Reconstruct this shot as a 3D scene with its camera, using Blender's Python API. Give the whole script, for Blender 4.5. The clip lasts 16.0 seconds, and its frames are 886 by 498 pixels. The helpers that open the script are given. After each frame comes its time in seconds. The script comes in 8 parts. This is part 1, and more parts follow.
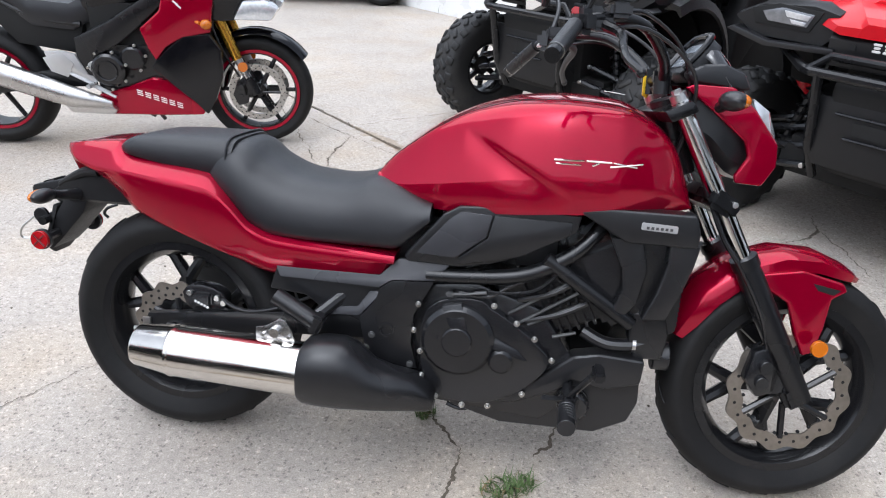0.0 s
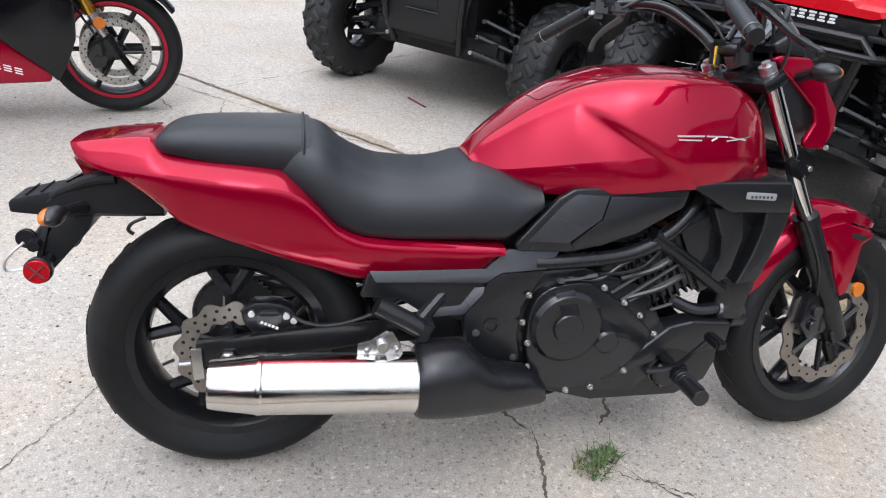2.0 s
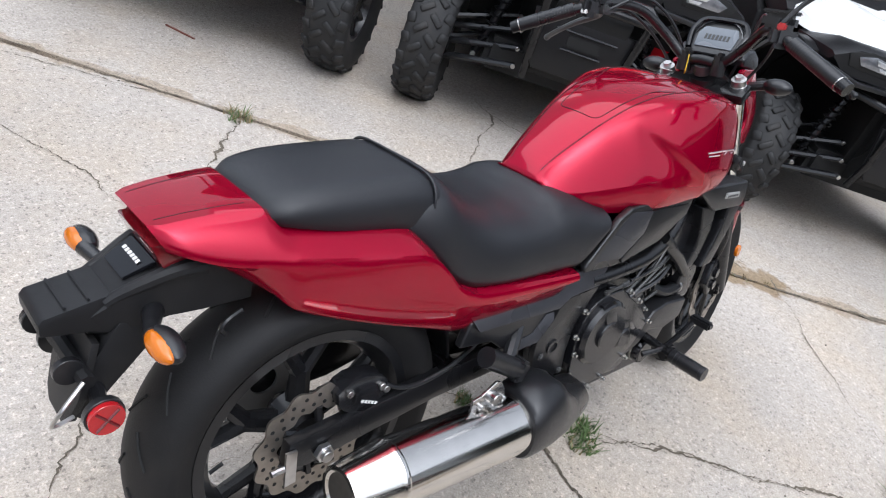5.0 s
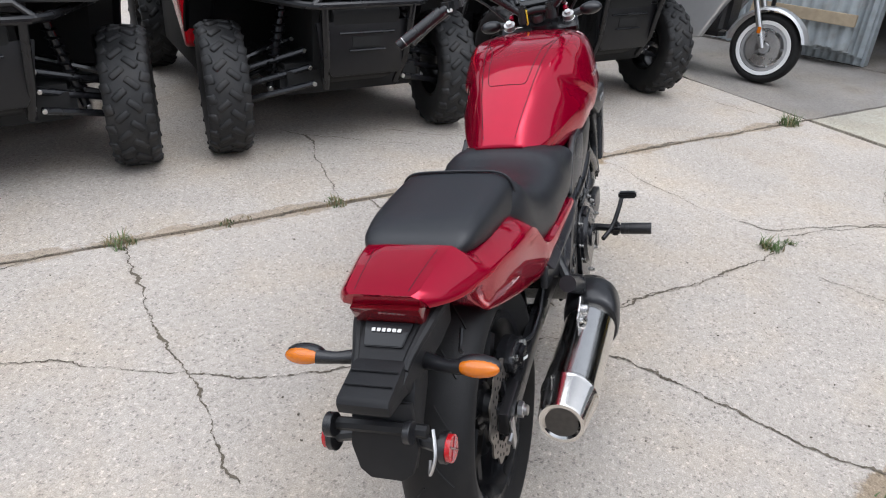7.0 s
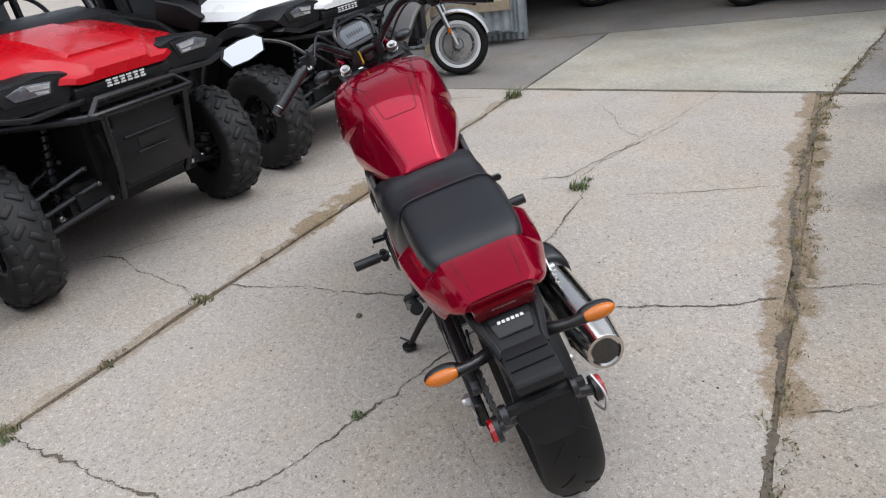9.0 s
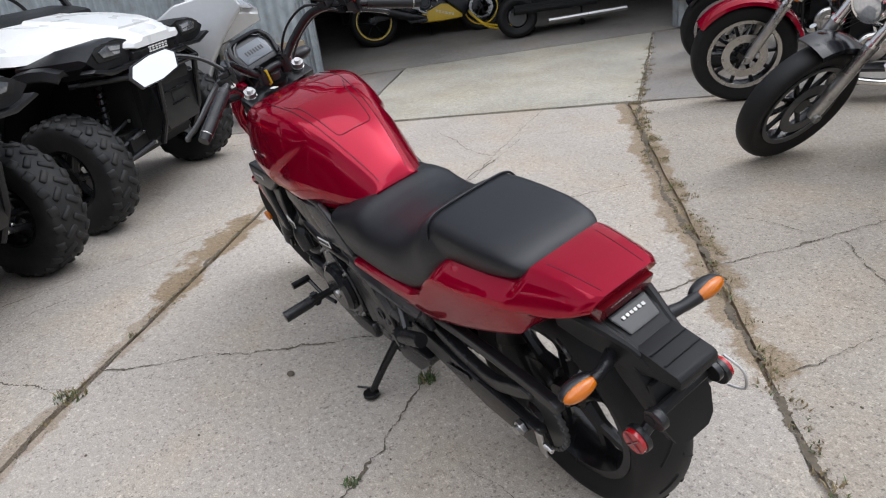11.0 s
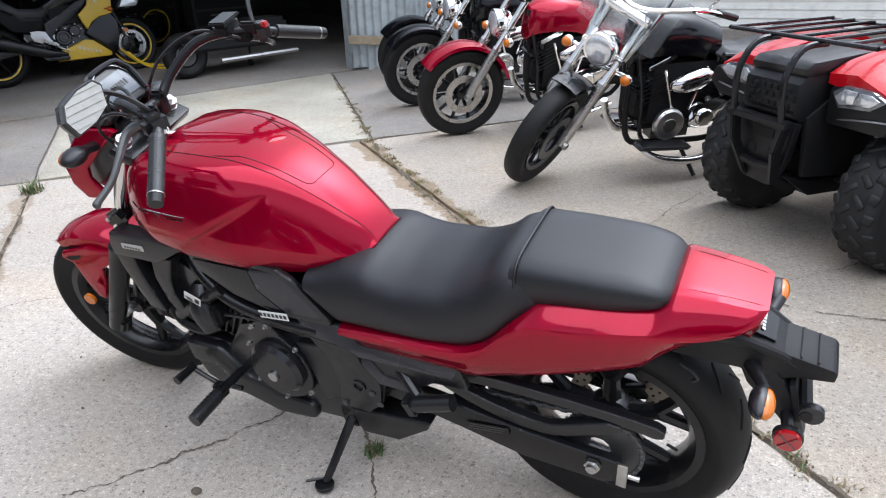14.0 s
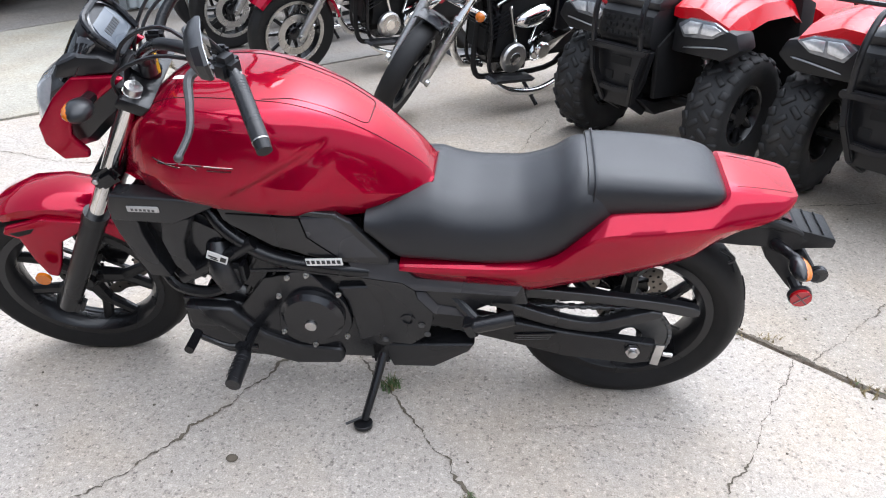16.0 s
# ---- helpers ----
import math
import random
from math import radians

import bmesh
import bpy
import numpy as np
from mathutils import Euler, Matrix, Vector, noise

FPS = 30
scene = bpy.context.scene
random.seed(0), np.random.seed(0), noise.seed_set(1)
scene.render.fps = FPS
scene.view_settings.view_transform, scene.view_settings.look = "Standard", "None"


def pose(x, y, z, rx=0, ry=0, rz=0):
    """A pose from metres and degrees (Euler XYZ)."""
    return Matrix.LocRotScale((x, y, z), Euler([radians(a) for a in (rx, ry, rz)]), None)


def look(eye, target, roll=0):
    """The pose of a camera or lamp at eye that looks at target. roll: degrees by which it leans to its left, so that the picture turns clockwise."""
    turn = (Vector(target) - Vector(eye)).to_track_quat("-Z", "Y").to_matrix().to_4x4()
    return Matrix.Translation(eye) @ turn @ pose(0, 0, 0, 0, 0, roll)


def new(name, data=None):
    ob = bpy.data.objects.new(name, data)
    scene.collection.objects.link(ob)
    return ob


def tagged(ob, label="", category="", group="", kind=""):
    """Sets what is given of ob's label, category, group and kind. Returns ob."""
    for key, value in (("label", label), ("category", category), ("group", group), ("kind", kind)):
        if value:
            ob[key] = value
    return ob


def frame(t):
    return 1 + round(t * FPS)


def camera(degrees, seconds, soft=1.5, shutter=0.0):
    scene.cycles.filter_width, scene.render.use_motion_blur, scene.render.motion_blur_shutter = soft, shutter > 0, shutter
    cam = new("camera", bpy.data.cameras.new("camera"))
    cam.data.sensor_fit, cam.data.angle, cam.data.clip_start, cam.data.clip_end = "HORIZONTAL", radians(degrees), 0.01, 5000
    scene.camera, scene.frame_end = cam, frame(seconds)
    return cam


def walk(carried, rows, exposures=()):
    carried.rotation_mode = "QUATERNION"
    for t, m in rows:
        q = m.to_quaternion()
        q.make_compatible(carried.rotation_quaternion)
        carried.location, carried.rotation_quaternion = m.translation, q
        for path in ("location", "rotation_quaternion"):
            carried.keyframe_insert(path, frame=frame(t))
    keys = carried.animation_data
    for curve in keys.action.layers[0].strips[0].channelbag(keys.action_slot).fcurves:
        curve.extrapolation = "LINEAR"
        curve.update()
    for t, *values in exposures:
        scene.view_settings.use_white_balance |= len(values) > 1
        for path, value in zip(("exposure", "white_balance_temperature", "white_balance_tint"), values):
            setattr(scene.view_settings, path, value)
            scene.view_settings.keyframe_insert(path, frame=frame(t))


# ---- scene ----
cam = camera(64.5, 16.0, soft=1.1)
PATH = [
    (0, (0.134, -1.475, 1.395), (-0.109, 0.275, 0.458), 2.0),
    (0.5, (-0.056, -1.422, 1.385), (-0.098, 0.329, 0.421), 3.7),
    (1, (-0.257, -1.329, 1.378), (-0.286, 0.408, 0.388), 2.5),
    (1.5, (-0.473, -1.365, 1.389), (-0.312, 0.356, 0.382), 4.3),
    (2, (-0.633, -1.311, 1.371), (-0.216, 0.356, 0.347), 7.3),
    (2.5, (-0.79, -1.169, 1.387), (-0.091, 0.424, 0.4), 10.5),
    (3, (-0.996, -1.114, 1.379), (-0.1, 0.366, 0.376), 13.5),
    (3.5, (-1.186, -1.062, 1.382), (-0.112, 0.266, 0.341), 16.8),
    (4, (-1.247, -0.889, 1.358), (-0.095, 0.339, 0.279), 16.7),
    (4.2, (-1.281, -0.839, 1.359), (-0.096, 0.362, 0.285), 17.6),
    (6.3, (-1.762, -0.377, 1.322), (-0.198, 0.361, 0.317), 18.3),
    (6.5, (-1.86, -0.335, 1.336), (-0.264, 0.342, 0.34), 15.0),
    (7, (-1.999, -0.238, 1.383), (-0.313, 0.269, 0.434), 3.3),
    (7.5, (-2.008, -0.052, 1.384), (-0.222, 0.331, 0.569), -3.8),
    (8, (-2.061, 0.105, 1.389), (-0.265, 0.37, 0.55), -6.2),
    (8.5, (-2.189, 0.273, 1.411), (-0.371, 0.266, 0.578), -8.4),
    (8.7, (-2.22, 0.326, 1.425), (-0.413, 0.212, 0.575), -8.7),
    (10.8, (-1.895, 0.927, 1.338), (-0.295, 0.07, 0.497), -7.2),
    (11, (-1.834, 0.933, 1.335), (-0.25, 0.043, 0.5), -8.2),
    (11.5, (-1.732, 0.988, 1.332), (-0.207, 0.016, 0.478), -7.7),
    (12, (-1.62, 1.106, 1.354), (-0.279, -0.103, 0.494), -5.7),
    (12.5, (-1.438, 1.144, 1.334), (-0.27, -0.215, 0.445), -5.7),
    (13, (-1.254, 1.129, 1.333), (-0.135, -0.262, 0.43), -7.9),
    (13.5, (-1.162, 1.242, 1.344), (-0.151, -0.232, 0.447), -5.3),
    (14, (-1.051, 1.434, 1.364), (-0.218, -0.189, 0.544), -2.1),
    (14.5, (-0.833, 1.469, 1.332), (-0.085, -0.185, 0.491), 0.7),
    (15, (-0.643, 1.441, 1.317), (-0.034, -0.212, 0.371), -2.6),
    (15.5, (-0.531, 1.579, 1.35), (-0.155, -0.123, 0.37), -1.3),
    (16, (-0.409, 1.71, 1.37), (-0.253, -0.035, 0.406), 1.3),
]
EXPOSURES = [(t, e + 0.075, k, 10) for t, e, k in ((0, 0.86, 5800), (0.5, 0.85, 5800), (2.5, 0.84, 5830), (3.5, 0.76, 5830), (6.5, 0.83, 5850), (7.5, 0.38, 5980), (8.5, 0.34, 5980), (11, 0.40, 5980), (12.0, 0.43, 5980), (12.5, 0.48, 5950), (13, 0.76, 5880), (13.5, 0.94, 5820), (14.0, 0.97, 5770), (14.5, 0.95, 5750), (15, 1.05, 5750), (16, 1.19, 5750))]
walk(cam, [(t, look(eye, target, roll)) for t, eye, target, roll in PATH], EXPOSURES)

# ---------------------------------------------------------------- world and light
world = bpy.data.worlds.new("sky")
scene.world = world
world.use_nodes = True
wn, wl = world.node_tree.nodes, world.node_tree.links
wn.clear()
sky = wn.new("ShaderNodeTexSky")
sky.sky_type = "NISHITA"
sky.sun_disc = False
sky.sun_elevation, sky.sun_rotation = radians(58), radians(200)
sky.dust_density, sky.air_density = 4.0, 1.0
veil = wn.new("ShaderNodeHueSaturation")
veil.inputs["Saturation"].default_value = 0.22
wback = wn.new("ShaderNodeBackground")
wback.inputs["Strength"].default_value = 0.125
wout = wn.new("ShaderNodeOutputWorld")
wl.new(sky.outputs[0], veil.inputs["Color"])
wl.new(veil.outputs[0], wback.inputs["Color"])
wl.new(wback.outputs[0], wout.inputs[0])
sun = new("sun", bpy.data.lights.new("sun", "SUN"))
sun.data.energy, sun.data.angle, sun.data.color = 1.5, radians(76), (1.0, 0.975, 0.95)
sun.matrix_world = look((-2, 3, 9), (0, 0, 0))


# ---------------------------------------------------------------- materials
def mat(name, color, rough=0.5, metal=0.0, coat=0.0, vary=0.12, scale=40.0, bump=0.0, bump_scale=200.0, dirt=0.0, spec=0.5, coat_rough=0.04, coat_ior=1.5, tint=None):
    m = bpy.data.materials.new(name)
    m.use_nodes = True
    n, l = m.node_tree.nodes, m.node_tree.links
    b = n["Principled BSDF"]
    b.inputs["Metallic"].default_value, b.inputs["Roughness"].default_value = metal, rough
    b.inputs["Coat Weight"].default_value, b.inputs["Coat Roughness"].default_value = coat, coat_rough
    b.inputs["Specular IOR Level"].default_value = spec
    b.inputs["Coat IOR"].default_value = coat_ior
    if tint:
        b.inputs["Specular Tint"].default_value = (*tint, 1)
    tc = n.new("ShaderNodeTexCoord")
    base = (*color, 1)
    if vary:
        fine, broad = n.new("ShaderNodeTexNoise"), n.new("ShaderNodeTexNoise")
        fine.inputs["Scale"].default_value, broad.inputs["Scale"].default_value = scale, scale * 0.09
        fine.inputs["Detail"].default_value = 4
        add = n.new("ShaderNodeMath")
        add.operation = "ADD"
        ramp = n.new("ShaderNodeMapRange")
        ramp.inputs["From Min"].default_value, ramp.inputs["From Max"].default_value = 0.6, 1.4
        ramp.inputs["To Min"].default_value, ramp.inputs["To Max"].default_value = 1 - vary, 1 + vary
        mul = n.new("ShaderNodeVectorMath")
        mul.operation = "SCALE"
        mul.inputs[0].default_value = color
        l.new(tc.outputs["Object"], fine.inputs["Vector"])
        l.new(tc.outputs["Object"], broad.inputs["Vector"])
        l.new(fine.outputs["Fac"], add.inputs[0])
        l.new(broad.outputs["Fac"], add.inputs[1])
        l.new(add.outputs[0], ramp.inputs["Value"])
        l.new(ramp.outputs[0], mul.inputs["Scale"])
        out = mul.outputs[0]
        if dirt:
            patch = n.new("ShaderNodeTexNoise")
            patch.inputs["Scale"].default_value, patch.inputs["Detail"].default_value = 9.0, 6
            cut = n.new("ShaderNodeMapRange")
            cut.inputs["From Min"].default_value, cut.inputs["From Max"].default_value = 0.5, 0.75
            cut.inputs["To Max"].default_value = dirt
            mix = n.new("ShaderNodeMix")
            mix.data_type = "RGBA"
            mix.inputs["B"].default_value = (0.22, 0.19, 0.16, 1)
            l.new(tc.outputs["Object"], patch.inputs["Vector"])
            l.new(patch.outputs["Fac"], cut.inputs["Value"])
            l.new(cut.outputs[0], mix.inputs["Factor"])
            l.new(out, mix.inputs["A"])
            out = mix.outputs["Result"]
        l.new(out, b.inputs["Base Color"])
        rr = n.new("ShaderNodeMapRange")
        rr.inputs["From Min"].default_value, rr.inputs["From Max"].default_value = 0.3, 0.7
        rr.inputs["To Min"].default_value, rr.inputs["To Max"].default_value = max(0.0, rough - 0.06), min(1.0, rough + 0.08)
        l.new(broad.outputs["Fac"], rr.inputs["Value"])
        l.new(rr.outputs[0], b.inputs["Roughness"])
    else:
        b.inputs["Base Color"].default_value = base
    if bump:
        grain = n.new("ShaderNodeTexNoise")
        grain.inputs["Scale"].default_value, grain.inputs["Detail"].default_value = bump_scale, 3
        bp = n.new("ShaderNodeBump")
        bp.inputs["Strength"].default_value, bp.inputs["Distance"].default_value = bump, 0.002
        l.new(tc.outputs["Object"], grain.inputs["Vector"])
        l.new(grain.outputs["Fac"], bp.inputs["Height"])
        l.new(bp.outputs[0], b.inputs["Normal"])
    return m


def concrete(name, color, patchy=0.25, silt=False):
    m = bpy.data.materials.new(name)
    m.use_nodes = True
    n, l = m.node_tree.nodes, m.node_tree.links
    b = n["Principled BSDF"]
    b.inputs["Roughness"].default_value = 0.88
    b.inputs["Specular IOR Level"].default_value = 0.25
    geo = n.new("ShaderNodeNewGeometry")

    def noise_at(scale, detail, rough=0.6):
        t = n.new("ShaderNodeTexNoise")
        t.inputs["Scale"].default_value, t.inputs["Detail"].default_value, t.inputs["Roughness"].default_value = scale, detail, rough
        l.new(geo.outputs["Position"], t.inputs["Vector"])
        return t.outputs["Fac"]

    def rng(v, a, c, lo, hi):
        r = n.new("ShaderNodeMapRange")
        for k, x in (("From Min", a), ("From Max", c), ("To Min", lo), ("To Max", hi)):
            r.inputs[k].default_value = x
        l.new(v, r.inputs["Value"])
        return r.outputs[0]

    def mul(a, c):
        q = n.new("ShaderNodeMath")
        q.operation = "MULTIPLY"
        l.new(a, q.inputs[0])
        l.new(c, q.inputs[1])
        return q.outputs[0]

    stones = n.new("ShaderNodeTexVoronoi")
    stones.inputs["Scale"].default_value = 105.0
    wob = n.new("ShaderNodeTexNoise")
    wob.inputs["Scale"].default_value, wob.inputs["Detail"].default_value = 130.0, 2
    l.new(geo.outputs["Position"], wob.inputs["Vector"])
    bend = n.new("ShaderNodeVectorMath")
    bend.operation = "MULTIPLY_ADD"
    l.new(wob.outputs["Color"], bend.inputs[0])
    bend.inputs[1].default_value = (0.014, 0.014, 0.014)
    l.new(geo.outputs["Position"], bend.inputs[2])
    l.new(bend.outputs[0], stones.inputs["Vector"])
    sep = n.new("ShaderNodeSeparateColor")
    l.new(stones.outputs["Color"], sep.inputs[0])
    # exposed aggregate: about half of the cells hold a stone, paler or darker than the matrix
    inside = rng(stones.outputs["Distance"], 0.30, 0.62, 1.0, 0.0)
    kept = rng(sep.outputs[1], 0.42, 0.50, 0.0, 1.0)
    tone = rng(sep.outputs[0], 0.0, 1.0, -0.46, 0.36)
    speck = n.new("ShaderNodeMath")
    speck.operation = "ADD"
    l.new(mul(mul(inside, kept), tone), speck.inputs[0])
    speck.inputs[1].default_value = 0.985
    speck = speck.outputs[0]
    pits = mul(rng(noise_at(85.0, 2), 0.27, 0.36, 0.55, 1.0), rng(noise_at(230.0, 2), 0.32, 0.68, 0.80, 1.19))
    grain = rng(noise_at(42.0, 5), 0.3, 0.7, 0.88, 1.1)
    clouds = rng(noise_at(0.9, 6), 0.3, 0.72, 1 - patchy, 1 + patchy * 0.6)
    chips = rng(noise_at(88.0, 1), 0.60, 0.68, 0.98, 1.18)
    blots = rng(noise_at(4.5, 4), 0.62, 0.74, 1.0, 0.84)
    tot = mul(mul(mul(speck, pits), mul(grain, clouds)), mul(blots, chips))
    tint = n.new("ShaderNodeMix")
    tint.data_type = "RGBA"
    tint.inputs["A"].default_value = (*color, 1)
    tint.inputs["B"].default_value = (color[0] * 0.98, color[1] * 0.90, color[2] * 0.78, 1)
    l.new(rng(noise_at(1.7, 5), 0.45, 0.75, 0.0, 0.8), tint.inputs["Factor"])
    shade = tint.outputs["Result"]
    if silt:
        # silt washed against the slab joint: distance from the joint line plus noise
        for (nx, ny, c0), (ax, ay, a0, a1), width, weight in (((0.6699, 0.7425, 1.31), (0.7425, -0.6699, 0.28, 1.55), 0.11, 0.9), ((0.6699, 0.7425, 1.27), (0.7425, -0.6699, -2.6, 3.2), 0.055, 0.55), ((0.6295, 0.777, -1.03), (0.777, -0.6295, -0.3, 3.6), 0.085, 0.8)):
            def dot(vx, vy, off):
                d = n.new("ShaderNodeVectorMath")
                d.operation = "DOT_PRODUCT"
                l.new(geo.outputs["Position"], d.inputs[0])
                d.inputs[1].default_value = (vx, vy, 0)
                s = n.new("ShaderNodeMath")
                s.operation = "SUBTRACT"
                l.new(d.outputs["Value"], s.inputs[0])
                s.inputs[1].default_value = off
                q = n.new("ShaderNodeMath")
                q.operation = "ABSOLUTE"
                l.new(s.outputs[0], q.inputs[0])
                return q.outputs[0]
            near = mul(rng(dot(nx, ny, c0), 0.0, width * 2.0, 1.0, 0.0), rng(dot(ax, ay, (a0 + a1) / 2), (a1 - a0) / 2 - 0.25, (a1 - a0) / 2 + 0.15, 1.0, 0.0))
            add = n.new("ShaderNodeMath")
            add.operation = "ADD"
            l.new(near, add.inputs[0])
            l.new(rng(noise_at(3.2, 7, 0.7), 0.3, 0.7, -0.55, 0.45), add.inputs[1])
            mx = n.new("ShaderNodeMix")
            mx.data_type = "RGBA"
            l.new(mul(rng(add.outputs[0], 0.46, 0.62, 0.0, weight), rng(near, 0.02, 0.15, 0.0, 1.0)), mx.inputs["Factor"])
            l.new(shade, mx.inputs["A"])
            mx.inputs["B"].default_value = (0.25, 0.185, 0.115, 1)
            shade = mx.outputs["Result"]
    sc = n.new("ShaderNodeVectorMath")
    sc.operation = "SCALE"
    l.new(shade, sc.inputs[0])
    l.new(tot, sc.inputs["Scale"])
    l.new(sc.outputs[0], b.inputs["Base Color"])
    bp = n.new("ShaderNodeBump")
    bp.inputs["Strength"].default_value, bp.inputs["Distance"].default_value = 0.40, 0.004
    l.new(mul(speck, mul(pits, grain)), bp.inputs["Height"])
    l.new(bp.outputs[0], b.inputs["Normal"])
    return m


def glass(name, color=(0.9, 0.92, 0.92), rough=0.02):
    m = bpy.data.materials.new(name)
    m.use_nodes = True
    b = m.node_tree.nodes["Principled BSDF"]
    b.inputs["Base Color"].default_value = (*color, 1)
    b.inputs["Roughness"].default_value = rough
    b.inputs["Transmission Weight"].default_value = 1.0
    b.inputs["IOR"].default_value = 1.35
    return m


RED = mat("candy red paint", (0.33, 0.0005, 0.022), 0.20, 0.50, 1.0, 0.05, 25, spec=0.02, coat_rough=0.008, coat_ior=1.35, tint=(0.8, 0.02, 0.09))
RED2 = mat("sport red paint", (0.32, 0.0007, 0.020), 0.22, 0.45, 1.0, 0.04, 25, spec=0.02, coat_rough=0.01, coat_ior=1.40, tint=(0.8, 0.03, 0.09))
UTVRED = mat("moulded red plastic", (0.50, 0.003, 0.010), 0.26, 0.0, 0.5, 0.05, 60, spec=0.25, coat_rough=0.10, coat_ior=1.4)
WHITE = mat("white plastic", (0.78, 0.78, 0.77), 0.3, 0.0, 0.3, 0.04, 50)
SILVER = mat("silver paint", (0.52, 0.52, 0.52), 0.32, 0.55, 0.8, 0.05, 30)
BLACKP = mat("black gloss paint", (0.004, 0.004, 0.0055), 0.16, 0.0, 0.15, 0.1, 80, spec=0.35)
VINYL = mat("black vinyl", (0.0095, 0.010, 0.0125), 0.36, 0.0, 0.0, 0.1, 30, 0.25, 1400, spec=0.5)
PLAST = mat("matt black plastic", (0.0105, 0.0105, 0.0118), 0.30, 0.0, 0.0, 0.2, 30, 0.14, 900, spec=0.55)
# Paler copy of the black plastic: sky light on tilted facets is in the colour.
GREYP = mat("satin black plastic paled for sky-lit facets", (0.034, 0.034, 0.038), 0.28, 0.0, 0.0, 0.12, 40, 0.1, 900, spec=0.45)
MATTE = mat("grained black plastic", (0.011, 0.011, 0.012), 0.48, 0.0, 0.0, 0.25, 30, 0.3, 700, spec=0.26, dirt=0.03)
ENG = mat("black engine paint", (0.0115, 0.0115, 0.013), 0.20, 0.0, 0.1, 0.25, 45, 0.12, 300, spec=0.5)
FRAME = mat("black frame enamel", (0.0085, 0.0085, 0.0095), 0.27, 0.0, 0.15, 0.15, 60, spec=0.33)
UBLK = mat("black moulded bodywork", (0.0085, 0.0085, 0.0095), 0.38, 0.0, 0.0, 0.15, 30, 0.15, 700, spec=0.40)
TUB = mat("dull black moulded tub", (0.006, 0.006, 0.0066), 0.62, 0.0, 0.0, 0.2, 25, 0.2, 500, spec=0.25, dirt=0.03)
SOOT = mat("sooted outlet metal", (0.085, 0.078, 0.070), 0.42, 0.6, 0.0, 0.3, 60)
# DARK puts the shade of undersides and hollows into the colour; seams use it too.
DARK = mat("near black for shaded parts and seams", (0.004, 0.004, 0.004), 0.75, 0.0, 0.0, 0.3, 30)
RUBBER = mat("tyre rubber", (0.0082, 0.0080, 0.0083), 0.60, 0.0, 0.0, 0.2, 50, 0.25, 300, dirt=0.03, spec=0.28)
OLDRUB = mat("dusty knobbly rubber", (0.012, 0.012, 0.0125), 0.66, 0.0, 0.0, 0.25, 40, 0.3, 200, dirt=0.08)
CHROME = mat("chrome", (0.82, 0.81, 0.79), 0.06, 1.0, 0.0, 0.03, 30)
MUFF = mat("polished stainless steel", (0.70, 0.675, 0.635), 0.13, 1.0, 0.0, 0.06, 30)
STEEL = mat("brushed steel", (0.56, 0.55, 0.54), 0.3, 1.0, 0.0, 0.15, 80)
BOLT = mat("dull zinc bolt", (0.46, 0.45, 0.43), 0.28, 0.95, 0.0, 0.2, 80)
ROTOR = mat("rusted rotor steel", (0.30, 0.268, 0.235), 0.36, 0.9, 0.0, 0.25, 60, dirt=0.2)
ALLOY = mat("grey cast alloy", (0.10, 0.10, 0.10), 0.42, 0.6, 0.0, 0.15, 60)
AMBER = mat("amber lens", (0.52, 0.135, 0.004), 0.14, 0.0, 0.35, 0.1, 120)
REDLENS = mat("red lens", (0.38, 0.006, 0.010), 0.15, 0.0, 0.6, 0.15, 200)
DARKRED = mat("dark red lens", (0.13, 0.004, 0.008), 0.12, 0.0, 0.8, 0.1, 200)
LAMP = mat("clear headlamp lens", (0.72, 0.74, 0.76), 0.1, 0.55, 0.9, 0.25, 60)
HEADL = mat("shaded headlight glass", (0.22, 0.23, 0.25), 0.12, 0.5, 1.0, 0.35, 40)
SMOKE = mat("smoked visor", (0.02, 0.02, 0.022), 0.06, 0.0, 1.0, 0.05, 20)
SCREEN = mat("grey display", (0.105, 0.12, 0.14), 0.28, 0.0, 0.15, 0.06, 40)
MIRROR = mat("mirror glass", (0.9, 0.9, 0.9), 0.01, 1.0, 0.0, 0.0)
LABEL = mat("white label", (0.75, 0.74, 0.71), 0.5, 0.0, 0.0, 0.1, 60)
INK = mat("black ink", (0.02, 0.02, 0.02), 0.5, 0.0, 0.0, 0.1, 60)
YELLOW = mat("yellow plastic", (0.72, 0.47, 0.02), 0.35, 0.0, 0.3, 0.06, 60)
GOLD = mat("gold anodised fork", (0.75, 0.42, 0.06), 0.25, 0.9, 0.0, 0.06, 60)
RUST = mat("rusty copper hose", (0.20, 0.07, 0.05), 0.55, 0.2, 0.0, 0.3, 60)
CONC = concrete("weathered concrete", (0.436, 0.394, 0.348), 0.13, True)
CONC_C = concrete("darker patchier concrete by the parked cruisers", (0.385, 0.342, 0.292), 0.20, True)
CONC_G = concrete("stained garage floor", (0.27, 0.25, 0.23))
APRON = concrete("mossy concrete apron", (0.41, 0.385, 0.325))
DIRT = mat("crack dirt", (0.112, 0.093, 0.069), 0.95, 0.0, 0.0, 0.4, 60, 0.6, 150)
WEED = mat("green weed", (0.075, 0.12, 0.035), 0.6, 0.0, 0.0, 0.4, 30)
DRY = mat("dry grass", (0.21, 0.16, 0.08), 0.7, 0.0, 0.0, 0.4, 30)
TIN = mat("weathered corrugated tin", (0.40, 0.44, 0.46), 0.5, 0.3, 0.0, 0.2, 14, dirt=0.5)
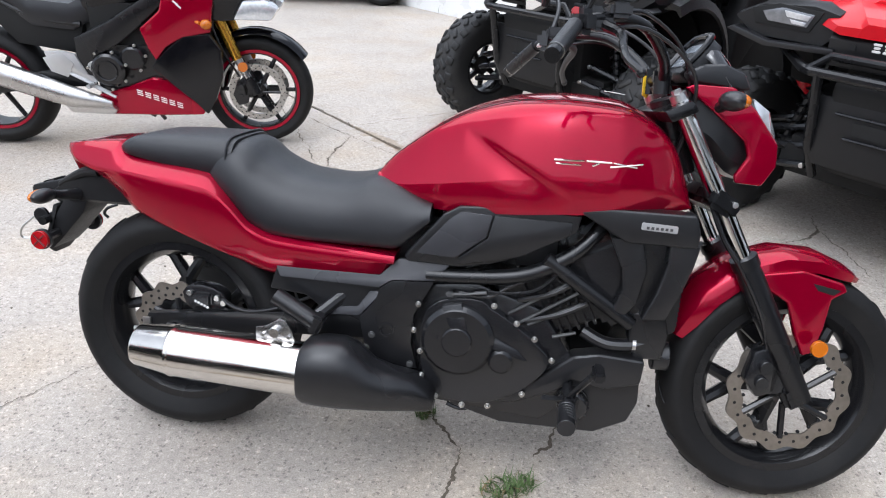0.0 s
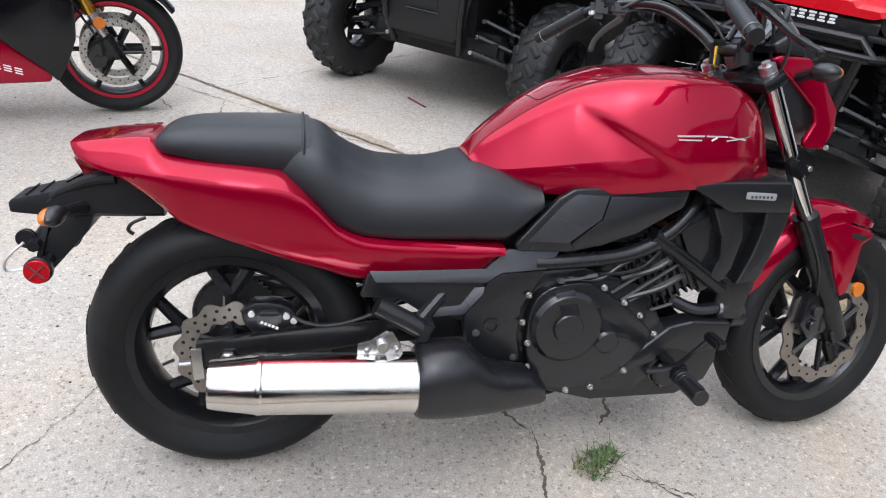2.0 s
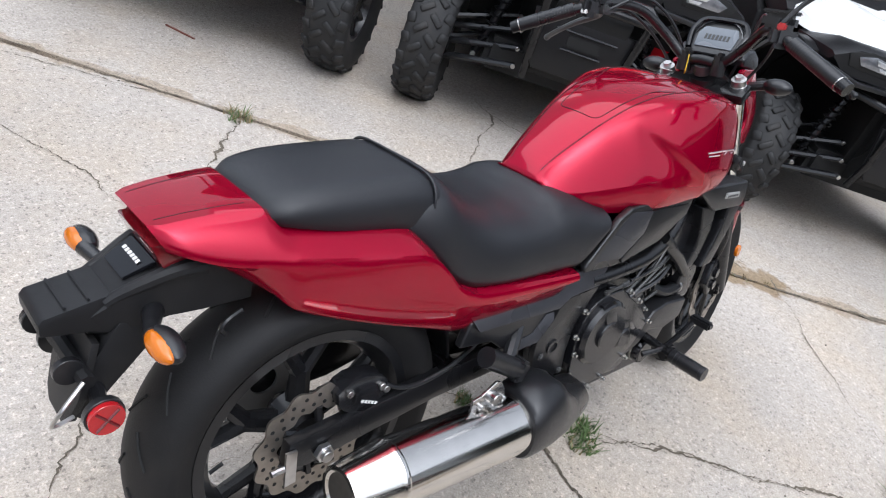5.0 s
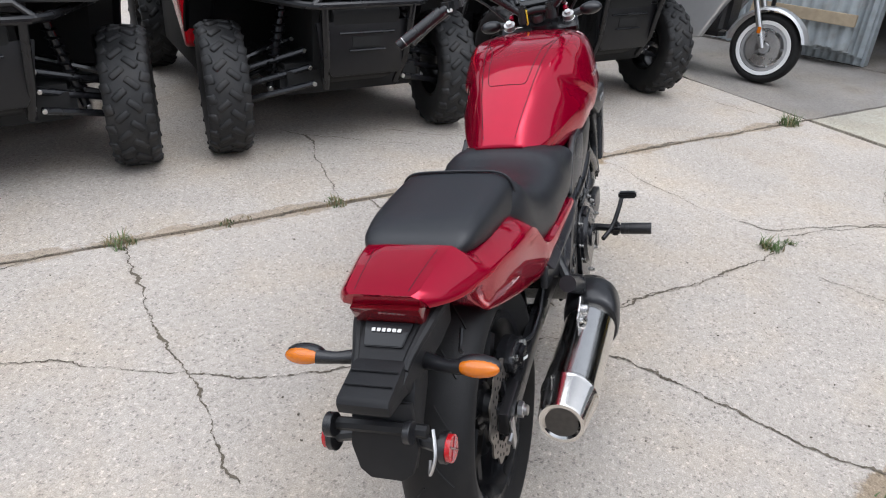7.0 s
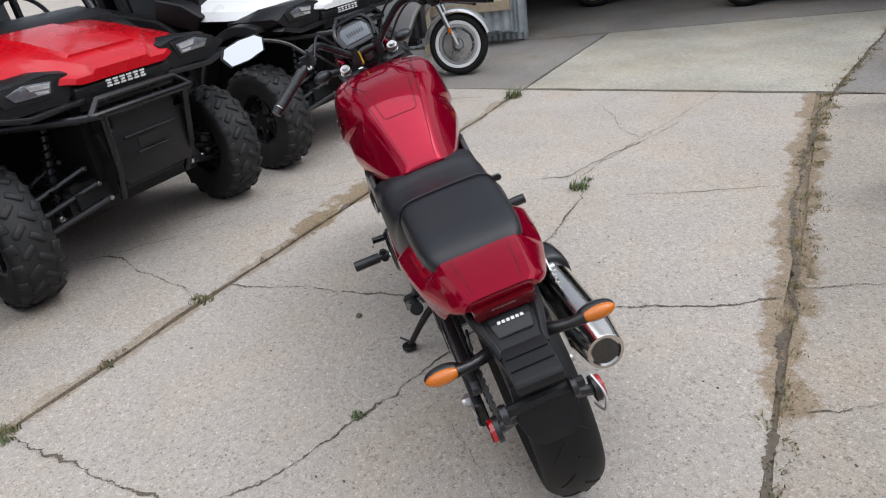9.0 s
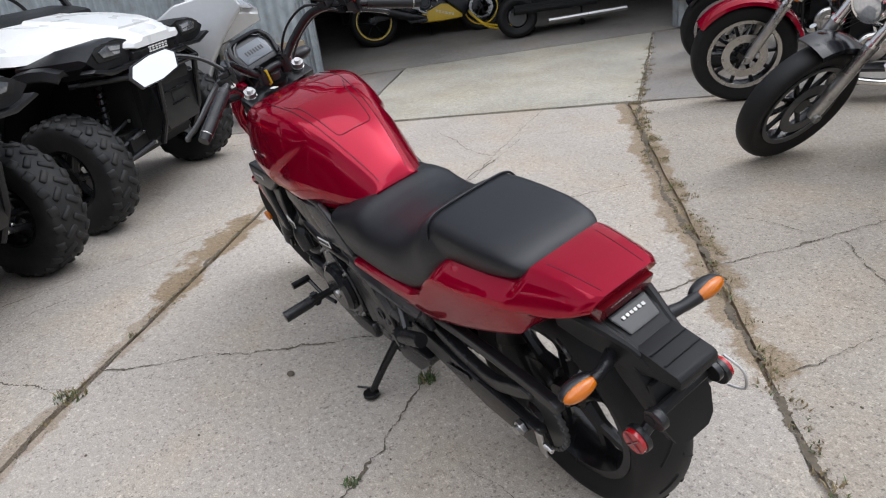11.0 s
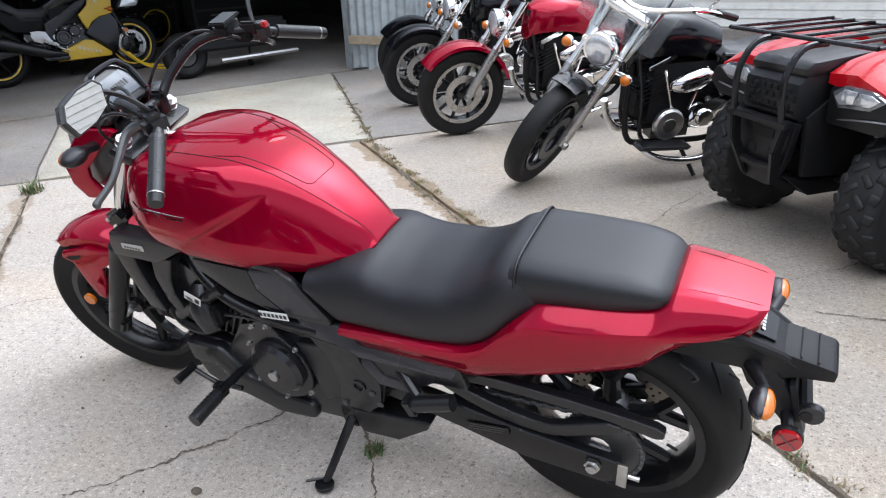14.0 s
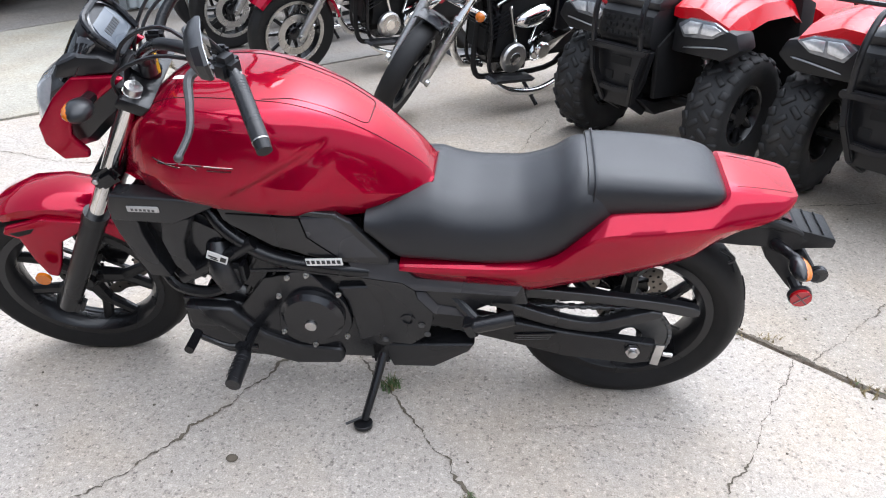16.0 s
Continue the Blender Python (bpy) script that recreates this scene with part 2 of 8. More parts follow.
SIDING = mat("painted siding", (0.68, 0.68, 0.64), 0.6, 0.0, 0.0, 0.08, 6, dirt=0.25)
WOOD = mat("bare weathered wood", (0.36, 0.29, 0.2), 0.75, 0.0, 0.0, 0.25, 20)
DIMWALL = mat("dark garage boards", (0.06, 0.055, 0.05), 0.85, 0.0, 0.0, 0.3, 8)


# ---------------------------------------------------------------- mesh tools
def finish(bm, angle=32):
    bmesh.ops.remove_doubles(bm, verts=bm.verts, dist=1e-5)
    bmesh.ops.recalc_face_normals(bm, faces=bm.faces)
    lim = radians(angle)
    for f in bm.faces:
        f.smooth = True
    for e in bm.edges:
        e.smooth = len(e.link_faces) == 2 and e.calc_face_angle(0.0) < lim
    return bm


def part(name, bm, material, parent=None, label="", angle=32):
    finish(bm, angle)
    me = bpy.data.meshes.new(name)
    bm.to_mesh(me)
    bm.free()
    for m in material if isinstance(material, (list, tuple)) else [material]:
        me.materials.append(m)
    ob = new(name, me)
    ob.parent = parent
    if label:
        tagged(ob, label)
    return ob


def thing(name, label, category, m=None, group="", kind=""):
    ob = new(name)
    ob.empty_display_size = 0.1
    if m is not None:
        ob.matrix_world = m
    return tagged(ob, label, category, group, kind)


def joined(*bms):
    out = bmesh.new()
    for b in bms:
        me = bpy.data.meshes.new("tmp")
        b.to_mesh(me)
        b.free()
        out.from_mesh(me)
        bpy.data.meshes.remove(me)
    return out


def curve_fn(pts):
    """A smooth function through (x, y) points."""
    xs, ys = [p[0] for p in pts], [p[1] for p in pts]
    n = len(xs)
    d = [(ys[i + 1] - ys[i]) / (xs[i + 1] - xs[i]) for i in range(n - 1)]
    m = [d[0]] + [0.0 if d[i - 1] * d[i] <= 0 else 2 * d[i - 1] * d[i] / (d[i - 1] + d[i]) for i in range(1, n - 1)] + [d[-1]]

    def f(x):
        if x <= xs[0]:
            return ys[0]
        if x >= xs[-1]:
            return ys[-1]
        i = max(j for j in range(n - 1) if xs[j] <= x)
        h = xs[i + 1] - xs[i]
        t = (x - xs[i]) / h
        return (ys[i] * (1 + 2 * t) * (1 - t) ** 2 + m[i] * h * t * (1 - t) ** 2 + ys[i + 1] * t * t * (3 - 2 * t) + m[i + 1] * h * t * t * (t - 1))
    return f


def spline(pts, n=6):
    """Points along a smooth line through pts."""
    p = [Vector(q) for q in pts]
    if len(p) < 3:
        return p
    out = []
    for i in range(len(p) - 1):
        a, b, c, d = p[max(i - 1, 0)], p[i], p[i + 1], p[min(i + 2, len(p) - 1)]
        for k in range(n):
            t = k / n
            out.append(0.5 * (2 * b + (c - a) * t + (2 * a - 5 * b + 4 * c - d) * t * t + (3 * b - a - 3 * c + d) * t ** 3))
    return out + [p[-1]]


def loft(rings, caps=True, closed=True):
    bm = bmesh.new()
    vs = [[bm.verts.new(p) for p in r] for r in rings]
    n = len(vs[0])
    for a, b in zip(vs, vs[1:]):
        for i in range(n if closed else n - 1):
            j = (i + 1) % n
            bm.faces.new((a[i], a[j], b[j], b[i]))
    if caps and closed:
        bm.faces.new(vs[0][::-1])
        bm.faces.new(vs[-1])
    return bm


def tube(pts, r, seg=10, n=5, smooth=True):
    pts = spline(pts, n) if smooth else [Vector(p) for p in pts]
    k = len(pts)
    rs = [r] * k if not isinstance(r, (list, tuple)) else [float(np.interp(i / (k - 1), np.linspace(0, 1, len(r)), r)) for i in range(k)]
    rings, side = [], None
    for i, p in enumerate(pts):
        d = (pts[min(i + 1, k - 1)] - pts[max(i - 1, 0)]).normalized()
        if side is None:
            side = d.orthogonal().normalized()
        side = (side - d * side.dot(d)).normalized()
        up = d.cross(side)
        rings.append([p + rs[i] * (math.cos(a) * side + math.sin(a) * up) for a in (2 * math.pi * j / seg for j in range(seg))])
    return loft(rings)


AX = {"x": Matrix(((0, 0, 1), (1, 0, 0), (0, 1, 0))).to_4x4(), "y": Matrix(((1, 0, 0), (0, 0, 1), (0, -1, 0))).to_4x4(), "z": Matrix.Identity(4)}


def lathe(profile, centre=(0, 0, 0), axis="y", seg=48, close=False, wave=None):
    """Revolve (radius, height) points about an axis through centre."""
    m = Matrix.Translation(centre) @ AX[axis]
    rings = []
    for i in range(seg):
        a = 2 * math.pi * i / seg
        rings.append([m @ Vector(((r + (wave(a, r) if wave else 0)) * math.cos(a), (r + (wave(a, r) if wave else 0)) * math.sin(a), h)) for r, h in profile])
    rings.append(rings[0])
    bm = loft(rings, False, close)
    bmesh.ops.remove_doubles(bm, verts=bm.verts, dist=1e-5)
    return bm


def disc(centre, r, half, axis="y", seg=24, bev=0.15):
    b = bev * min(r, half)
    return lathe([(0, -half), (r - b, -half), (r, -half + b), (r, half - b), (r - b, half), (0, half)], centre, axis, seg)


def prism(outline, w0, w1, bevel=0.004, segs=2, axis="y"):
    """Extrude a (u, v) outline from w0 to w1 sideways."""
    bm = bmesh.new()
    to = (lambda u, v, w: (u, w, v)) if axis == "y" else (lambda u, v, w: (w, u, v)) if axis == "x" else (lambda u, v, w: (u, v, w))
    a = [bm.verts.new(to(u, v, w0)) for u, v in outline]
    b = [bm.verts.new(to(u, v, w1)) for u, v in outline]
    n = len(a)
    for i in range(n):
        bm.faces.new((a[i], a[(i + 1) % n], b[(i + 1) % n], b[i]))
    bm.faces.new(a[::-1])
    bm.faces.new(b)
    bmesh.ops.recalc_face_normals(bm, faces=bm.faces)
    if bevel:
        bmesh.ops.bevel(bm, geom=bm.edges[:], offset=bevel, segments=segs, affect="EDGES", profile=0.6, clamp_overlap=True)
    return bm


def box(centre, size, bevel=0.004, m=None, segs=2):
    bm = bmesh.new()
    bmesh.ops.create_cube(bm, size=1)
    bmesh.ops.scale(bm, vec=size, verts=bm.verts)
    if bevel:
        bmesh.ops.bevel(bm, geom=bm.edges[:], offset=min(bevel, 0.45 * min(size)), segments=segs, affect="EDGES", clamp_overlap=True)
    bmesh.ops.transform(bm, matrix=Matrix.Translation(centre) @ (m or Matrix.Identity(4)), verts=bm.verts)
    return bm


def moved(bm, m):
    bmesh.ops.transform(bm, matrix=m, verts=bm.verts)
    return bm


def mirrored(bm):
    """A copy on the other side of the y = 0 plane."""
    c = bm.copy()
    bmesh.ops.scale(c, vec=(1, -1, 1), verts=c.verts)
    bmesh.ops.reverse_faces(c, faces=c.faces)
    return c


def ring(u, half, lean=0.0, top=0.0):
    """A closed section at u from (w, v) points of one side, top to bottom. lean: how far u shifts per metre below top."""
    left = [Vector((u + lean * (top - v), w, v)) for w, v in half]
    right = [Vector((p.x, -p.y, p.z)) for p in reversed(left) if abs(p.y) > 1e-6]
    return left + right


def ellipsoid(centre, radii, seg=16, m=None):
    bm = bmesh.new()
    bmesh.ops.create_uvsphere(bm, u_segments=seg, v_segments=max(6, seg // 2), radius=1)
    bmesh.ops.scale(bm, vec=radii, verts=bm.verts)
    return moved(bm, Matrix.Translation(centre) @ (m or Matrix.Identity(4)))


def rot(axis, deg):
    return Matrix.Rotation(radians(deg), 4, axis)


# ---------------------------------------------------------------- ground
def ground_parts():
    base = bmesh.new()
    bmesh.ops.create_grid(base, x_segments=8, y_segments=8, size=400)
    bmesh.ops.translate(base, vec=(0, 0, -0.022), verts=base.verts)
    g = part("ground", base, CONC)
    tagged(g, "pale weathered concrete yard reaching to the distance", "ground", kind="structure")
    return g


GROUND = ground_parts()


def clip(poly, n, c):
    """The part of a polygon where n . p < c."""
    out = []
    for i, p in enumerate(poly):
        q = poly[(i + 1) % len(poly)]
        a, b = n[0] * p[0] + n[1] * p[1] - c, n[0] * q[0] + n[1] * q[1] - c
        if a < 0:
            out.append(p)
        if a * b < 0:
            t = a / (a - b)
            out.append((p[0] + t * (q[0] - p[0]), p[1] + t * (q[1] - p[1])))
    return out


J1, J2, K1 = ((0.6699, 0.7425), 1.2565), ((0.6295, 0.777), -1.031), ((0.724, -0.69), 3.185)
J3 = ((0.763, 0.646), -0.529)


def slab(cuts, material, top=0.0, seed=0):
    poly = [(-16, -16), (16, -16), (16, 16), (-16, 16)]
    for (n, c), side, gap in cuts:
        poly = clip(poly, n if side < 0 else (-n[0], -n[1]), (c if side < 0 else -c) - gap / 2)
    rnd = random.Random(seed)
    pts = []
    for i, p in enumerate(poly):
        q = poly[(i + 1) % len(poly)]
        d = math.dist(p, q)
        near = min(math.hypot(*p), math.hypot(*q)) < 15.9
        k = max(1, int(d / 0.09)) if near else 1
        nx, ny = (q[1] - p[1]) / d, (p[0] - q[0]) / d
        for j in range(k):
            t = j / k
            x, y = p[0] + t * (q[0] - p[0]), p[1] + t * (q[1] - p[1])
            o = 0 if k == 1 or j == 0 else 0.012 * (noise.noise((x * 2.3, y * 2.3, seed)) + 0.6 * noise.noise((x * 11, y * 11, seed))) - 0.003
            pts.append((x + nx * o, y + ny * o))
    bm = bmesh.new()
    up = [bm.verts.new((x, y, top)) for x, y in pts]
    lip = [bm.verts.new((x, y, top - 0.004)) for x, y in pts]
    dn = [bm.verts.new((x, y, -0.06)) for x, y in pts]
    n = len(pts)
    bm.faces.new(up)
    for i in range(n):
        bm.faces.new((lip[i], lip[(i + 1) % n], up[(i + 1) % n], up[i]))
        bm.faces.new((dn[i], dn[(i + 1) % n], lip[(i + 1) % n], lip[i]))
    return part("slab", bm, material, GROUND)


slab([(J1, 1, 0.014), (K1, -1, 0.02)], CONC, 0.002, 1)
slab([(J1, -1, 0.014), (J2, 1, 0.022), (K1, -1, 0.03)], CONC, 0.0, 2)
slab([(J2, -1, 0.022), (K1, -1, 0.02)], CONC_C, -0.001, 3)
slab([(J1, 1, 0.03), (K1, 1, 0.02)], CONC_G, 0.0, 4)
slab([(J1, -1, 0.03), (J3, 1, 0.03), (K1, 1, 0.03)], APRON, 0.006, 5)
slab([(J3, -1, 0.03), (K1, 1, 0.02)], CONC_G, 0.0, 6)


def crack(pts, width=0.008, seed=0):
    rnd = random.Random(seed * 7 + 3)
    line = []
    for p, q in zip(pts, pts[1:]):
        d = math.dist(p, q)
        k = max(2, int(d / 0.008))
        nx, ny = (q[1] - p[1]) / d, (p[0] - q[0]) / d
        for j in range(k):
            t = j / k
            x, y = p[0] + t * (q[0] - p[0]), p[1] + t * (q[1] - p[1])
            o = (0.034 * noise.noise((x * 4, y * 4, seed)) + 0.016 * noise.noise((x * 17, y * 17, seed))) * min(1, 6 * t, 6 * (1 - t) + 0.2) + rnd.uniform(-0.0042, 0.0042)
            line.append((x + nx * o, y + ny * o))
    line.append(pts[-1])
    bm = bmesh.new()
    prev = None
    for i, (x, y) in enumerate(line):
        a, b = line[max(i - 1, 0)], line[min(i + 1, len(line) - 1)]
        d = math.dist(a, b) or 1
        nx, ny = (b[1] - a[1]) / d, (a[0] - b[0]) / d
        w = 0.32 * width * (0.06 + 1.5 * max(0.0, noise.noise((x * 7, y * 7, 9.1 + seed)) + 0.12) + 0.9 * rnd.random() ** 2) * min(1.0, 0.25 + i / 6, 0.25 + (len(line) - 1 - i) / 6)
        row = [bm.verts.new((x + nx * w * s, y + ny * w * s, z)) for s, z in ((-1 - 0.9 * rnd.random(), 0.0028), (0, 0.0032), (1 + 0.9 * rnd.random(), 0.0028))]
        if prev:
            for j in (0, 1):
                bm.faces.new((prev[j], prev[j + 1], row[j + 1], row[j]))
        prev = row
    return part("crack", bm, DIRT, GROUND)


CRACKS = [
    ([(-0.03, 1.69), (-0.4, 1.26), (-0.61, 0.97), (-0.76, 0.78), (-0.93, 0.57)], 0.009),
    ([(-1.6, 2.9), (-0.78, 1.51), (-0.61, 0.97)], 0.006), ([(-0.61, 0.97), (-0.57, 0.8), (-0.4, 0.53), (-0.25, 0.31), (-0.12, 0.11), (0.0, -0.02)], 0.011),
    ([(1.47, 1.84), (1.42, 1.64), (1.03, 1.34), (0.72, 1.1)], 0.01), ([(1.45, 1.66), (1.63, 0.77), (1.8, 0.2)], 0.005),
    ([(0.0, -0.02), (-0.03, -0.3), (-0.14, -0.55), (-0.22, -0.76), (-0.3, -1.06)], 0.013), ([(0.2, -0.16), (0.52, -0.44), (0.89, -0.75), (1.02, -0.82)], 0.009),
    ([(0.14, -0.16), (0.37, -0.29), (0.5, -0.43), (0.71, -0.63)], 0.006), ([(1.9, 0.1), (1.35, -0.52), (1.23, -0.83), (1.37, -1.08), (1.73, -1.76)], 0.006),
    ([(0.84, -0.97), (0.74, -1.21), (0.55, -1.7)], 0.005), ([(1.15, -0.83), (1.64, -1.5), (2.17, -2.32)], 0.006), ([(2.43, -1.54), (1.79, -1.42), (1.6, -1.46)], 0.005),
    ([(-1.33, 2.71), (-1.0, 2.45), (-0.62, 2.15), (-0.3, 1.93)], 0.008), ([(-1.0, 2.45), (-1.01, 2.04), (-0.91, 1.67)], 0.009), ([(-1.0, 2.66), (-0.45, 3.07), (0.3, 3.6)], 0.006),
    ([(0.79, 0.98), (0.53, 0.56), (0.4, 0.33), (0.2, -0.02)], 0.009), ([(-0.42, 0.24), (-0.7, 0.2), (-1.0, 0.185)], 0.0012),
    ([(-1.39, -0.23), (-1.15, 0.2), (-1.02, 0.41)], 0.004), ([(-1.43, -0.19), (-1.82, -0.57), (-2.6, -1.2)], 0.005), ([(-0.26, -1.15), (-0.38, -1.52), (-0.49, -1.91), (-0.66, -2.5)], 0.009),
    ([(-0.47, -1.63), (-0.88, -1.33), (-1.27, -1.27), (-2.2, -1.5)], 0.007), ([(1.75, 1.3), (1.83, 0.77), (1.86, 0.21)], 0.006), ([(-0.04, -1.58), (-0.38, -1.62)], 0.006),
    ([(3.58, -0.35), (3.19, -0.93)], 0.007), ([(-0.8, -0.66), (-1.0, -1.3), (-1.6, -2.1)], 0.005),
]
for i, (line, wide) in enumerate(CRACKS):
    crack(line, wide, i)


def joint_fill(p, q, width, seed):
    """Dirt packed in an open joint between two slabs."""
    return crack([(p[0] + (q[0] - p[0]) * t, p[1] + (q[1] - p[1]) * t) for t in (0, 0.2, 0.4, 0.6, 0.8, 1)], width, seed)


joint_fill((-2.6, 4.04), (0.9, 0.88), 0.009, 41)
joint_fill((0.9, 0.88), (3.3, -1.28), 0.020, 42)
joint_fill((-3.4, 1.43), (-0.26, -1.116), 0.022, 43)
crack([(-0.26, -1.116), (0.16, -1.42), (0.75, -1.90), (1.12, -2.25), (1.45, -2.53), (1.72, -2.85)], 0.030, 44)
crack([(1.72, -2.85), (2.3, -3.54), (2.9, -4.24), (3.5, -4.95)], 0.030, 47)
joint_fill((5.3, 0.95), (3.05, -1.42), 0.012, 45)
joint_fill((3.05, -1.42), (0.6, -3.99), 0.020, 46)


def blades(spots, seed, share_dry=0.3):
    """Grass blades rooted near the given (x, y, spread, height, count) spots."""
    rnd = random.Random(seed)
    bm = bmesh.new()
    for x, y, spread, height, count in spots:
        for _ in range(count):
            a, r = rnd.uniform(0, 6.283), spread * rnd.random() ** 0.7
            bx, by = x + r * math.cos(a), y + r * math.sin(a)
            h, w = height * rnd.uniform(0.35, 1.1), rnd.uniform(0.0015, 0.004)
            t, out = rnd.uniform(0, 6.283), rnd.uniform(0.2, 1.0) * height
            dx, dy = math.cos(t), math.sin(t)
            mi = 1 if rnd.random() < share_dry else 0
            rows = []
            for s in (0, 0.5, 1.0):
                ww = w * (1 - s) + 0.0003
                cx, cy, cz = bx + dx * out * s * s, by + dy * out * s * s, h * (s - 0.25 * s * s) + 0.001
                rows.append([bm.verts.new((cx - dy * ww, cy + dx * ww, cz)), bm.verts.new((cx + dy * ww, cy - dx * ww, cz))])
            for a2, b2 in zip(rows, rows[1:]):
                f = bm.faces.new((a2[0], a2[1], b2[1], b2[0]))
                f.material_index = mi
    return bm


def weed(name, spots, seed, dry, label, kind=""):
    return tagged(part(name, blades(spots, seed, dry), [WEED, DRY], None, "", 180), label, "weed", "weeds in the joints", kind)


weed("weed_tuft", [(0.12, -0.16, 0.05, 0.042, 110)], 1, 0.08, "small green weed tuft growing from a concrete crack")
weed("weed_tuft", [(0.18, -0.13, 0.03, 0.046, 50)], 21, 0.08, "smaller green weed beside the tuft in the crack")
weed("weed_tuft", [(1.04, -0.82, 0.05, 0.06, 90)], 2, 0.2, "green weed tuft at a crack crossing in concrete")
weed("weed_tuft", [(1.12, -0.9, 0.03, 0.03, 30)], 22, 0.2, "few low green blades at a crack crossing")
weed("weed_tuft", [(3.05, -1.08, 0.07, 0.10, 130)], 3, 0.15, "green weed tuft at the apron corner")
weed("weed_tuft", [(-0.03, 1.70, 0.06, 0.045, 110)], 4, 0.55, "low yellowing weed tuft in the slab joint")
weed("weed_tuft", [(0.68, 1.10, 0.06, 0.035, 90)], 5, 0.5, "low half-dry weeds along the slab joint")
weed("weed_tuft", [(0.3, 1.42, 0.04, 0.03, 50)], 25, 0.5, "small half-dry weed in the slab joint")
weed("weed_tuft", [(-0.12, 0.10, 0.03, 0.035, 70)], 6, 0.1, "tiny green weed under the motorcycle stand")
weed("weed_tuft", [(-0.38, 0.5, 0.025, 0.02, 40)], 7, 0.2, "tiny green weed in a concrete crack")
weed("weed_tuft", [(-1.0, 7.0, 0.25, 0.16, 160)], 8, 0.2, "green weeds against the white kerb")
strip = []
rs = random.Random(12)
for i in range(95):
    t = rs.random()
    x = -0.3 + 2.0 * t
    y = -1.09 - 0.83 * (x + 0.3) if x < 0.75 else -1.90 - 0.98 * (x - 0.75)
    clump = noise.noise((x * 2.7, 3.1, 0))
    if clump > -0.18:
        strip.append((x + rs.uniform(-0.05, 0.05), y + rs.uniform(-0.05, 0.05), rs.uniform(0.02, 0.06), rs.uniform(0.008, 0.018) * (1 + max(0, clump)), rs.randint(14, 30)))
for i in range(40):
    t = rs.random()
    strip.append((1.72 + 1.3 * t + rs.uniform(-0.04, 0.04), -2.85 - 1.53 * t + rs.uniform(-0.04, 0.04), 0.04, rs.uniform(0.010, 0.026), 20))
for i in range(26):
    t = rs.random()
    strip.append((-0.35 - 1.3 * t + rs.uniform(-0.03, 0.03), -1.05 + 1.053 * t + rs.uniform(-0.03, 0.03), 0.035, rs.uniform(0.012, 0.025), 18))
for i in range(16):
    t = rs.random()
    x = 0.35 + 1.5 * t
    strip.append((x + rs.uniform(-0.03, 0.03), (1.2565 - 0.6699 * x) / 0.7425 + rs.uniform(-0.03, 0.03), 0.03, rs.uniform(0.010, 0.02), 16))
weed("dry_grass", strip, 13, 0.86, "dry straggling grass filling the wide slab joint", "stuff")

# ---------------------------------------------------------------- the red cruiser motorcycle
LEAN = rot("X", -11.5)
BIKE = thing("motorcycle", "candy red and black naked cruiser motorcycle leaning on its side stand", "motorcycle", Matrix.Translation((0, 0, 0.004)) @ LEAN)
STEER_P = Vector((0.385, 0, 0.95))
STEER_D = Vector((-math.sin(radians(28)), 0, math.cos(radians(28))))
STEER = Matrix.Translation(STEER_P) @ Matrix.Rotation(radians(9.5), 4, STEER_D) @ Matrix.Translation(-STEER_P)


def bpart(name, bm, material, parent=None, label="", steer=False, angle=32):
    if steer:
        moved(bm, STEER)
    return part(name, bm, material, parent or BIKE, label, angle)


def both(name, bm, material, label="", steer=False, angle=32, parent=None):
    c = mirrored(bm)
    return bpart(name, bm, material, parent, label, steer, angle), bpart(name, c, material, parent, label, steer, angle)


def tyre_profile(R, half, rim_r, tread=0.0):
    """A closed round tyre section in (radius, offset)."""
    out = []
    for i in range(17):
        a = -100 + 200 * i / 16
        out.append((R - half * 0.62 + half * 0.62 * math.cos(radians(a)), half * math.sin(radians(a)) ))
    return [(rim_r, -half * 0.62)] + [(max(r, rim_r + 0.012), h) for r, h in out] + [(rim_r, half * 0.62)]


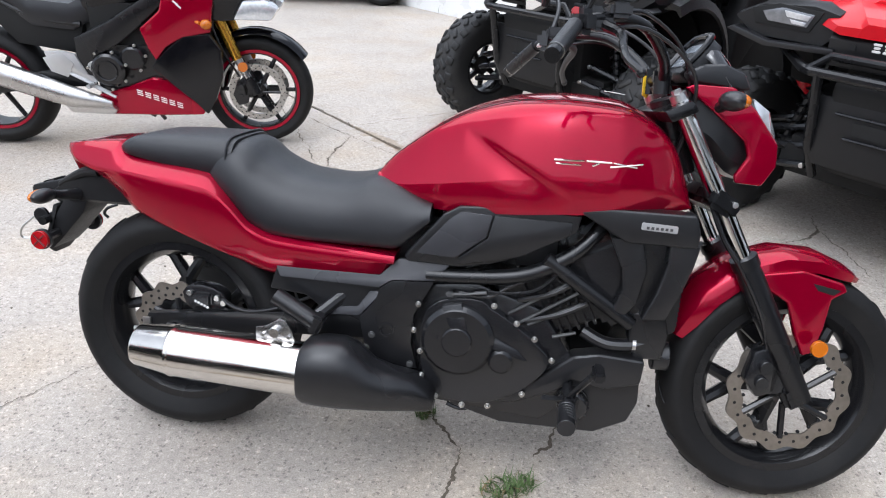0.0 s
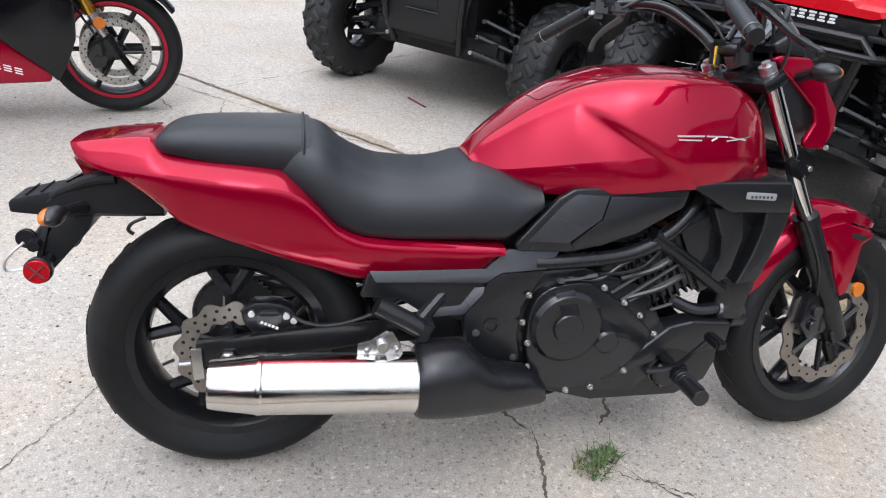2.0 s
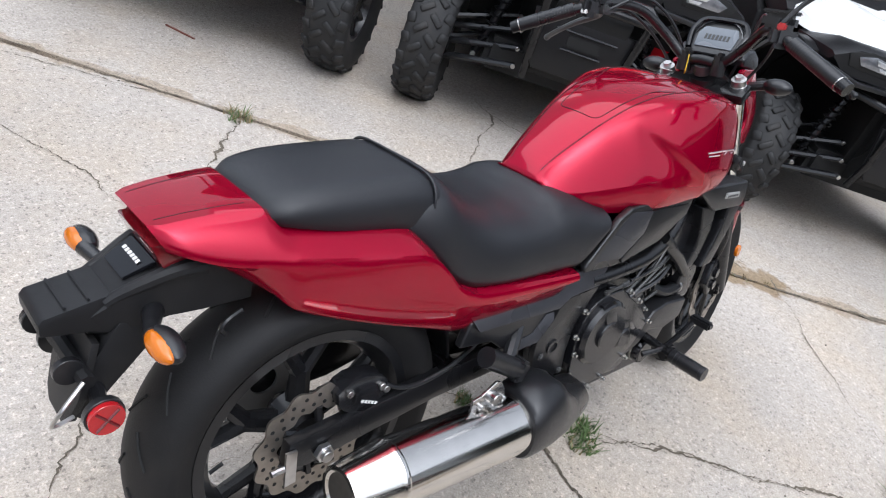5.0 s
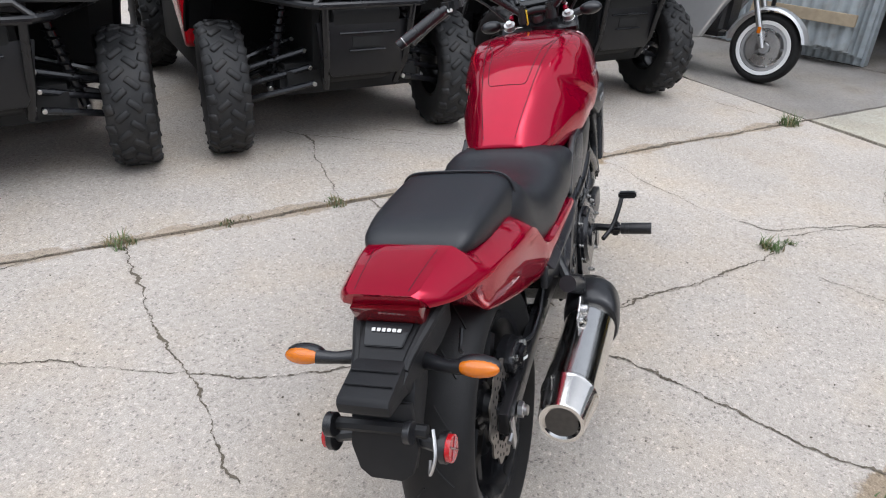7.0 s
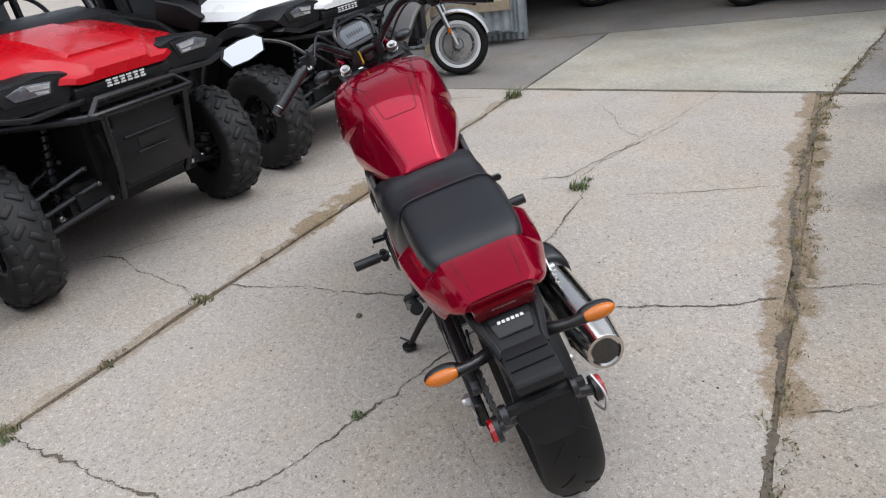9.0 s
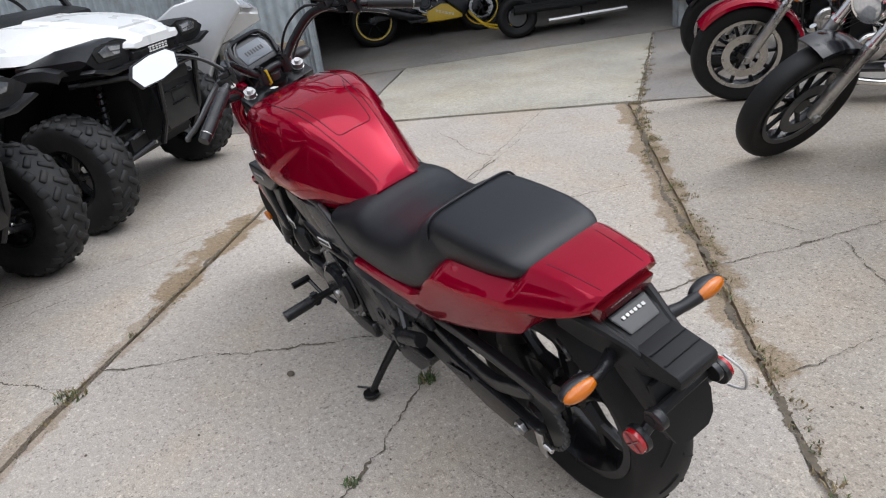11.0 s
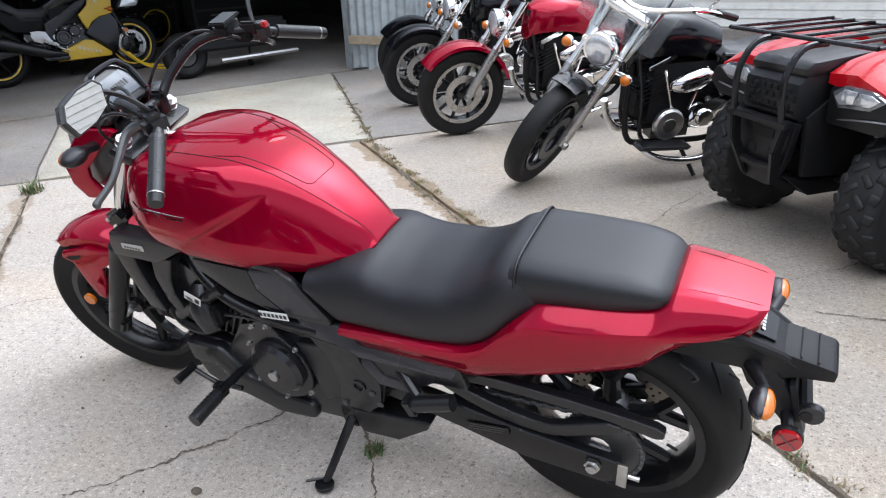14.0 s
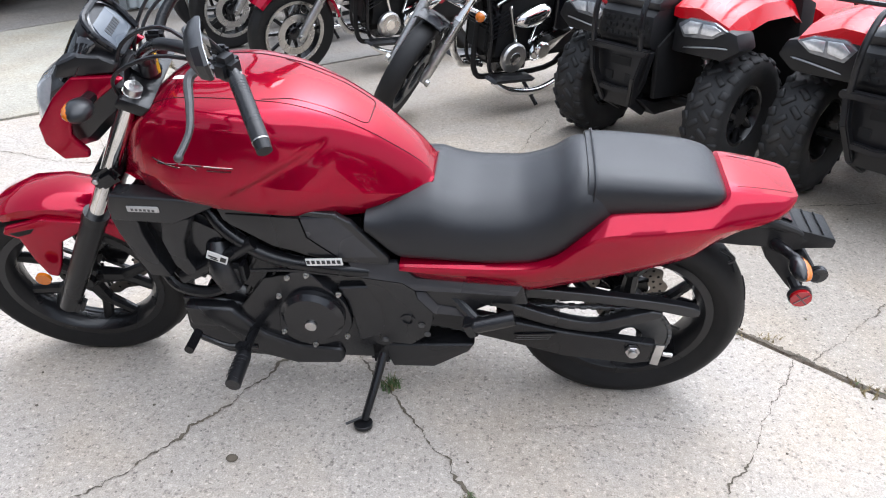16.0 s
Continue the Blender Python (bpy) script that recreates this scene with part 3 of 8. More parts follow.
def spoke_wheel(centre, R, half, rim_r, steer, name, parent, spokes=5, turn=0.0, hub=0.045, wide=0.019, mat_rim=None):
    c = Vector(centre)
    lip = half * 0.72
    rim = lathe([(rim_r - 0.012, -lip), (rim_r + 0.008, -lip), (rim_r + 0.008, -lip + 0.006), (rim_r - 0.014, -lip + 0.012), (rim_r - 0.024, -half * 0.3),
                 (rim_r - 0.024, half * 0.3), (rim_r - 0.014, lip - 0.012), (rim_r + 0.008, lip - 0.006), (rim_r + 0.008, lip), (rim_r - 0.012, lip),
                 (rim_r - 0.03, half * 0.42), (rim_r - 0.036, 0), (rim_r - 0.03, -half * 0.42)], c, "y", 56, True)
    bits = [rim, lathe([(0, -half * 0.6), (hub * 0.6, -half * 0.6), (hub * 0.75, -half * 0.35), (hub, -half * 0.25), (hub, half * 0.25), (hub * 0.75, half * 0.35), (hub * 0.6, half * 0.6), (0, half * 0.6)], c, "y", 28)]
    for k in range(spokes):
        a = radians(turn + 360 * k / spokes)
        d = Vector((math.cos(a), 0, math.sin(a)))
        mid = c + d * (hub + (rim_r - hub) * 0.40)
        bits.append(tube([c + d * hub * 0.7, mid], [wide * 1.05, wide * 0.8], 8, smooth=False))
        for s in (-1, 1):
            e = a + s * radians(15)
            d2 = Vector((math.cos(e), 0, math.sin(e)))
            bits.append(tube([mid - d * 0.01, c + d2 * (rim_r - 0.02)], [wide * 0.75, wide * 0.62], 8, smooth=False))
    w = bpart(name, joined(*bits[:2]), mat_rim or FRAME, parent, "", steer)
    for k in range(spokes):
        bpart("spoke", joined(*bits[2 + 3 * k:5 + 3 * k]), mat_rim or FRAME, w, "", steer)
    t = lathe(tyre_profile(R, half, rim_r), c, "y", 72, True)
    bpart("tyre", t, RUBBER, w, "black road tyre with grooved tread", steer, 50)
    grooves = []
    for k in range(18):
        for s in (-1, 1):
            a = radians(20 * k + (10 if s > 0 else 0))
            pts = []
            for f in (0.12, 0.35, 0.6):
                aa = a + f * 0.35
                off = s * half * f
                rr = R - half * 0.62 + half * 0.62 * math.sqrt(max(0, 1 - (off / half) ** 2)) + 0.0006
                pts.append(c + Vector((rr * math.cos(aa), off, rr * math.sin(aa))))
            grooves.append(tube(pts, 0.0026, 5, 3))
    tagged(bpart("tread_groove", joined(*grooves), DARK, w, "", steer), kind="stuff")
    return w


def rotor(centre, r, parent, steer, inner=0.62):
    ring_d = lathe([(r * inner, -0.0022), (r, -0.0022), (r, 0.0022), (r * inner, 0.0022)], centre, "y", 120, True, lambda a, q: (0.006 * math.sin(12 * a) if q > r * 0.9 else 0.004 * math.sin(12 * a + 1)))
    d = bpart("brake_disc", ring_d, ROTOR, parent, "browned steel wave brake disc with drilled holes", steer)
    holes = [disc((centre[0] + q * r * math.cos(a), centre[1], centre[2] + q * r * math.sin(a)), 0.0042, 0.0028, "y", 8)
             for k in range(24) for a, q in ((radians(15 * k), 0.88), (radians(15 * k + 7), 0.73))]
    bpart("disc_hole", joined(*holes), DARK, d, "", steer)
    for k in range(6):
        a = radians(60 * k + 12)
        bpart("disc_carrier", (tube([(centre[0] + 0.03 * math.cos(a), centre[1], centre[2] + 0.03 * math.sin(a)), (centre[0] + r * inner * 1.05 * math.cos(a + 0.3), centre[1], centre[2] + r * inner * 1.05 * math.sin(a + 0.3))], 0.008, 6, smooth=False)), FRAME, d, "", steer)
    return d


def plate_like(pts, thick):
    """A flat four-cornered tile lying just over the given corners."""
    p = [Vector(q) for q in pts]
    nrm = (p[1] - p[0]).cross(p[2] - p[0]).normalized()
    if nrm.z < 0:
        nrm = -nrm
    bm = loft([[q - nrm * 0.002 for q in p], [q + nrm * thick for q in p]])
    bmesh.ops.bevel(bm, geom=bm.edges[:], offset=0.0015, segments=2, affect="EDGES")
    return bm


def bolt(p, r=0.006, axis="y", half=0.004):
    return bpart("bolt", joined(disc(p, r, half, axis, 6), disc(p, r * 1.5, half * 0.3, axis, 12)), ALLOY)


def smooth_line(pts, n=3):
    return [(p.x, p.y) for p in spline([(u, v, 0) for u, v in pts + pts[:1]], n)[:-1]]


# wheels
REAR, FRONT = (-0.77, -0.030, 0.300), (0.78, -0.012, 0.294)
rw = spoke_wheel(REAR, 0.311, 0.078, 0.216, False, "rear_wheel", BIKE, 5, 18, 0.055, 0.023)
fw = spoke_wheel(FRONT, 0.300, 0.060, 0.216, True, "front_wheel", BIKE, 5, 40, 0.042, 0.024)
rotor((-0.77, -0.097, 0.301), 0.117, rw, False)
rotor((0.78, -0.078, 0.294), 0.150, fw, True, 0.76)
bpart("valve", tube([(-0.93, -0.02, 0.23), (-0.905, -0.02, 0.242)], 0.004, 8, smooth=False), PLAST, rw)

# chain drive on the left
teeth = lathe([(0.03, 0.088), (0.098, 0.088), (0.098, 0.094), (0.03, 0.094)], (-0.77, 0, 0.308), "y", 160, True, lambda a, q: 0.004 * math.sin(40 * a) if q > 0.09 else 0)
bpart("sprocket", teeth, ALLOY, rw, "steel rear sprocket")
links = []
run = [Vector((-0.77 + 0.1 * math.cos(a), 0.091, 0.308 + 0.1 * math.sin(a))) for a in (radians(d) for d in range(100, 261, 6))]
up_run = [Vector((-0.14 + (-0.787 + 0.14) * t, 0.091, 0.375 + (0.407 - 0.375) * t)) for t in np.linspace(0, 1, 46)]
low_run = [Vector((-0.787 + (-0.14 + 0.787) * t, 0.091, 0.209 + (0.315 - 0.209) * t)) for t in np.linspace(0, 1, 46)]
chain_pts = up_run + run + low_run
for i, (a, b) in enumerate(zip(chain_pts, chain_pts[1:])):
    d = b - a
    links.append(box((a + b) / 2, (d.length * 1.25, 0.010 if i % 2 else 0.016, 0.011), 0.002, rot("Y", -math.degrees(math.atan2(d.z, d.x))), 1))
bpart("drive_chain", joined(*links), ALLOY, BIKE, "oiled steel drive chain")

# tank
TT = curve_fn([(-0.25, 0.750), (-0.225, 0.784), (-0.18, 0.826), (-0.10, 0.884), (-0.01, 0.930), (0.09, 0.957), (0.2, 0.966), (0.30, 0.960), (0.37, 0.934), (0.43, 0.885), (0.475, 0.79), (0.49, 0.745)])
TB = curve_fn([(-0.25, 0.748), (-0.238, 0.722), (-0.205, 0.700), (-0.15, 0.690), (-0.08, 0.688), (0.083, 0.702), (0.22, 0.716), (0.49, 0.732)])
TW = curve_fn([(-0.25, 0.064), (-0.2, 0.098), (-0.12, 0.132), (0.0, 0.170), (0.08, 0.192), (0.2, 0.203), (0.3, 0.197), (0.38, 0.168), (0.45, 0.122), (0.49, 0.09)])
TK = curve_fn([(-0.25, 0.040), (-0.2, 0.052), (-0.10, 0.072), (0.05, 0.094), (0.2, 0.112), (0.3, 0.108), (0.4, 0.09), (0.49, 0.06)])
TP = curve_fn([(-0.25, 1.5), (-0.1, 1.8), (0.0, 2.6), (0.1, 4.0), (0.2, 5.2), (0.3, 4.8), (0.4, 3.4), (0.49, 2.0)])
TANK_STEPS = 16


def tank_step(u, k):
    """Corner k of the tank's half section at u: deck 0 to 3, flank 3 to 12, underside to 16."""
    t, b, w, d = TT(u), TB(u), TW(u), TK(u)
    crown = 0.007 * min(1.0, (t - b) / 0.15)
    m = b + (t - b) * 0.32
    if k <= 3:
        s = k / 3
        return d * s, t - crown * s * s
    if k <= 12:
        s = math.sin((k - 3) / 9 * math.pi / 2)
        return d + (w - d) * s, (t - crown) - (t - crown - m) * (0.10 * s + 0.90 * s ** TP(u))
    s = (k - 12) / 4
    return w * (1 - 0.09 * s ** 2.2), m + (b - m) * s


def tank_at(u, i):
    """A point of the tank's left side: station u, step i of the half section (may lie between steps)."""
    y, z = tank_step(u, i)
    # knee recess behind a diagonal crease: sharp on its upper front side, fading out below and behind
    q = (u + 0.035) / 0.255
    if 0 < q < 1 and i > 4:
        d = z - (0.877 - 0.135 * q)
        y -= 0.0125 * math.sin(math.pi * q) ** 0.8 * min(1, (i - 4) / 2) * (math.exp(-(d / 0.055) ** 2) if d < 0 else math.exp(-(d / 0.012) ** 2))
    return Vector((u, y, z))


def tank_height(u, z):
    """The step of the half section that lies at height z."""
    lo, hi = 3.0, float(TANK_STEPS)
    for _ in range(24):
        mid = (lo + hi) / 2
        lo, hi = (mid, hi) if tank_at(u, mid).z > z else (lo, mid)
    return lo


def deck_point(u, w):
    i = 3 * w / TK(u)
    p = tank_at(u, min(i, 3.0))
    return (p.x, p.y, p.z + 0.0004)


def fine_half(u):
    return [(p.y, p.z) for p in (tank_at(u, i / 6) for i in range(0, 6 * TANK_STEPS + 1))]


tank = bpart("fuel_tank", loft([ring(u, fine_half(u)) for u in np.linspace(-0.25, 0.49, 130)]), RED, BIKE, "glossy candy red fuel tank shell", angle=60)
for s in (1, -1):
    pts = [deck_point(u, TK(u)) for u in np.linspace(-0.236, 0.40, 24)]
    bpart("seam", tube([(x, s * y, z) for x, y, z in pts], 0.0010, 5, 2), DARK, tank)
hatch = [deck_point(u, w) for u, w in ((0.115, 0.098), (0.085, 0.088), (0.05, 0.074), (-0.03, 0.064), (-0.085, 0.056), (-0.098, 0.050), (-0.103, 0.040), (-0.104, 0.02), (-0.104, 0.0))]
bpart("seam", tube(hatch + [(x, -y, z) for x, y, z in reversed(hatch[:-1])], 0.0010, 5, 3), DARK, tank)


def flank_bars(s):
    """The chrome emblem on the flank as plain slanted bars."""
    out = []
    for a, b, z0, z1, h in ((0.168, 0.232, 0.8375, 0.8395, 0.0028), (0.172, 0.226, 0.8300, 0.8305, 0.0024), (0.236, 0.290, 0.8395, 0.8390, 0.0028), (0.250, 0.264, 0.8300, 0.8370, 0.0030), (0.288, 0.358, 0.8300, 0.8385, 0.0024), (0.294, 0.345, 0.8390, 0.8310, 0.0022)):
        row = []
        for u in np.linspace(a, b, 4):
            p = tank_at(u, tank_height(u, z0 + (z1 - z0) * (u - a) / (b - a)))
            row.append((p.x, s * (p.y + 0.001), p.z))
        out.append(tube(row, h * 0.75, 6, 2))
    return joined(*out)


for s in (1, -1):
    bpart("tank_emblem", flank_bars(s), CHROME, tank, "thin chrome emblem bars")
bpart("warning_sticker", box((0.3, 0.05, 0.9725), (0.05, 0.016, 0.001), 0.0004, rot("Y", 6)), LABEL, tank, "white sticker")

# seats
ST = curve_fn([(-0.66, 0.78), (-0.62, 0.802), (-0.59, 0.804), (-0.565, 0.795), (-0.53, 0.766), (-0.44, 0.730), (-0.35, 0.724), (-0.29, 0.733), (-0.25, 0.746), (-0.2, 0.742), (-0.10, 0.71)])
SB = curve_fn([(-0.66, 0.71), (-0.60, 0.665), (-0.54, 0.610), (-0.48, 0.590), (-0.37, 0.588), (-0.19, 0.588), (-0.10, 0.66)])
SW = curve_fn([(-0.66, 0.122), (-0.62, 0.142), (-0.58, 0.153), (-0.48, 0.163), (-0.38, 0.171), (-0.28, 0.172), (-0.19, 0.172), (-0.10, 0.168)])
SHALF = [(0, 1.0), (0.25, 0.995), (0.45, 0.98), (0.62, 0.94), (0.76, 0.87), (0.87, 0.76), (0.94, 0.62), (0.985, 0.45), (1.0, 0.28), (1.0, 0.12), (0.97, 0.03), (0.9, 0.0)]


def seat_ring(u, T, B, W, shape=SHALF):
    return ring(u, [(W(u) * a, B(u) + (T(u) - B(u)) * b) for a, b in shape])


bpart("rider_seat", loft([seat_ring(u, ST, SB, SW) for u in np.linspace(-0.66, -0.10, 40)]), VINYL, BIKE, "scooped black vinyl rider seat", angle=50)
PT = curve_fn([(-0.914, 0.758), (-0.90, 0.778), (-0.875, 0.792), (-0.82, 0.803), (-0.72, 0.808), (-0.62, 0.810), (-0.598, 0.808)])
PB = curve_fn([(-0.914, 0.752), (-0.88, 0.748), (-0.80, 0.736), (-0.66, 0.722), (-0.598, 0.688)])
PW = curve_fn([(-0.914, 0.072), (-0.90, 0.096), (-0.87, 0.112), (-0.78, 0.124), (-0.598, 0.130)])
PHALF = [(0, 1.0), (0.4, 0.995), (0.66, 0.98), (0.82, 0.93), (0.92, 0.83), (0.98, 0.66), (1.0, 0.45), (1.0, 0.2), (0.97, 0.04), (0.9, 0.0)]
bpart("passenger_seat", loft([seat_ring(u, PT, PB, PW, PHALF) for u in np.linspace(-0.914, -0.598, 26)]), VINYL, BIKE, "black vinyl passenger seat pad", angle=50)
wpts = [(-0.612, PW(-0.62) * a * 1.012, PB(-0.612) + (PT(-0.612) - PB(-0.612)) * b + 0.003) for a, b in PHALF]
bpart("seat_piping", tube([(x, -y, z) for x, y, z in reversed(wpts)] + wpts[1:], 0.0030, 6, 2), VINYL, BIKE, "raised black seam welt")

# tail cowl
CT = curve_fn([(-1.068, 0.758), (-1.0, 0.770), (-0.915, 0.778), (-0.88, 0.754), (-0.8, 0.747), (-0.66, 0.730), (-0.625, 0.706), (-0.59, 0.672), (-0.54, 0.620), (-0.48, 0.597), (-0.34, 0.588), (-0.178, 0.578)])
CC = curve_fn([(-1.068, 0.733), (-0.993, 0.715), (-0.883, 0.712), (-0.766, 0.702), (-0.655, 0.692), (-0.62, 0.678), (-0.586, 0.650), (-0.538, 0.604), (-0.477, 0.581), (-0.339, 0.572), (-0.178, 0.566)])
CB = curve_fn([(-1.068, 0.722), (-1.01, 0.694), (-0.956, 0.662), (-0.847, 0.606), (-0.702, 0.555), (-0.584, 0.519), (-0.486, 0.492), (-0.35, 0.496), (-0.229, 0.503), (-0.178, 0.562)])
CW = curve_fn([(-1.068, 0.080), (-1.06, 0.090), (-1.04, 0.104), (-0.95, 0.130), (-0.8, 0.157), (-0.65, 0.171), (-0.55, 0.175), (-0.4, 0.178), (-0.178, 0.178)])
CK = curve_fn([(-1.068, 0.062), (-1.05, 0.074), (-0.92, 0.088), (-0.8, 0.105), (-0.62, 0.128), (-0.5, 0.15), (-0.178, 0.165)])


def tail_ring(u):
    t, c, b, w, k = CT(u), CC(u), CB(u), CW(u), CK(u)
    lean = 0.62 * max(0.0, min(1.0, (-0.86 - u) / 0.2))
    h = [(0, t), (k * 0.5, t), (k * 0.93, t - 0.001), (k, t - 0.004), (k + (w - k) * 0.45, t - (t - c) * 0.36), (k + (w - k) * 0.8, t - (t - c) * 0.72), (w * 0.985, c + 0.004), (w, c - 0.003), (w * 0.996, c - 0.008 - (c - b) * 0.06), (w * 0.980, c - (c - b) * 0.26), (w * 0.952, c - (c - b) * 0.44),
         (w * 0.915, c - (c - b) * 0.62), (w * 0.872, c - (c - b) * 0.80), (w * 0.832, c - (c - b) * 0.94), (w * 0.80, b), (w * 0.6, b + 0.006), (0, b + 0.008)]
    return ring(u, h, lean, t)


tail = bpart("tail_cowl", loft([tail_ring(u) for u in list(np.linspace(-1.068, -1.04, 6)) + list(np.linspace(-1.03, -0.178, 66))]), RED, BIKE, "candy red tail cowl and side panels", angle=27)
for s in (1, -1):
    bpart("seam", tube([(u, s * (0.050 + 0.10 * (u + 1.06)), CT(u) - 0.0004) for u in np.linspace(-1.055, -0.93, 8)], 0.0006, 5, 2), DARK, tail)

# tail lamp and rear carrier
bpart("tail_lamp", prism([(-1.064, 0.728), (-1.040, 0.730), (-1.00, 0.692), (-1.044, 0.688)], -0.066, 0.066, 0.006), DARKRED, BIKE, "dark red tail lamp lens")
hang = bpart("tail_bracket", joined(
    loft([ring(u, [(0, t), (w * 0.8, t), (w, t - 0.012), (w * 0.92, b + 0.01), (w * 0.7, b), (0, b)]) for u, t, b, w in
          ((-0.90, 0.70, 0.60, 0.06), (-0.98, 0.70, 0.60, 0.067), (-1.03, 0.690, 0.60, 0.066), (-1.075, 0.672, 0.59, 0.062), (-1.115, 0.648, 0.585, 0.052), (-1.135, 0.635, 0.59, 0.048))]),
    prism([(-1.105, 0.655), (-1.192, 0.634), (-1.199, 0.626), (-1.197, 0.606), (-1.10, 0.596)], -0.048, 0.048, 0.006),
    prism([(-1.03, 0.62), (-1.10, 0.61), (-1.13, 0.56), (-1.16, 0.47), (-1.15, 0.46), (-1.12, 0.49), (-1.05, 0.57)], -0.055, 0.055, 0.005),
), MATTE, BIKE, "matt black plastic tail bracket with plate holder")
emblem_tilt = Matrix.Translation((-1.0645, 0, 0.6865)) @ rot("Y", -29.7)
bars = [box((0, 0, 0), (0.0068, 0.0070, 0.0016), 0.0005, Matrix.Translation((0, -0.0245 + 0.0098 * k, 0))) for k in range(6)]
bpart("tail_emblem", moved(joined(*bars), emblem_tilt), LABEL, hang, "small white emblem bars")
bpart("emblem_panel", plate_like([(-1.046, 0.046, 0.690), (-1.046, -0.046, 0.690), (-1.088, -0.036, 0.666), (-1.088, 0.036, 0.666)], 0.004), BLACKP, hang, "glossy black panel under the emblem")
for s in (1, -1):
    bpart("bracket_rail", tube([(-0.985, s * 0.070, 0.690), (-1.03, s * 0.066, 0.684), (-1.09, s * 0.050, 0.655), (-1.115, s * 0.046, 0.640)], [0.014, 0.013, 0.010, 0.008], 10), MATTE, hang, "moulded black side rail")
for x, z in ((-1.135, 0.650), (-1.165, 0.643)):
    bpart("shelf_ridge", box((x, 0, z), (0.004, 0.088, 0.003), 0.001, rot("Y", -13)), MATTE, hang)
bpart("carrier_bar", tube([(-1.150, -0.085, 0.545), (-1.155, 0.0, 0.55), (-1.160, 0.095, 0.552)], 0.012, 8), MATTE, hang, "black lower carrier bar")
bpart("mud_flap", prism([(-0.055, 0.585), (0.055, 0.585), (0.064, 0.50), (0.05, 0.455), (0.03, 0.44), (-0.03, 0.44), (-0.05, 0.455), (-0.064, 0.50)], -0.006, 0.006, 0.003, axis="x"), MATTE, hang, "black plastic mud flap").matrix_local = Matrix.Translation((-1.13, 0, 0.0)) @ Matrix.Translation((0, 0, 0.585)) @ rot("Y", 14) @ Matrix.Translation((0, 0, -0.585))
bpart("plate_bolt", disc((-1.168, 0.085, 0.555), 0.022, 0.008, "y", 18), PLAST, hang)
bpart("plate_bolt", disc((-1.168, -0.06, 0.555), 0.02, 0.006, "y", 18), PLAST, hang)
bpart("plate_wire", tube([(-1.16, -0.10, 0.56), (-1.19, -0.11, 0.53), (-1.20, -0.10, 0.50), (-1.17, -0.09, 0.50)], 0.003, 6), STEEL, hang)
for s in (1, -1):
    bpart("reflector", joined(disc((-1.137, s * 0.116, 0.503), 0.0245, 0.005, "y", 28)), REDLENS, BIKE, "round red side reflector")
    bpart("reflector_mount", joined(disc((-1.137, s * 0.106, 0.503), 0.0275, 0.006, "y", 28), tube([(-1.137, s * 0.1, 0.503), (-1.13, s * 0.05, 0.51)], 0.012, 8, smooth=False)), PLAST, hang)
    sig = bpart("turn_signal", joined(tube([(-1.055, s * 0.06, 0.622), (-1.075, s * 0.105, 0.628), (-1.085, s * 0.14, 0.635)], [0.016, 0.0115, 0.014], 12), ellipsoid((-1.078, s * 0.164, 0.636), (0.020, 0.041, 0.0185), 18)), PLAST, BIKE, "black rear turn signal with amber lens")
    bpart("lens", ellipsoid((-1.0872, s * 0.166, 0.636), (0.0165, 0.038, 0.0163), 18), AMBER, sig, "amber lens")
    for k in range(4):
        a = radians(45 + 90 * k)
        bpart("reflector_bar", tube([(-1.137, s * 0.1215, 0.503), (-1.137 + 0.021 * math.cos(a), s * 0.1215, 0.503 + 0.021 * math.sin(a))], 0.0022, 5, smooth=False), DARKRED, hang)
    bpart("tail_hook", tube([(-0.93, s * 0.085, 0.61), (-0.955, s * 0.09, 0.60), (-0.965, s * 0.09, 0.585), (-0.955, s * 0.09, 0.575)], 0.004, 6), FRAME, BIKE)

# exhaust
MA, MB_ = Vector((-0.803, -0.232, 0.298)), Vector((-0.36, -0.236, 0.286))


def along(a, b, prof, seg=36):
    """Revolve (distance, radius) points about the line from a to b."""
    d = (b - a).normalized()
    s = d.orthogonal().normalized()
    t = d.cross(s)
    return loft([[a + d * x + r * (math.cos(k) * s + math.sin(k) * t) for k in (2 * math.pi * j / seg for j in range(seg))] for x, r in prof])


muff = bpart("muffler", along(MA, MB_, [(0.06, 0.035), (0.004, 0.036), (0.0, 0.042), (0.0, 0.050), (0.006, 0.0525), (0.09, 0.0635), (0.098, 0.0665), (0.104, 0.0665), (0.108, 0.065), (0.44, 0.0665), (0.45, 0.06)]), MUFF, BIKE, "polished chrome muffler with tapered tip", angle=20)
bpart("outlet", along(MA, MB_, [(0.013, 0.0008), (0.012, 0.020), (0.008, 0.0385), (0.0035, 0.0415)], 28), SOOT, muff, "sooty grey outlet face")
hs = []
for u, wc, vc, rw_, rv in ((-0.375, -0.236, 0.288, 0.070, 0.071), (-0.365, -0.236, 0.290, 0.073, 0.080), (-0.33, -0.235, 0.292, 0.074, 0.086), (-0.28, -0.232, 0.291, 0.073, 0.087), (-0.25, -0.228, 0.284, 0.070, 0.080), (-0.21, -0.222, 0.264, 0.064, 0.060), (-0.17, -0.215, 0.256, 0.058, 0.053), (-0.11, -0.205, 0.250, 0.050, 0.046), (-0.075, -0.198, 0.234, 0.040, 0.031), (-0.06, -0.194, 0.228, 0.032, 0.022)):
    hs.append([Vector((u, wc + rw_ * math.copysign(abs(math.cos(k)) ** 0.8, math.cos(k)), vc + rv * math.copysign(abs(math.sin(k)) ** 0.8, math.sin(k)))) for k in (2 * math.pi * j / 28 for j in range(28))])
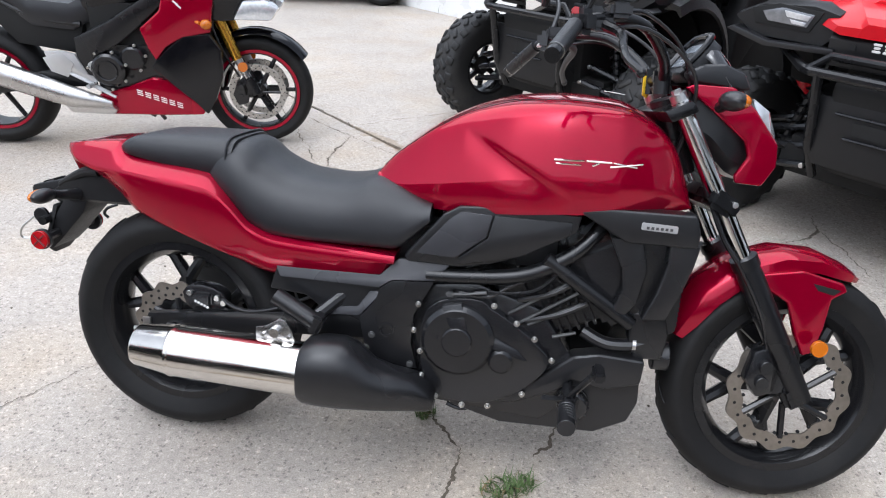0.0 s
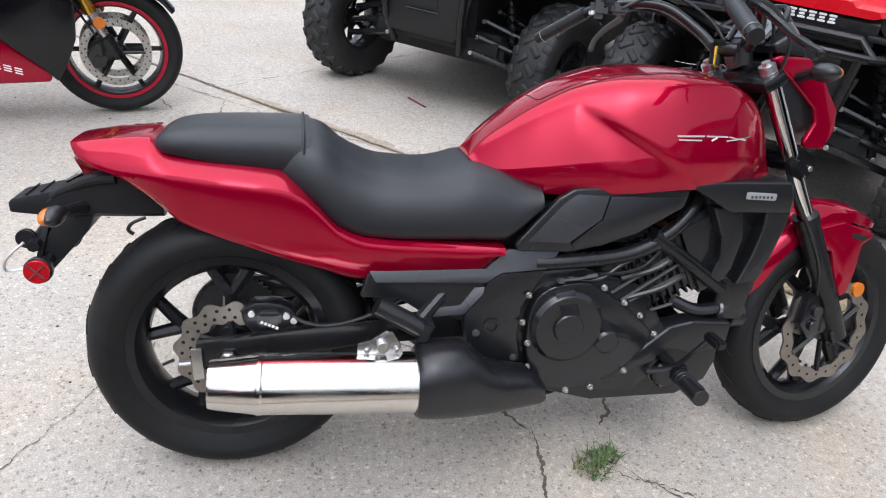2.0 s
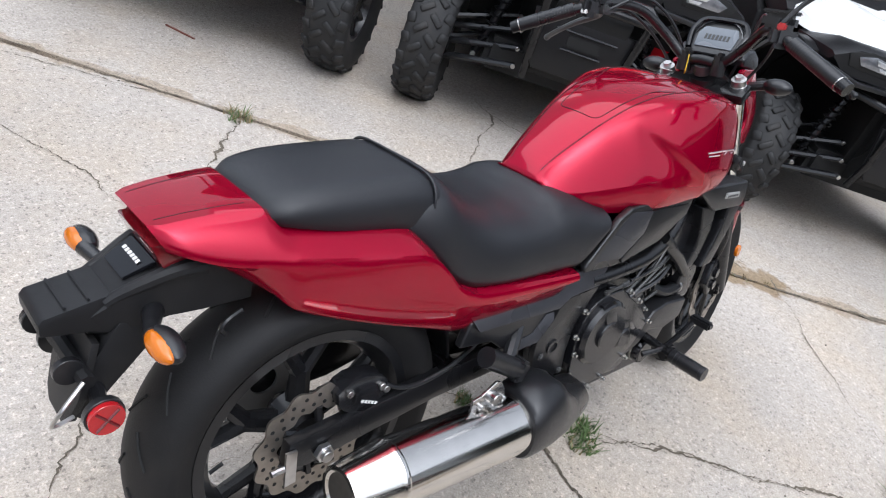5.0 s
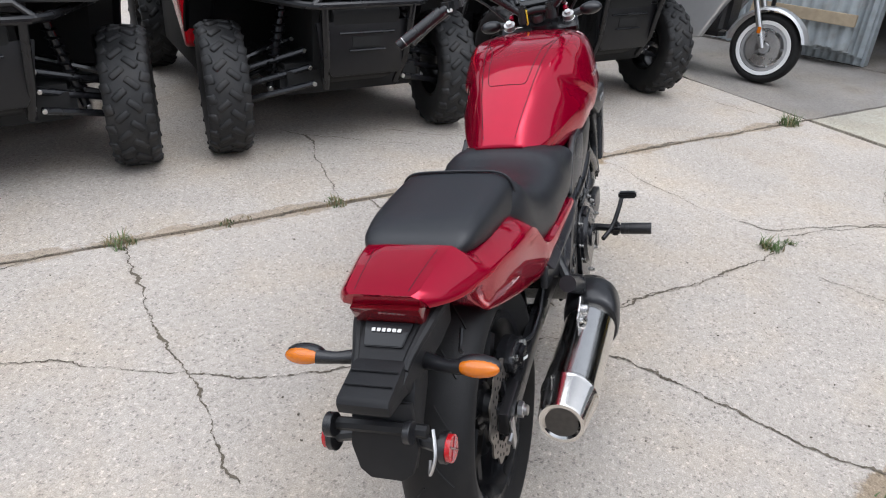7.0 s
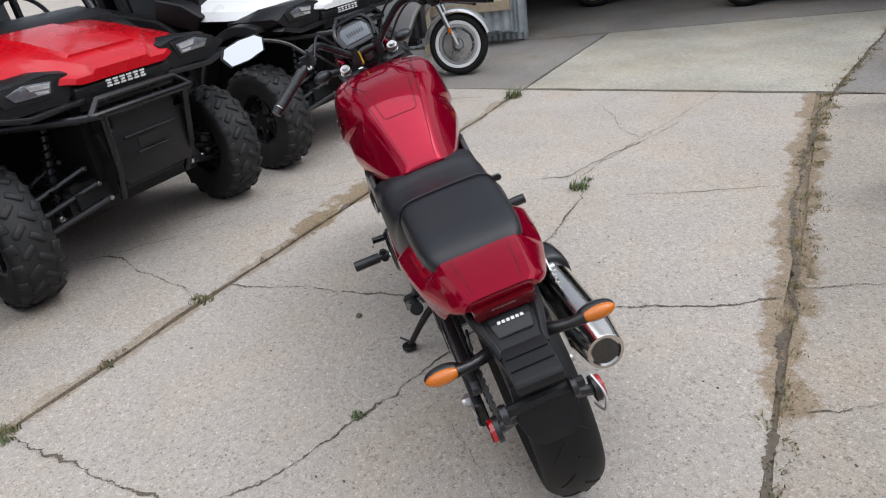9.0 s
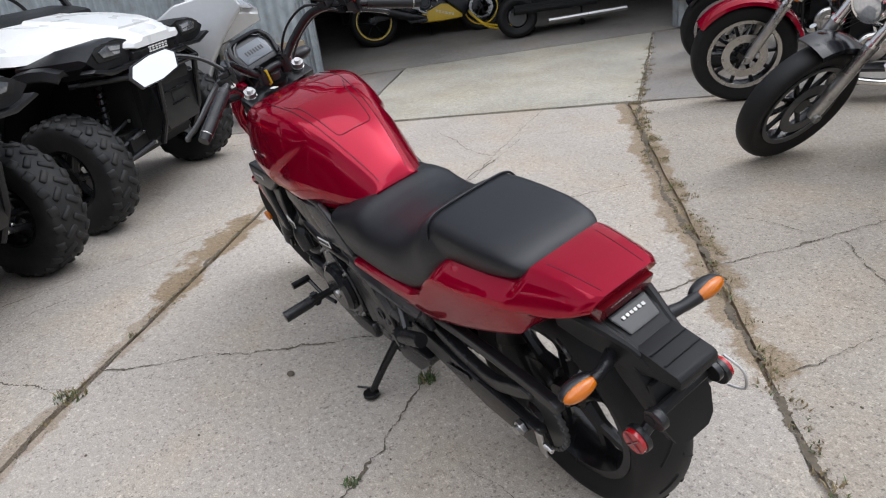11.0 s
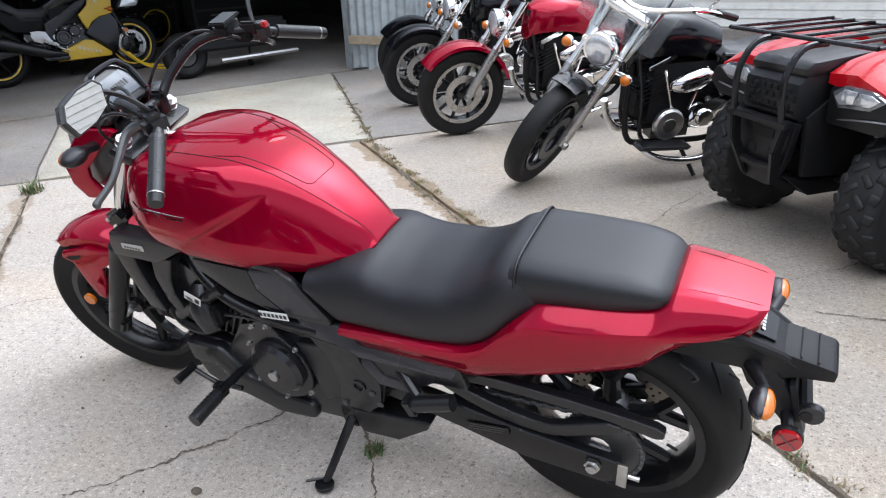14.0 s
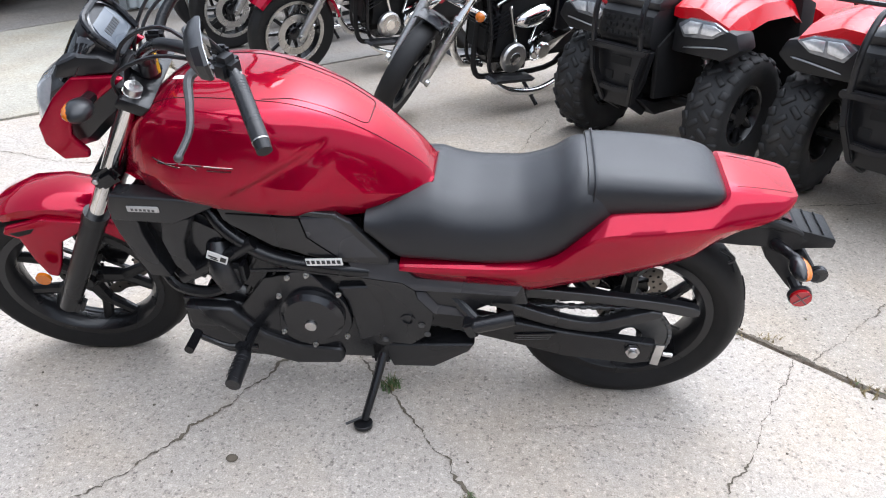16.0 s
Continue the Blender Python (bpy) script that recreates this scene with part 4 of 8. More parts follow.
bpart("exhaust_cover", loft(hs), PLAST, BIKE, "matt black exhaust heat shield", angle=50)
bpart("exhaust_hanger", joined(prism([(-0.50, 0.380), (-0.475, 0.385), (-0.44, 0.408), (-0.425, 0.403), (-0.41, 0.380), (-0.40, 0.345), (-0.50, 0.345)], -0.228, -0.221, 0.002), disc((-0.448, -0.233, 0.376), 0.014, 0.012, "y", 18), disc((-0.48, -0.230, 0.364), 0.006, 0.006, "y", 8), disc((-0.415, -0.230, 0.364), 0.006, 0.006, "y", 8)), STEEL, BIKE, "bare steel muffler hanger with bolt")
bpart("rear_peg_mount", joined(tube([(-0.46, -0.20, 0.455), (-0.36, -0.205, 0.40)], 0.022, 12, smooth=False), box((-0.355, -0.205, 0.398), (0.03, 0.04, 0.05), 0.006, rot("Y", 25)), tube([(-0.36, -0.18, 0.41), (-0.30, -0.14, 0.46), (-0.25, -0.12, 0.5)], 0.016, 10)), PLAST, BIKE, "folded rear foot peg on its bracket")
bpart("rear_peg_mount", joined(tube([(-0.46, 0.18, 0.43), (-0.36, 0.19, 0.40)], 0.02, 12, smooth=False), box((-0.355, 0.19, 0.398), (0.03, 0.04, 0.05), 0.006, rot("Y", 25)), tube([(-0.36, 0.17, 0.41), (-0.30, 0.14, 0.46), (-0.25, 0.12, 0.5)], 0.016, 10)), PLAST, BIKE, "folded rear foot peg on its bracket")

# swing arm and rear brake
bpart("swing_arm", joined(
    prism([(-0.20, 0.40), (-0.30, 0.40), (-0.46, 0.385), (-0.84, 0.338), (-0.845, 0.285), (-0.80, 0.275), (-0.5, 0.32), (-0.3, 0.335), (-0.2, 0.34)], -0.128, -0.102, 0.006),
    prism([(-0.20, 0.40), (-0.30, 0.395), (-0.46, 0.368), (-0.60, 0.342), (-0.83, 0.322), (-0.84, 0.258), (-0.78, 0.242), (-0.60, 0.252), (-0.46, 0.288), (-0.3, 0.325), (-0.2, 0.34)], 0.108, 0.135, 0.008, 3),
    box((-0.24, 0, 0.37), (0.09, 0.24, 0.07), 0.01), box((-0.44, 0, 0.345), (0.05, 0.23, 0.055), 0.01)), FRAME, BIKE, "black steel box swing arm")
for s, w in ((-1, 0.133), (1, 0.139)):
    adj = bpart("axle_adjuster", joined(prism([(-0.850, 0.328), (-0.828, 0.328), (-0.824, 0.256), (-0.846, 0.252)], s * w - 0.003, s * w + 0.003, 0.001), tube([(-0.85, s * w, 0.295), (-0.875, s * w, 0.293)], 0.006, 8, smooth=False)), STEEL, BIKE, "bright chain adjuster end plate")
    bpart("axle_nut", joined(disc((-0.772, s * (w + 0.004), 0.302), 0.019, 0.006, "y", 6), disc((-0.772, s * (w + 0.012), 0.302), 0.012, 0.008, "y", 18)), STEEL, adj, "bright axle nut")
    if s > 0:
        bpart("arm_label", box((-0.52, s * w, 0.325), (0.11, 0.002, 0.022), 0.0005, rot("Y", 8)), BLACKP, adj)
        bpart("label_print", joined(*[box((-0.52 + 0.004 * k, s * (w + 0.0012), 0.331 - 0.008 * k), (0.09, 0.0008, 0.0022), 0, rot("Y", 8)) for k in range(3)]), ALLOY, adj)
guard = bpart("chain_guard", prism(smooth_line([(-0.34, 0.488), (-0.45, 0.480), (-0.62, 0.475), (-0.79, 0.464), (-0.90, 0.450), (-0.918, 0.432), (-0.90, 0.416), (-0.80, 0.434), (-0.62, 0.446), (-0.45, 0.446), (-0.36, 0.448)], 2), 0.100, 0.124, 0.007, 3), PLAST, BIKE, "black plastic chain guard")
bpart("guard_arm", prism(smooth_line([(-0.37, 0.462), (-0.46, 0.425), (-0.56, 0.393), (-0.65, 0.378), (-0.70, 0.390), (-0.80, 0.432), (-0.83, 0.412), (-0.71, 0.356), (-0.65, 0.342), (-0.55, 0.356), (-0.46, 0.388), (-0.38, 0.43)], 2), 0.102, 0.128, 0.008, 3), PLAST, guard, "lower arm of the chain guard")
cal = bpart("rear_caliper", joined(prism(smooth_line([(-0.735, 0.372), (-0.745, 0.405), (-0.715, 0.428), (-0.66, 0.424), (-0.628, 0.402), (-0.632, 0.368), (-0.67, 0.350), (-0.71, 0.352)], 2), -0.120, -0.078, 0.008), box((-0.685, -0.124, 0.392), (0.052, 0.022, 0.036), 0.007), prism([(-0.76, 0.335), (-0.70, 0.36), (-0.63, 0.37), (-0.60, 0.35), (-0.64, 0.335), (-0.70, 0.325)], -0.112, -0.100, 0.004)), ENG, BIKE, "black rear brake caliper")
bpart("brake_hose", tube([(-0.635, -0.118, 0.395), (-0.60, -0.125, 0.380), (-0.55, -0.128, 0.376), (-0.47, -0.13, 0.398), (-0.38, -0.12, 0.44)], 0.005, 8), PLAST, cal, "black brake hose")
for u, w, v in ((-0.722, -0.122, 0.405), (-0.648, -0.122, 0.398), (-0.632, -0.118, 0.385)):
    bpart("caliper_pin", disc((u, w, v), 0.008, 0.006, "y", 10), BOLT, cal, "zinc caliper pin")
bpart("caliper_mark", joined(*[box((-0.700 + 0.008 * k, -0.1354, 0.389 - 0.0035 * k), (0.006, 0.001, 0.006), 0, rot("Y", 24)) for k in range(5)]), LABEL, cal, "small white mark")
bpart("inner_fender", loft([[Vector((-0.77 + r * math.cos(a), w, 0.308 + r * math.sin(a))) for r, w in ((0.335, -0.085), (0.345, -0.05), (0.35, 0), (0.345, 0.05), (0.335, 0.085), (0.342, 0.085), (0.353, 0.05), (0.358, 0), (0.353, -0.05), (0.342, -0.085))] for a in (radians(k) for k in range(10, 101, 6))]), PLAST, BIKE, "black inner mudguard")
bpart("shock", joined(tube([(-0.24, 0, 0.58), (-0.36, 0, 0.38)], 0.03, 14, smooth=False), *[lathe([(0.034, -0.004), (0.040, 0), (0.034, 0.004)], (-0.245 - 0.1 * t, 0, 0.57 - 0.17 * t), "z", 18) for t in np.linspace(0, 1, 9)]), FRAME, BIKE, "single coil rear shock absorber")

# engine
def plate(pts, back):
    """A moulded facet: an outline of (u, v, w) with its own depth at each corner, closed back to depth back."""
    bm = bmesh.new()
    a = [bm.verts.new((u, w, v)) for u, v, w in pts]
    b = [bm.verts.new((u, back, v)) for u, v, w in pts]
    bm.faces.new(a)
    bm.faces.new(b[::-1])
    for i in range(len(a)):
        j = (i + 1) % len(a)
        bm.faces.new((a[i], b[i], b[j], a[j]))
    bmesh.ops.recalc_face_normals(bm, faces=bm.faces)
    e = [x for x in bm.edges if len(x.link_faces) == 2 and x.calc_face_angle(0) > 0.3]
    bmesh.ops.bevel(bm, geom=e, offset=0.0022, segments=2, affect="EDGES", profile=0.6)
    return bm


eng = bpart("engine", prism([(-0.15, 0.50), (-0.16, 0.28), (-0.10, 0.20), (0.20, 0.18), (0.26, 0.24), (0.26, 0.36), (0.18, 0.47), (0.02, 0.52)], -0.145, 0.145, 0.012), ENG, BIKE, "black parallel twin engine block")
bpart("cylinder", moved(box((0, 0, 0), (0.30, 0.25, 0.17), 0.012), Matrix.Translation((0.22, 0, 0.50)) @ rot("Y", -28)), ENG, eng)
bpart("cylinder_head", moved(box((0, 0, 0), (0.13, 0.285, 0.20), 0.014), Matrix.Translation((0.34, 0, 0.555)) @ rot("Y", -28)), ENG, eng)
for k in range(7):
    bpart("cooling_fin", moved(box((0, 0, 0), (0.006, 0.275, 0.18), 0.001), Matrix.Translation((0.158 + 0.0177 * k, 0, 0.47 + 0.0094 * k)) @ rot("Y", -28)), ENG, eng)
bpart("airbox", box((0.05, 0, 0.62), (0.30, 0.22, 0.12), 0.02), PLAST, BIKE)
bpart("battery_box", box((-0.12, 0, 0.56), (0.16, 0.2, 0.2), 0.02), PLAST, BIKE)
clutch = bpart("clutch_cover", prism(smooth_line([(-0.108, 0.394), (-0.094, 0.45), (-0.05, 0.483), (0.029, 0.490), (0.062, 0.470), (0.118, 0.437), (0.172, 0.395), (0.207, 0.358), (0.200, 0.33), (0.183, 0.305), (0.138, 0.262), (0.06, 0.225), (-0.02, 0.222), (-0.068, 0.240), (-0.102, 0.311)]), -0.176, -0.12, 0.010, 3), ENG, BIKE, "black clutch cover with round cap")
bpart("clutch_dome", joined(disc((-0.014, -0.180, 0.384), 0.088, 0.014, "y", 48, 0.7)), ENG, clutch)
bpart("clutch_cap", lathe([(0.0, -0.003), (0.033, -0.003), (0.036, 0.0), (0.036, 0.008), (0.0, 0.008)], (-0.015, -0.199, 0.386), "y", 40), ENG, clutch)
bpart("clutch_cap", disc((0.092, -0.178, 0.342), 0.030, 0.012, "y", 28, 0.5), ENG, clutch)
bpart("clutch_boss", plate([(-0.056, 0.470, -0.188), (-0.010, 0.480, -0.188), (0.008, 0.420, -0.200), (-0.034, 0.420, -0.200)], -0.17), ENG, clutch)
bpart("clutch_boss", plate([(-0.092, 0.36, -0.184), (-0.092, 0.41, -0.184), (-0.06, 0.40, -0.195), (-0.06, 0.37, -0.195)], -0.17), ENG, clutch)
bpart("clutch_boss", plate([(0.075, 0.40, -0.182), (0.13, 0.375, -0.179), (0.155, 0.35, -0.179), (0.125, 0.352, -0.184), (0.07, 0.376, -0.188)], -0.17), ENG, clutch)
for u, v in ((-0.114, 0.464), (-0.122, 0.397), (-0.104, 0.344), (-0.098, 0.281), (-0.060, 0.229), (0.007, 0.214), (0.07, 0.22), (0.006, 0.452), (0.066, 0.480), (0.122, 0.442), (0.167, 0.408), (0.212, 0.359), (0.038, 0.369), (0.15, 0.262)):
    bpart("cover_screw", joined(disc((u, -0.182, v), 0.0046, 0.006, "y", 10), disc((u, -0.178, v), 0.0075, 0.002, "y", 12)), BOLT, clutch)
for a, b in (((0.128, 0.435), (0.262, 0.528)), ((0.148, 0.432), (0.267, 0.497)), ((0.10, 0.455), (0.232, 0.545)), ((0.208, 0.408), (0.262, 0.424))):
    bpart("stud", tube([(a[0], -0.150, a[1]), (b[0], -0.150, b[1])], 0.0042, 8, smooth=False), ALLOY, eng, "grey steel stud")
bpart("clutch_arm", joined(tube([(-0.05, -0.176, 0.497), (0.0, -0.177, 0.502), (0.02, -0.176, 0.506)], 0.0032, 8), box((-0.04, -0.176, 0.497), (0.016, 0.010, 0.012), 0.002), tube([(0.018, -0.176, 0.506), (0.045, -0.175, 0.510)], 0.005, 8, smooth=False)), ALLOY, clutch, "bare steel clutch arm and cable end")
bpart("cable", tube([(0.05, -0.176, 0.512), (0.12, -0.174, 0.517), (0.17, -0.168, 0.535), (0.22, -0.16, 0.59)], 0.0035, 7), PLAST, clutch)
gen = bpart("generator_cover", prism(smooth_line([(0.15, 0.32), (0.14, 0.42), (0.112, 0.51), (0.055, 0.527), (0.012, 0.48), (-0.03, 0.43), (-0.045, 0.36), (-0.02, 0.30), (0.055, 0.262), (0.12, 0.28)]), 0.12, 0.172, 0.010, 3), ENG, BIKE, "black round generator cover")
bpart("generator_dome", disc((0.050, 0.182, 0.388), 0.082, 0.020, "y", 44, 0.6), ENG, gen)
bpart("cap", disc((0.053, 0.204, 0.372), 0.015, 0.004, "y", 20), STEEL, gen)
for u, v in ((0.135, 0.44), (0.105, 0.505), (0.055, 0.518), (-0.02, 0.46), (0.14, 0.31), (0.06, 0.268), (-0.03, 0.31)):
    bpart("cover_screw", joined(disc((u, 0.175, v), 0.0046, 0.006, "y", 10), disc((u, 0.172, v), 0.0075, 0.002, "y", 12)), BOLT, gen)
bpart("sprocket_cover", prism([(-0.015, 0.475), (-0.135, 0.492), (-0.158, 0.422), (-0.145, 0.325), (-0.06, 0.285), (-0.05, 0.36), (-0.035, 0.43)], 0.12, 0.165, 0.01, 3), PLAST, BIKE, "black plastic sprocket cover")
bpart("side_tag", box((0.0, 0.186, 0.578), (0.09, 0.002, 0.022), 0.0006, rot("Y", 6)), LABEL, BIKE, "white warning label with unreadable print")
bpart("tag_print", joined(*[box((-0.036 + 0.0125 * k, 0.1875, 0.578 - 0.0013 * k + 0.004), (0.008, 0.001, 0.010), 0, rot("Y", 6)) for k in range(7)]), INK, BIKE)
bpart("side_tag", box((0.262, 0.19, 0.572), (0.052, 0.002, 0.026), 0.0006, rot("Y", -22)), LABEL, BIKE, "white warning label with unreadable print")
bpart("tag_print", joined(box((0.248, 0.1915, 0.566), (0.014, 0.001, 0.014), 0, rot("Y", -22)), box((0.272, 0.1915, 0.574), (0.022, 0.001, 0.004), 0, rot("Y", -22)), box((0.27, 0.1915, 0.567), (0.02, 0.001, 0.003), 0, rot("Y", -22))), INK, BIKE)
bpart("ignition_coil", joined(tube([(0.28, 0.13, 0.57), (0.27, 0.165, 0.52), (0.25, 0.17, 0.46)], [0.03, 0.034, 0.028], 14), box((0.24, 0.15, 0.50), (0.05, 0.05, 0.07), 0.01)), PLAST, BIKE, "black plastic coil and hose cluster")
both("frame_tube", joined(tube([(-0.10, 0.155, 0.532), (-0.02, 0.16, 0.538), (0.11, 0.16, 0.553), (0.20, 0.155, 0.592), (0.28, 0.13, 0.66), (0.36, 0.06, 0.80)], 0.018, 12), tube([(0.175, 0.158, 0.602), (0.29, 0.160, 0.527), (0.385, 0.150, 0.462)], 0.018, 12, smooth=False)), FRAME, "black tubular frame rail")
bpart("head_stock", tube([(0.41, 0, 0.97), (0.47, 0, 0.80)], 0.035, 16, smooth=False), FRAME)
for pts, r in (([(-0.02, -0.165, 0.50), (0.05, -0.175, 0.50), (0.10, -0.17, 0.53), (0.16, -0.165, 0.56)], 0.004), ([(0.12, -0.15, 0.49), (0.2, -0.16, 0.52), (0.26, -0.15, 0.56)], 0.006), ([(0.14, -0.15, 0.44), (0.22, -0.16, 0.47), (0.28, -0.15, 0.5)], 0.006), ([(-0.05, 0.16, 0.51), (0.08, 0.17, 0.53), (0.2, 0.16, 0.51)], 0.005)):
    bpart("hose", tube(pts, r, 6), PLAST, eng)
for s in (1, -1):
    sc = bpart("side_cover", prism([(-0.155, 0.578), (-0.147, 0.592), (-0.068, 0.687), (-0.032, 0.709), (0.06, 0.715), (0.245, 0.712), (0.236, 0.671), (0.128, 0.607), (0.05, 0.578), (-0.025, 0.563), (-0.15, 0.566)], s * 0.150, s * 0.169, 0.008, 3), PLAST, BIKE, "charcoal plastic side cover")
    # GREYP facets tilt upward; their lit tone is painted in.
    bpart("cover_facet", plate([(u, v, s * w) for u, v, w in ((-0.138, 0.588, 0.168), (-0.066, 0.676, 0.168), (-0.030, 0.698, 0.1685), (0.046, 0.696, 0.178), (0.034, 0.644, 0.179), (-0.036, 0.588, 0.179))], s * 0.16), GREYP, sc)
    bpart("cover_facet", plate([(u, v, s * w) for u, v, w in ((0.050, 0.696, 0.176), (0.225, 0.694, 0.172), (0.222, 0.668, 0.174), (0.122, 0.609, 0.176), (-0.02, 0.573, 0.177), (-0.030, 0.586, 0.178), (0.038, 0.643, 0.178))], s * 0.16), PLAST, sc)
    lc = bpart("lower_side_cover", prism([(-0.492, 0.455), (-0.475, 0.512), (-0.214, 0.517), (-0.169, 0.562), (-0.052, 0.560), (-0.082, 0.523), (-0.127, 0.431), (-0.13, 0.357), (-0.11, 0.286), (-0.20, 0.282), (-0.245, 0.33), (-0.258, 0.39), (-0.291, 0.405), (-0.35, 0.412), (-0.40, 0.447)], s * 0.136, s * 0.157, 0.007, 3), PLAST, BIKE, "charcoal plastic lower side cover")
    bpart("cover_facet", plate([(u, v, s * w) for u, v, w in ((-0.474, 0.517, 0.158), (-0.214, 0.521, 0.160), (-0.169, 0.567, 0.160), (-0.047, 0.564, 0.162), (-0.079, 0.524, 0.174), (-0.182, 0.515, 0.174), (-0.213, 0.493, 0.174), (-0.460, 0.494, 0.171))], s * 0.15), GREYP, lc)
    bpart("cover_facet", plate([(u, v, s * w) for u, v, w in ((-0.352, 0.424, 0.160), (-0.267, 0.434, 0.160), (-0.237, 0.477, 0.160), (-0.214, 0.480, 0.164), (-0.219, 0.464, 0.172), (-0.258, 0.416, 0.172), (-0.341, 0.408, 0.168))], s * 0.15), GREYP, lc)
    bpart("cover_facet", plate([(u, v, s * w) for u, v, w in ((-0.182, 0.513, 0.173), (-0.080, 0.522, 0.173), (-0.126, 0.431, 0.170), (-0.13, 0.357, 0.168), (-0.112, 0.288, 0.163), (-0.198, 0.286, 0.163), (-0.243, 0.33, 0.166), (-0.256, 0.39, 0.169), (-0.257, 0.415, 0.171), (-0.218, 0.464, 0.1715), (-0.212, 0.491, 0.173))], s * 0.15), PLAST, lc)
for v in (-1, 1):
    bpart("cover_cap", lathe([(0.013, -0.002), (0.019, -0.002), (0.019, 0.002), (0.013, 0.002)], (-0.192, v * 0.171, 0.385), "y", 24, True), PLAST)
    bolt((-0.227, v * 0.170, 0.368), 0.006)
    bolt((-0.241, v * 0.166, 0.332), 0.006)
    bolt((-0.13, v * 0.166, 0.30), 0.006)
both("radiator_shroud", joined(prism([(0.228, 0.728), (0.30, 0.737), (0.486, 0.739), (0.500, 0.70), (0.498, 0.665), (0.345, 0.664)], 0.135, 0.188, 0.008, 3),
     prism([(0.44, 0.675), (0.506, 0.672), (0.498, 0.62), (0.478, 0.55), (0.456, 0.49), (0.40, 0.484), (0.425, 0.55), (0.44, 0.62)], 0.135, 0.182, 0.008, 3),
     prism([(0.31, 0.672), (0.385, 0.67), (0.402, 0.60), (0.388, 0.52), (0.365, 0.487), (0.335, 0.498), (0.352, 0.55), (0.345, 0.60)], 0.130, 0.172, 0.007, 3),
     prism([(0.30, 0.69), (0.495, 0.69), (0.48, 0.60), (0.45, 0.495), (0.35, 0.495), (0.35, 0.60)], 0.112, 0.142, 0.006, 2)), PLAST, "matt black radiator shroud")
for s in (1, -1):
    bpart("shroud_emblem", box((0.41, s * 0.1895, 0.706), (0.078, 0.004, 0.017), 0.0018, rot("Y", 2)), SILVER, BIKE, "small silver emblem plate")
    bpart("emblem_print", joined(*[box((0.385 + 0.01 * k, s * 0.1918, 0.7045), (0.006, 0.001, 0.006), 0) for k in range(6)]), ALLOY)
rad = bpart("radiator", box((0.47, 0, 0.57), (0.04, 0.27, 0.26), 0.006), ENG, BIKE, "black finned radiator")
for k in range(18):
    bpart("radiator_fin", box((0.491, 0, 0.46 + 0.012 * k), (0.006, 0.25, 0.003), 0), ENG, rad)
both("chin_cover", prism([(-0.02, 0.240), (0.14, 0.255), (0.20, 0.300), (0.265, 0.360), (0.33, 0.372), (0.425, 0.366), (0.432, 0.25), (0.412, 0.196), (0.335, 0.155), (0.10, 0.150), (-0.03, 0.185)], 0.09, 0.130, 0.010, 3), PLAST, "matt black lower engine cover")
bpart("chin_band", prism([(-0.02, 0.246), (0.137, 0.264), (0.195, 0.312), (0.262, 0.369), (0.321, 0.382), (0.428, 0.376), (0.424, 0.315), (0.345, 0.292), (0.263, 0.307), (0.233, 0.273), (0.128, 0.228), (-0.02, 0.226)], -0.166, -0.110, 0.012, 3), PLAST, BIKE, "raised rounded band of the lower cover")
bpart("chin_band", prism([(0.412, 0.362), (0.282, 0.364), (0.205, 0.276), (0.116, 0.240), (-0.003, 0.240), (-0.012, 0.205), (0.0, 0.178), (0.125, 0.163), (0.25, 0.198), (0.32, 0.288), (0.405, 0.285)], 0.110, 0.160, 0.016, 3), PLAST, BIKE, "raised rounded band of the lower cover")
oil = bpart("oil_filter", lathe([(0.0, -0.172), (0.030, -0.172), (0.036, -0.166), (0.038, -0.158), (0.038, -0.11), (0.0, -0.11)], (0.276, 0, 0.238), "y", 28), ENG, BIKE, "black spin-on oil filter")
bpart("filter_ring", lathe([(0.0383, -0.150), (0.0395, -0.148), (0.0395, -0.144), (0.0383, -0.142)], (0.276, 0, 0.238), "y", 28, True), BOLT, oil)
bpart("filter_flute", joined(*[box((0.276 + 0.035 * math.cos(a), -0.163, 0.238 + 0.035 * math.sin(a)), (0.006, 0.012, 0.006), 0.001, rot("Y", -math.degrees(a))) for a in (k * 0.5236 for k in range(12))]), ENG, oil)
bpart("engine_guard", prism([(0.0, 0.20), (0.28, 0.28), (0.41, 0.31), (0.42, 0.26), (0.34, 0.165), (0.10, 0.155), (0.0, 0.165)], -0.10, 0.10, 0.01), ENG)
both("coolant_pipe", tube([(0.28, 0.12, 0.42), (0.34, 0.135, 0.40), (0.42, 0.13, 0.41), (0.46, 0.11, 0.45)], 0.016, 10), PLAST)
res = bpart("coolant_reservoir", prism([(0.385, 0.49), (0.462, 0.49), (0.475, 0.44), (0.468, 0.375), (0.40, 0.372), (0.385, 0.42)], -0.145, -0.065, 0.010, 3), PLAST, BIKE, "black coolant reservoir")
bpart("reservoir_cap", disc((0.425, -0.105, 0.495), 0.018, 0.010, "z", 18), PLAST, res)
bpart("hose_clamp", lathe([(0.0165, -0.004), (0.0185, -0.004), (0.0185, 0.004), (0.0165, 0.004)], (0.40, -0.135, 0.405), "x", 20, True), STEEL, res, "bright hose clamp")
bpart("horn", joined(disc((0.47, -0.10, 0.37), 0.035, 0.02, "x", 24), box((0.44, -0.06, 0.38), (0.05, 0.09, 0.05), 0.01)), PLAST, BIKE, "round black horn")
bpart("canister_cover", prism([(-0.115, 0.255), (-0.365, 0.283), (-0.35, 0.25), (-0.257, 0.178), (-0.14, 0.168)], 0.03, 0.145, 0.010, 3), PLAST, BIKE, "matt black plastic canister under the frame")
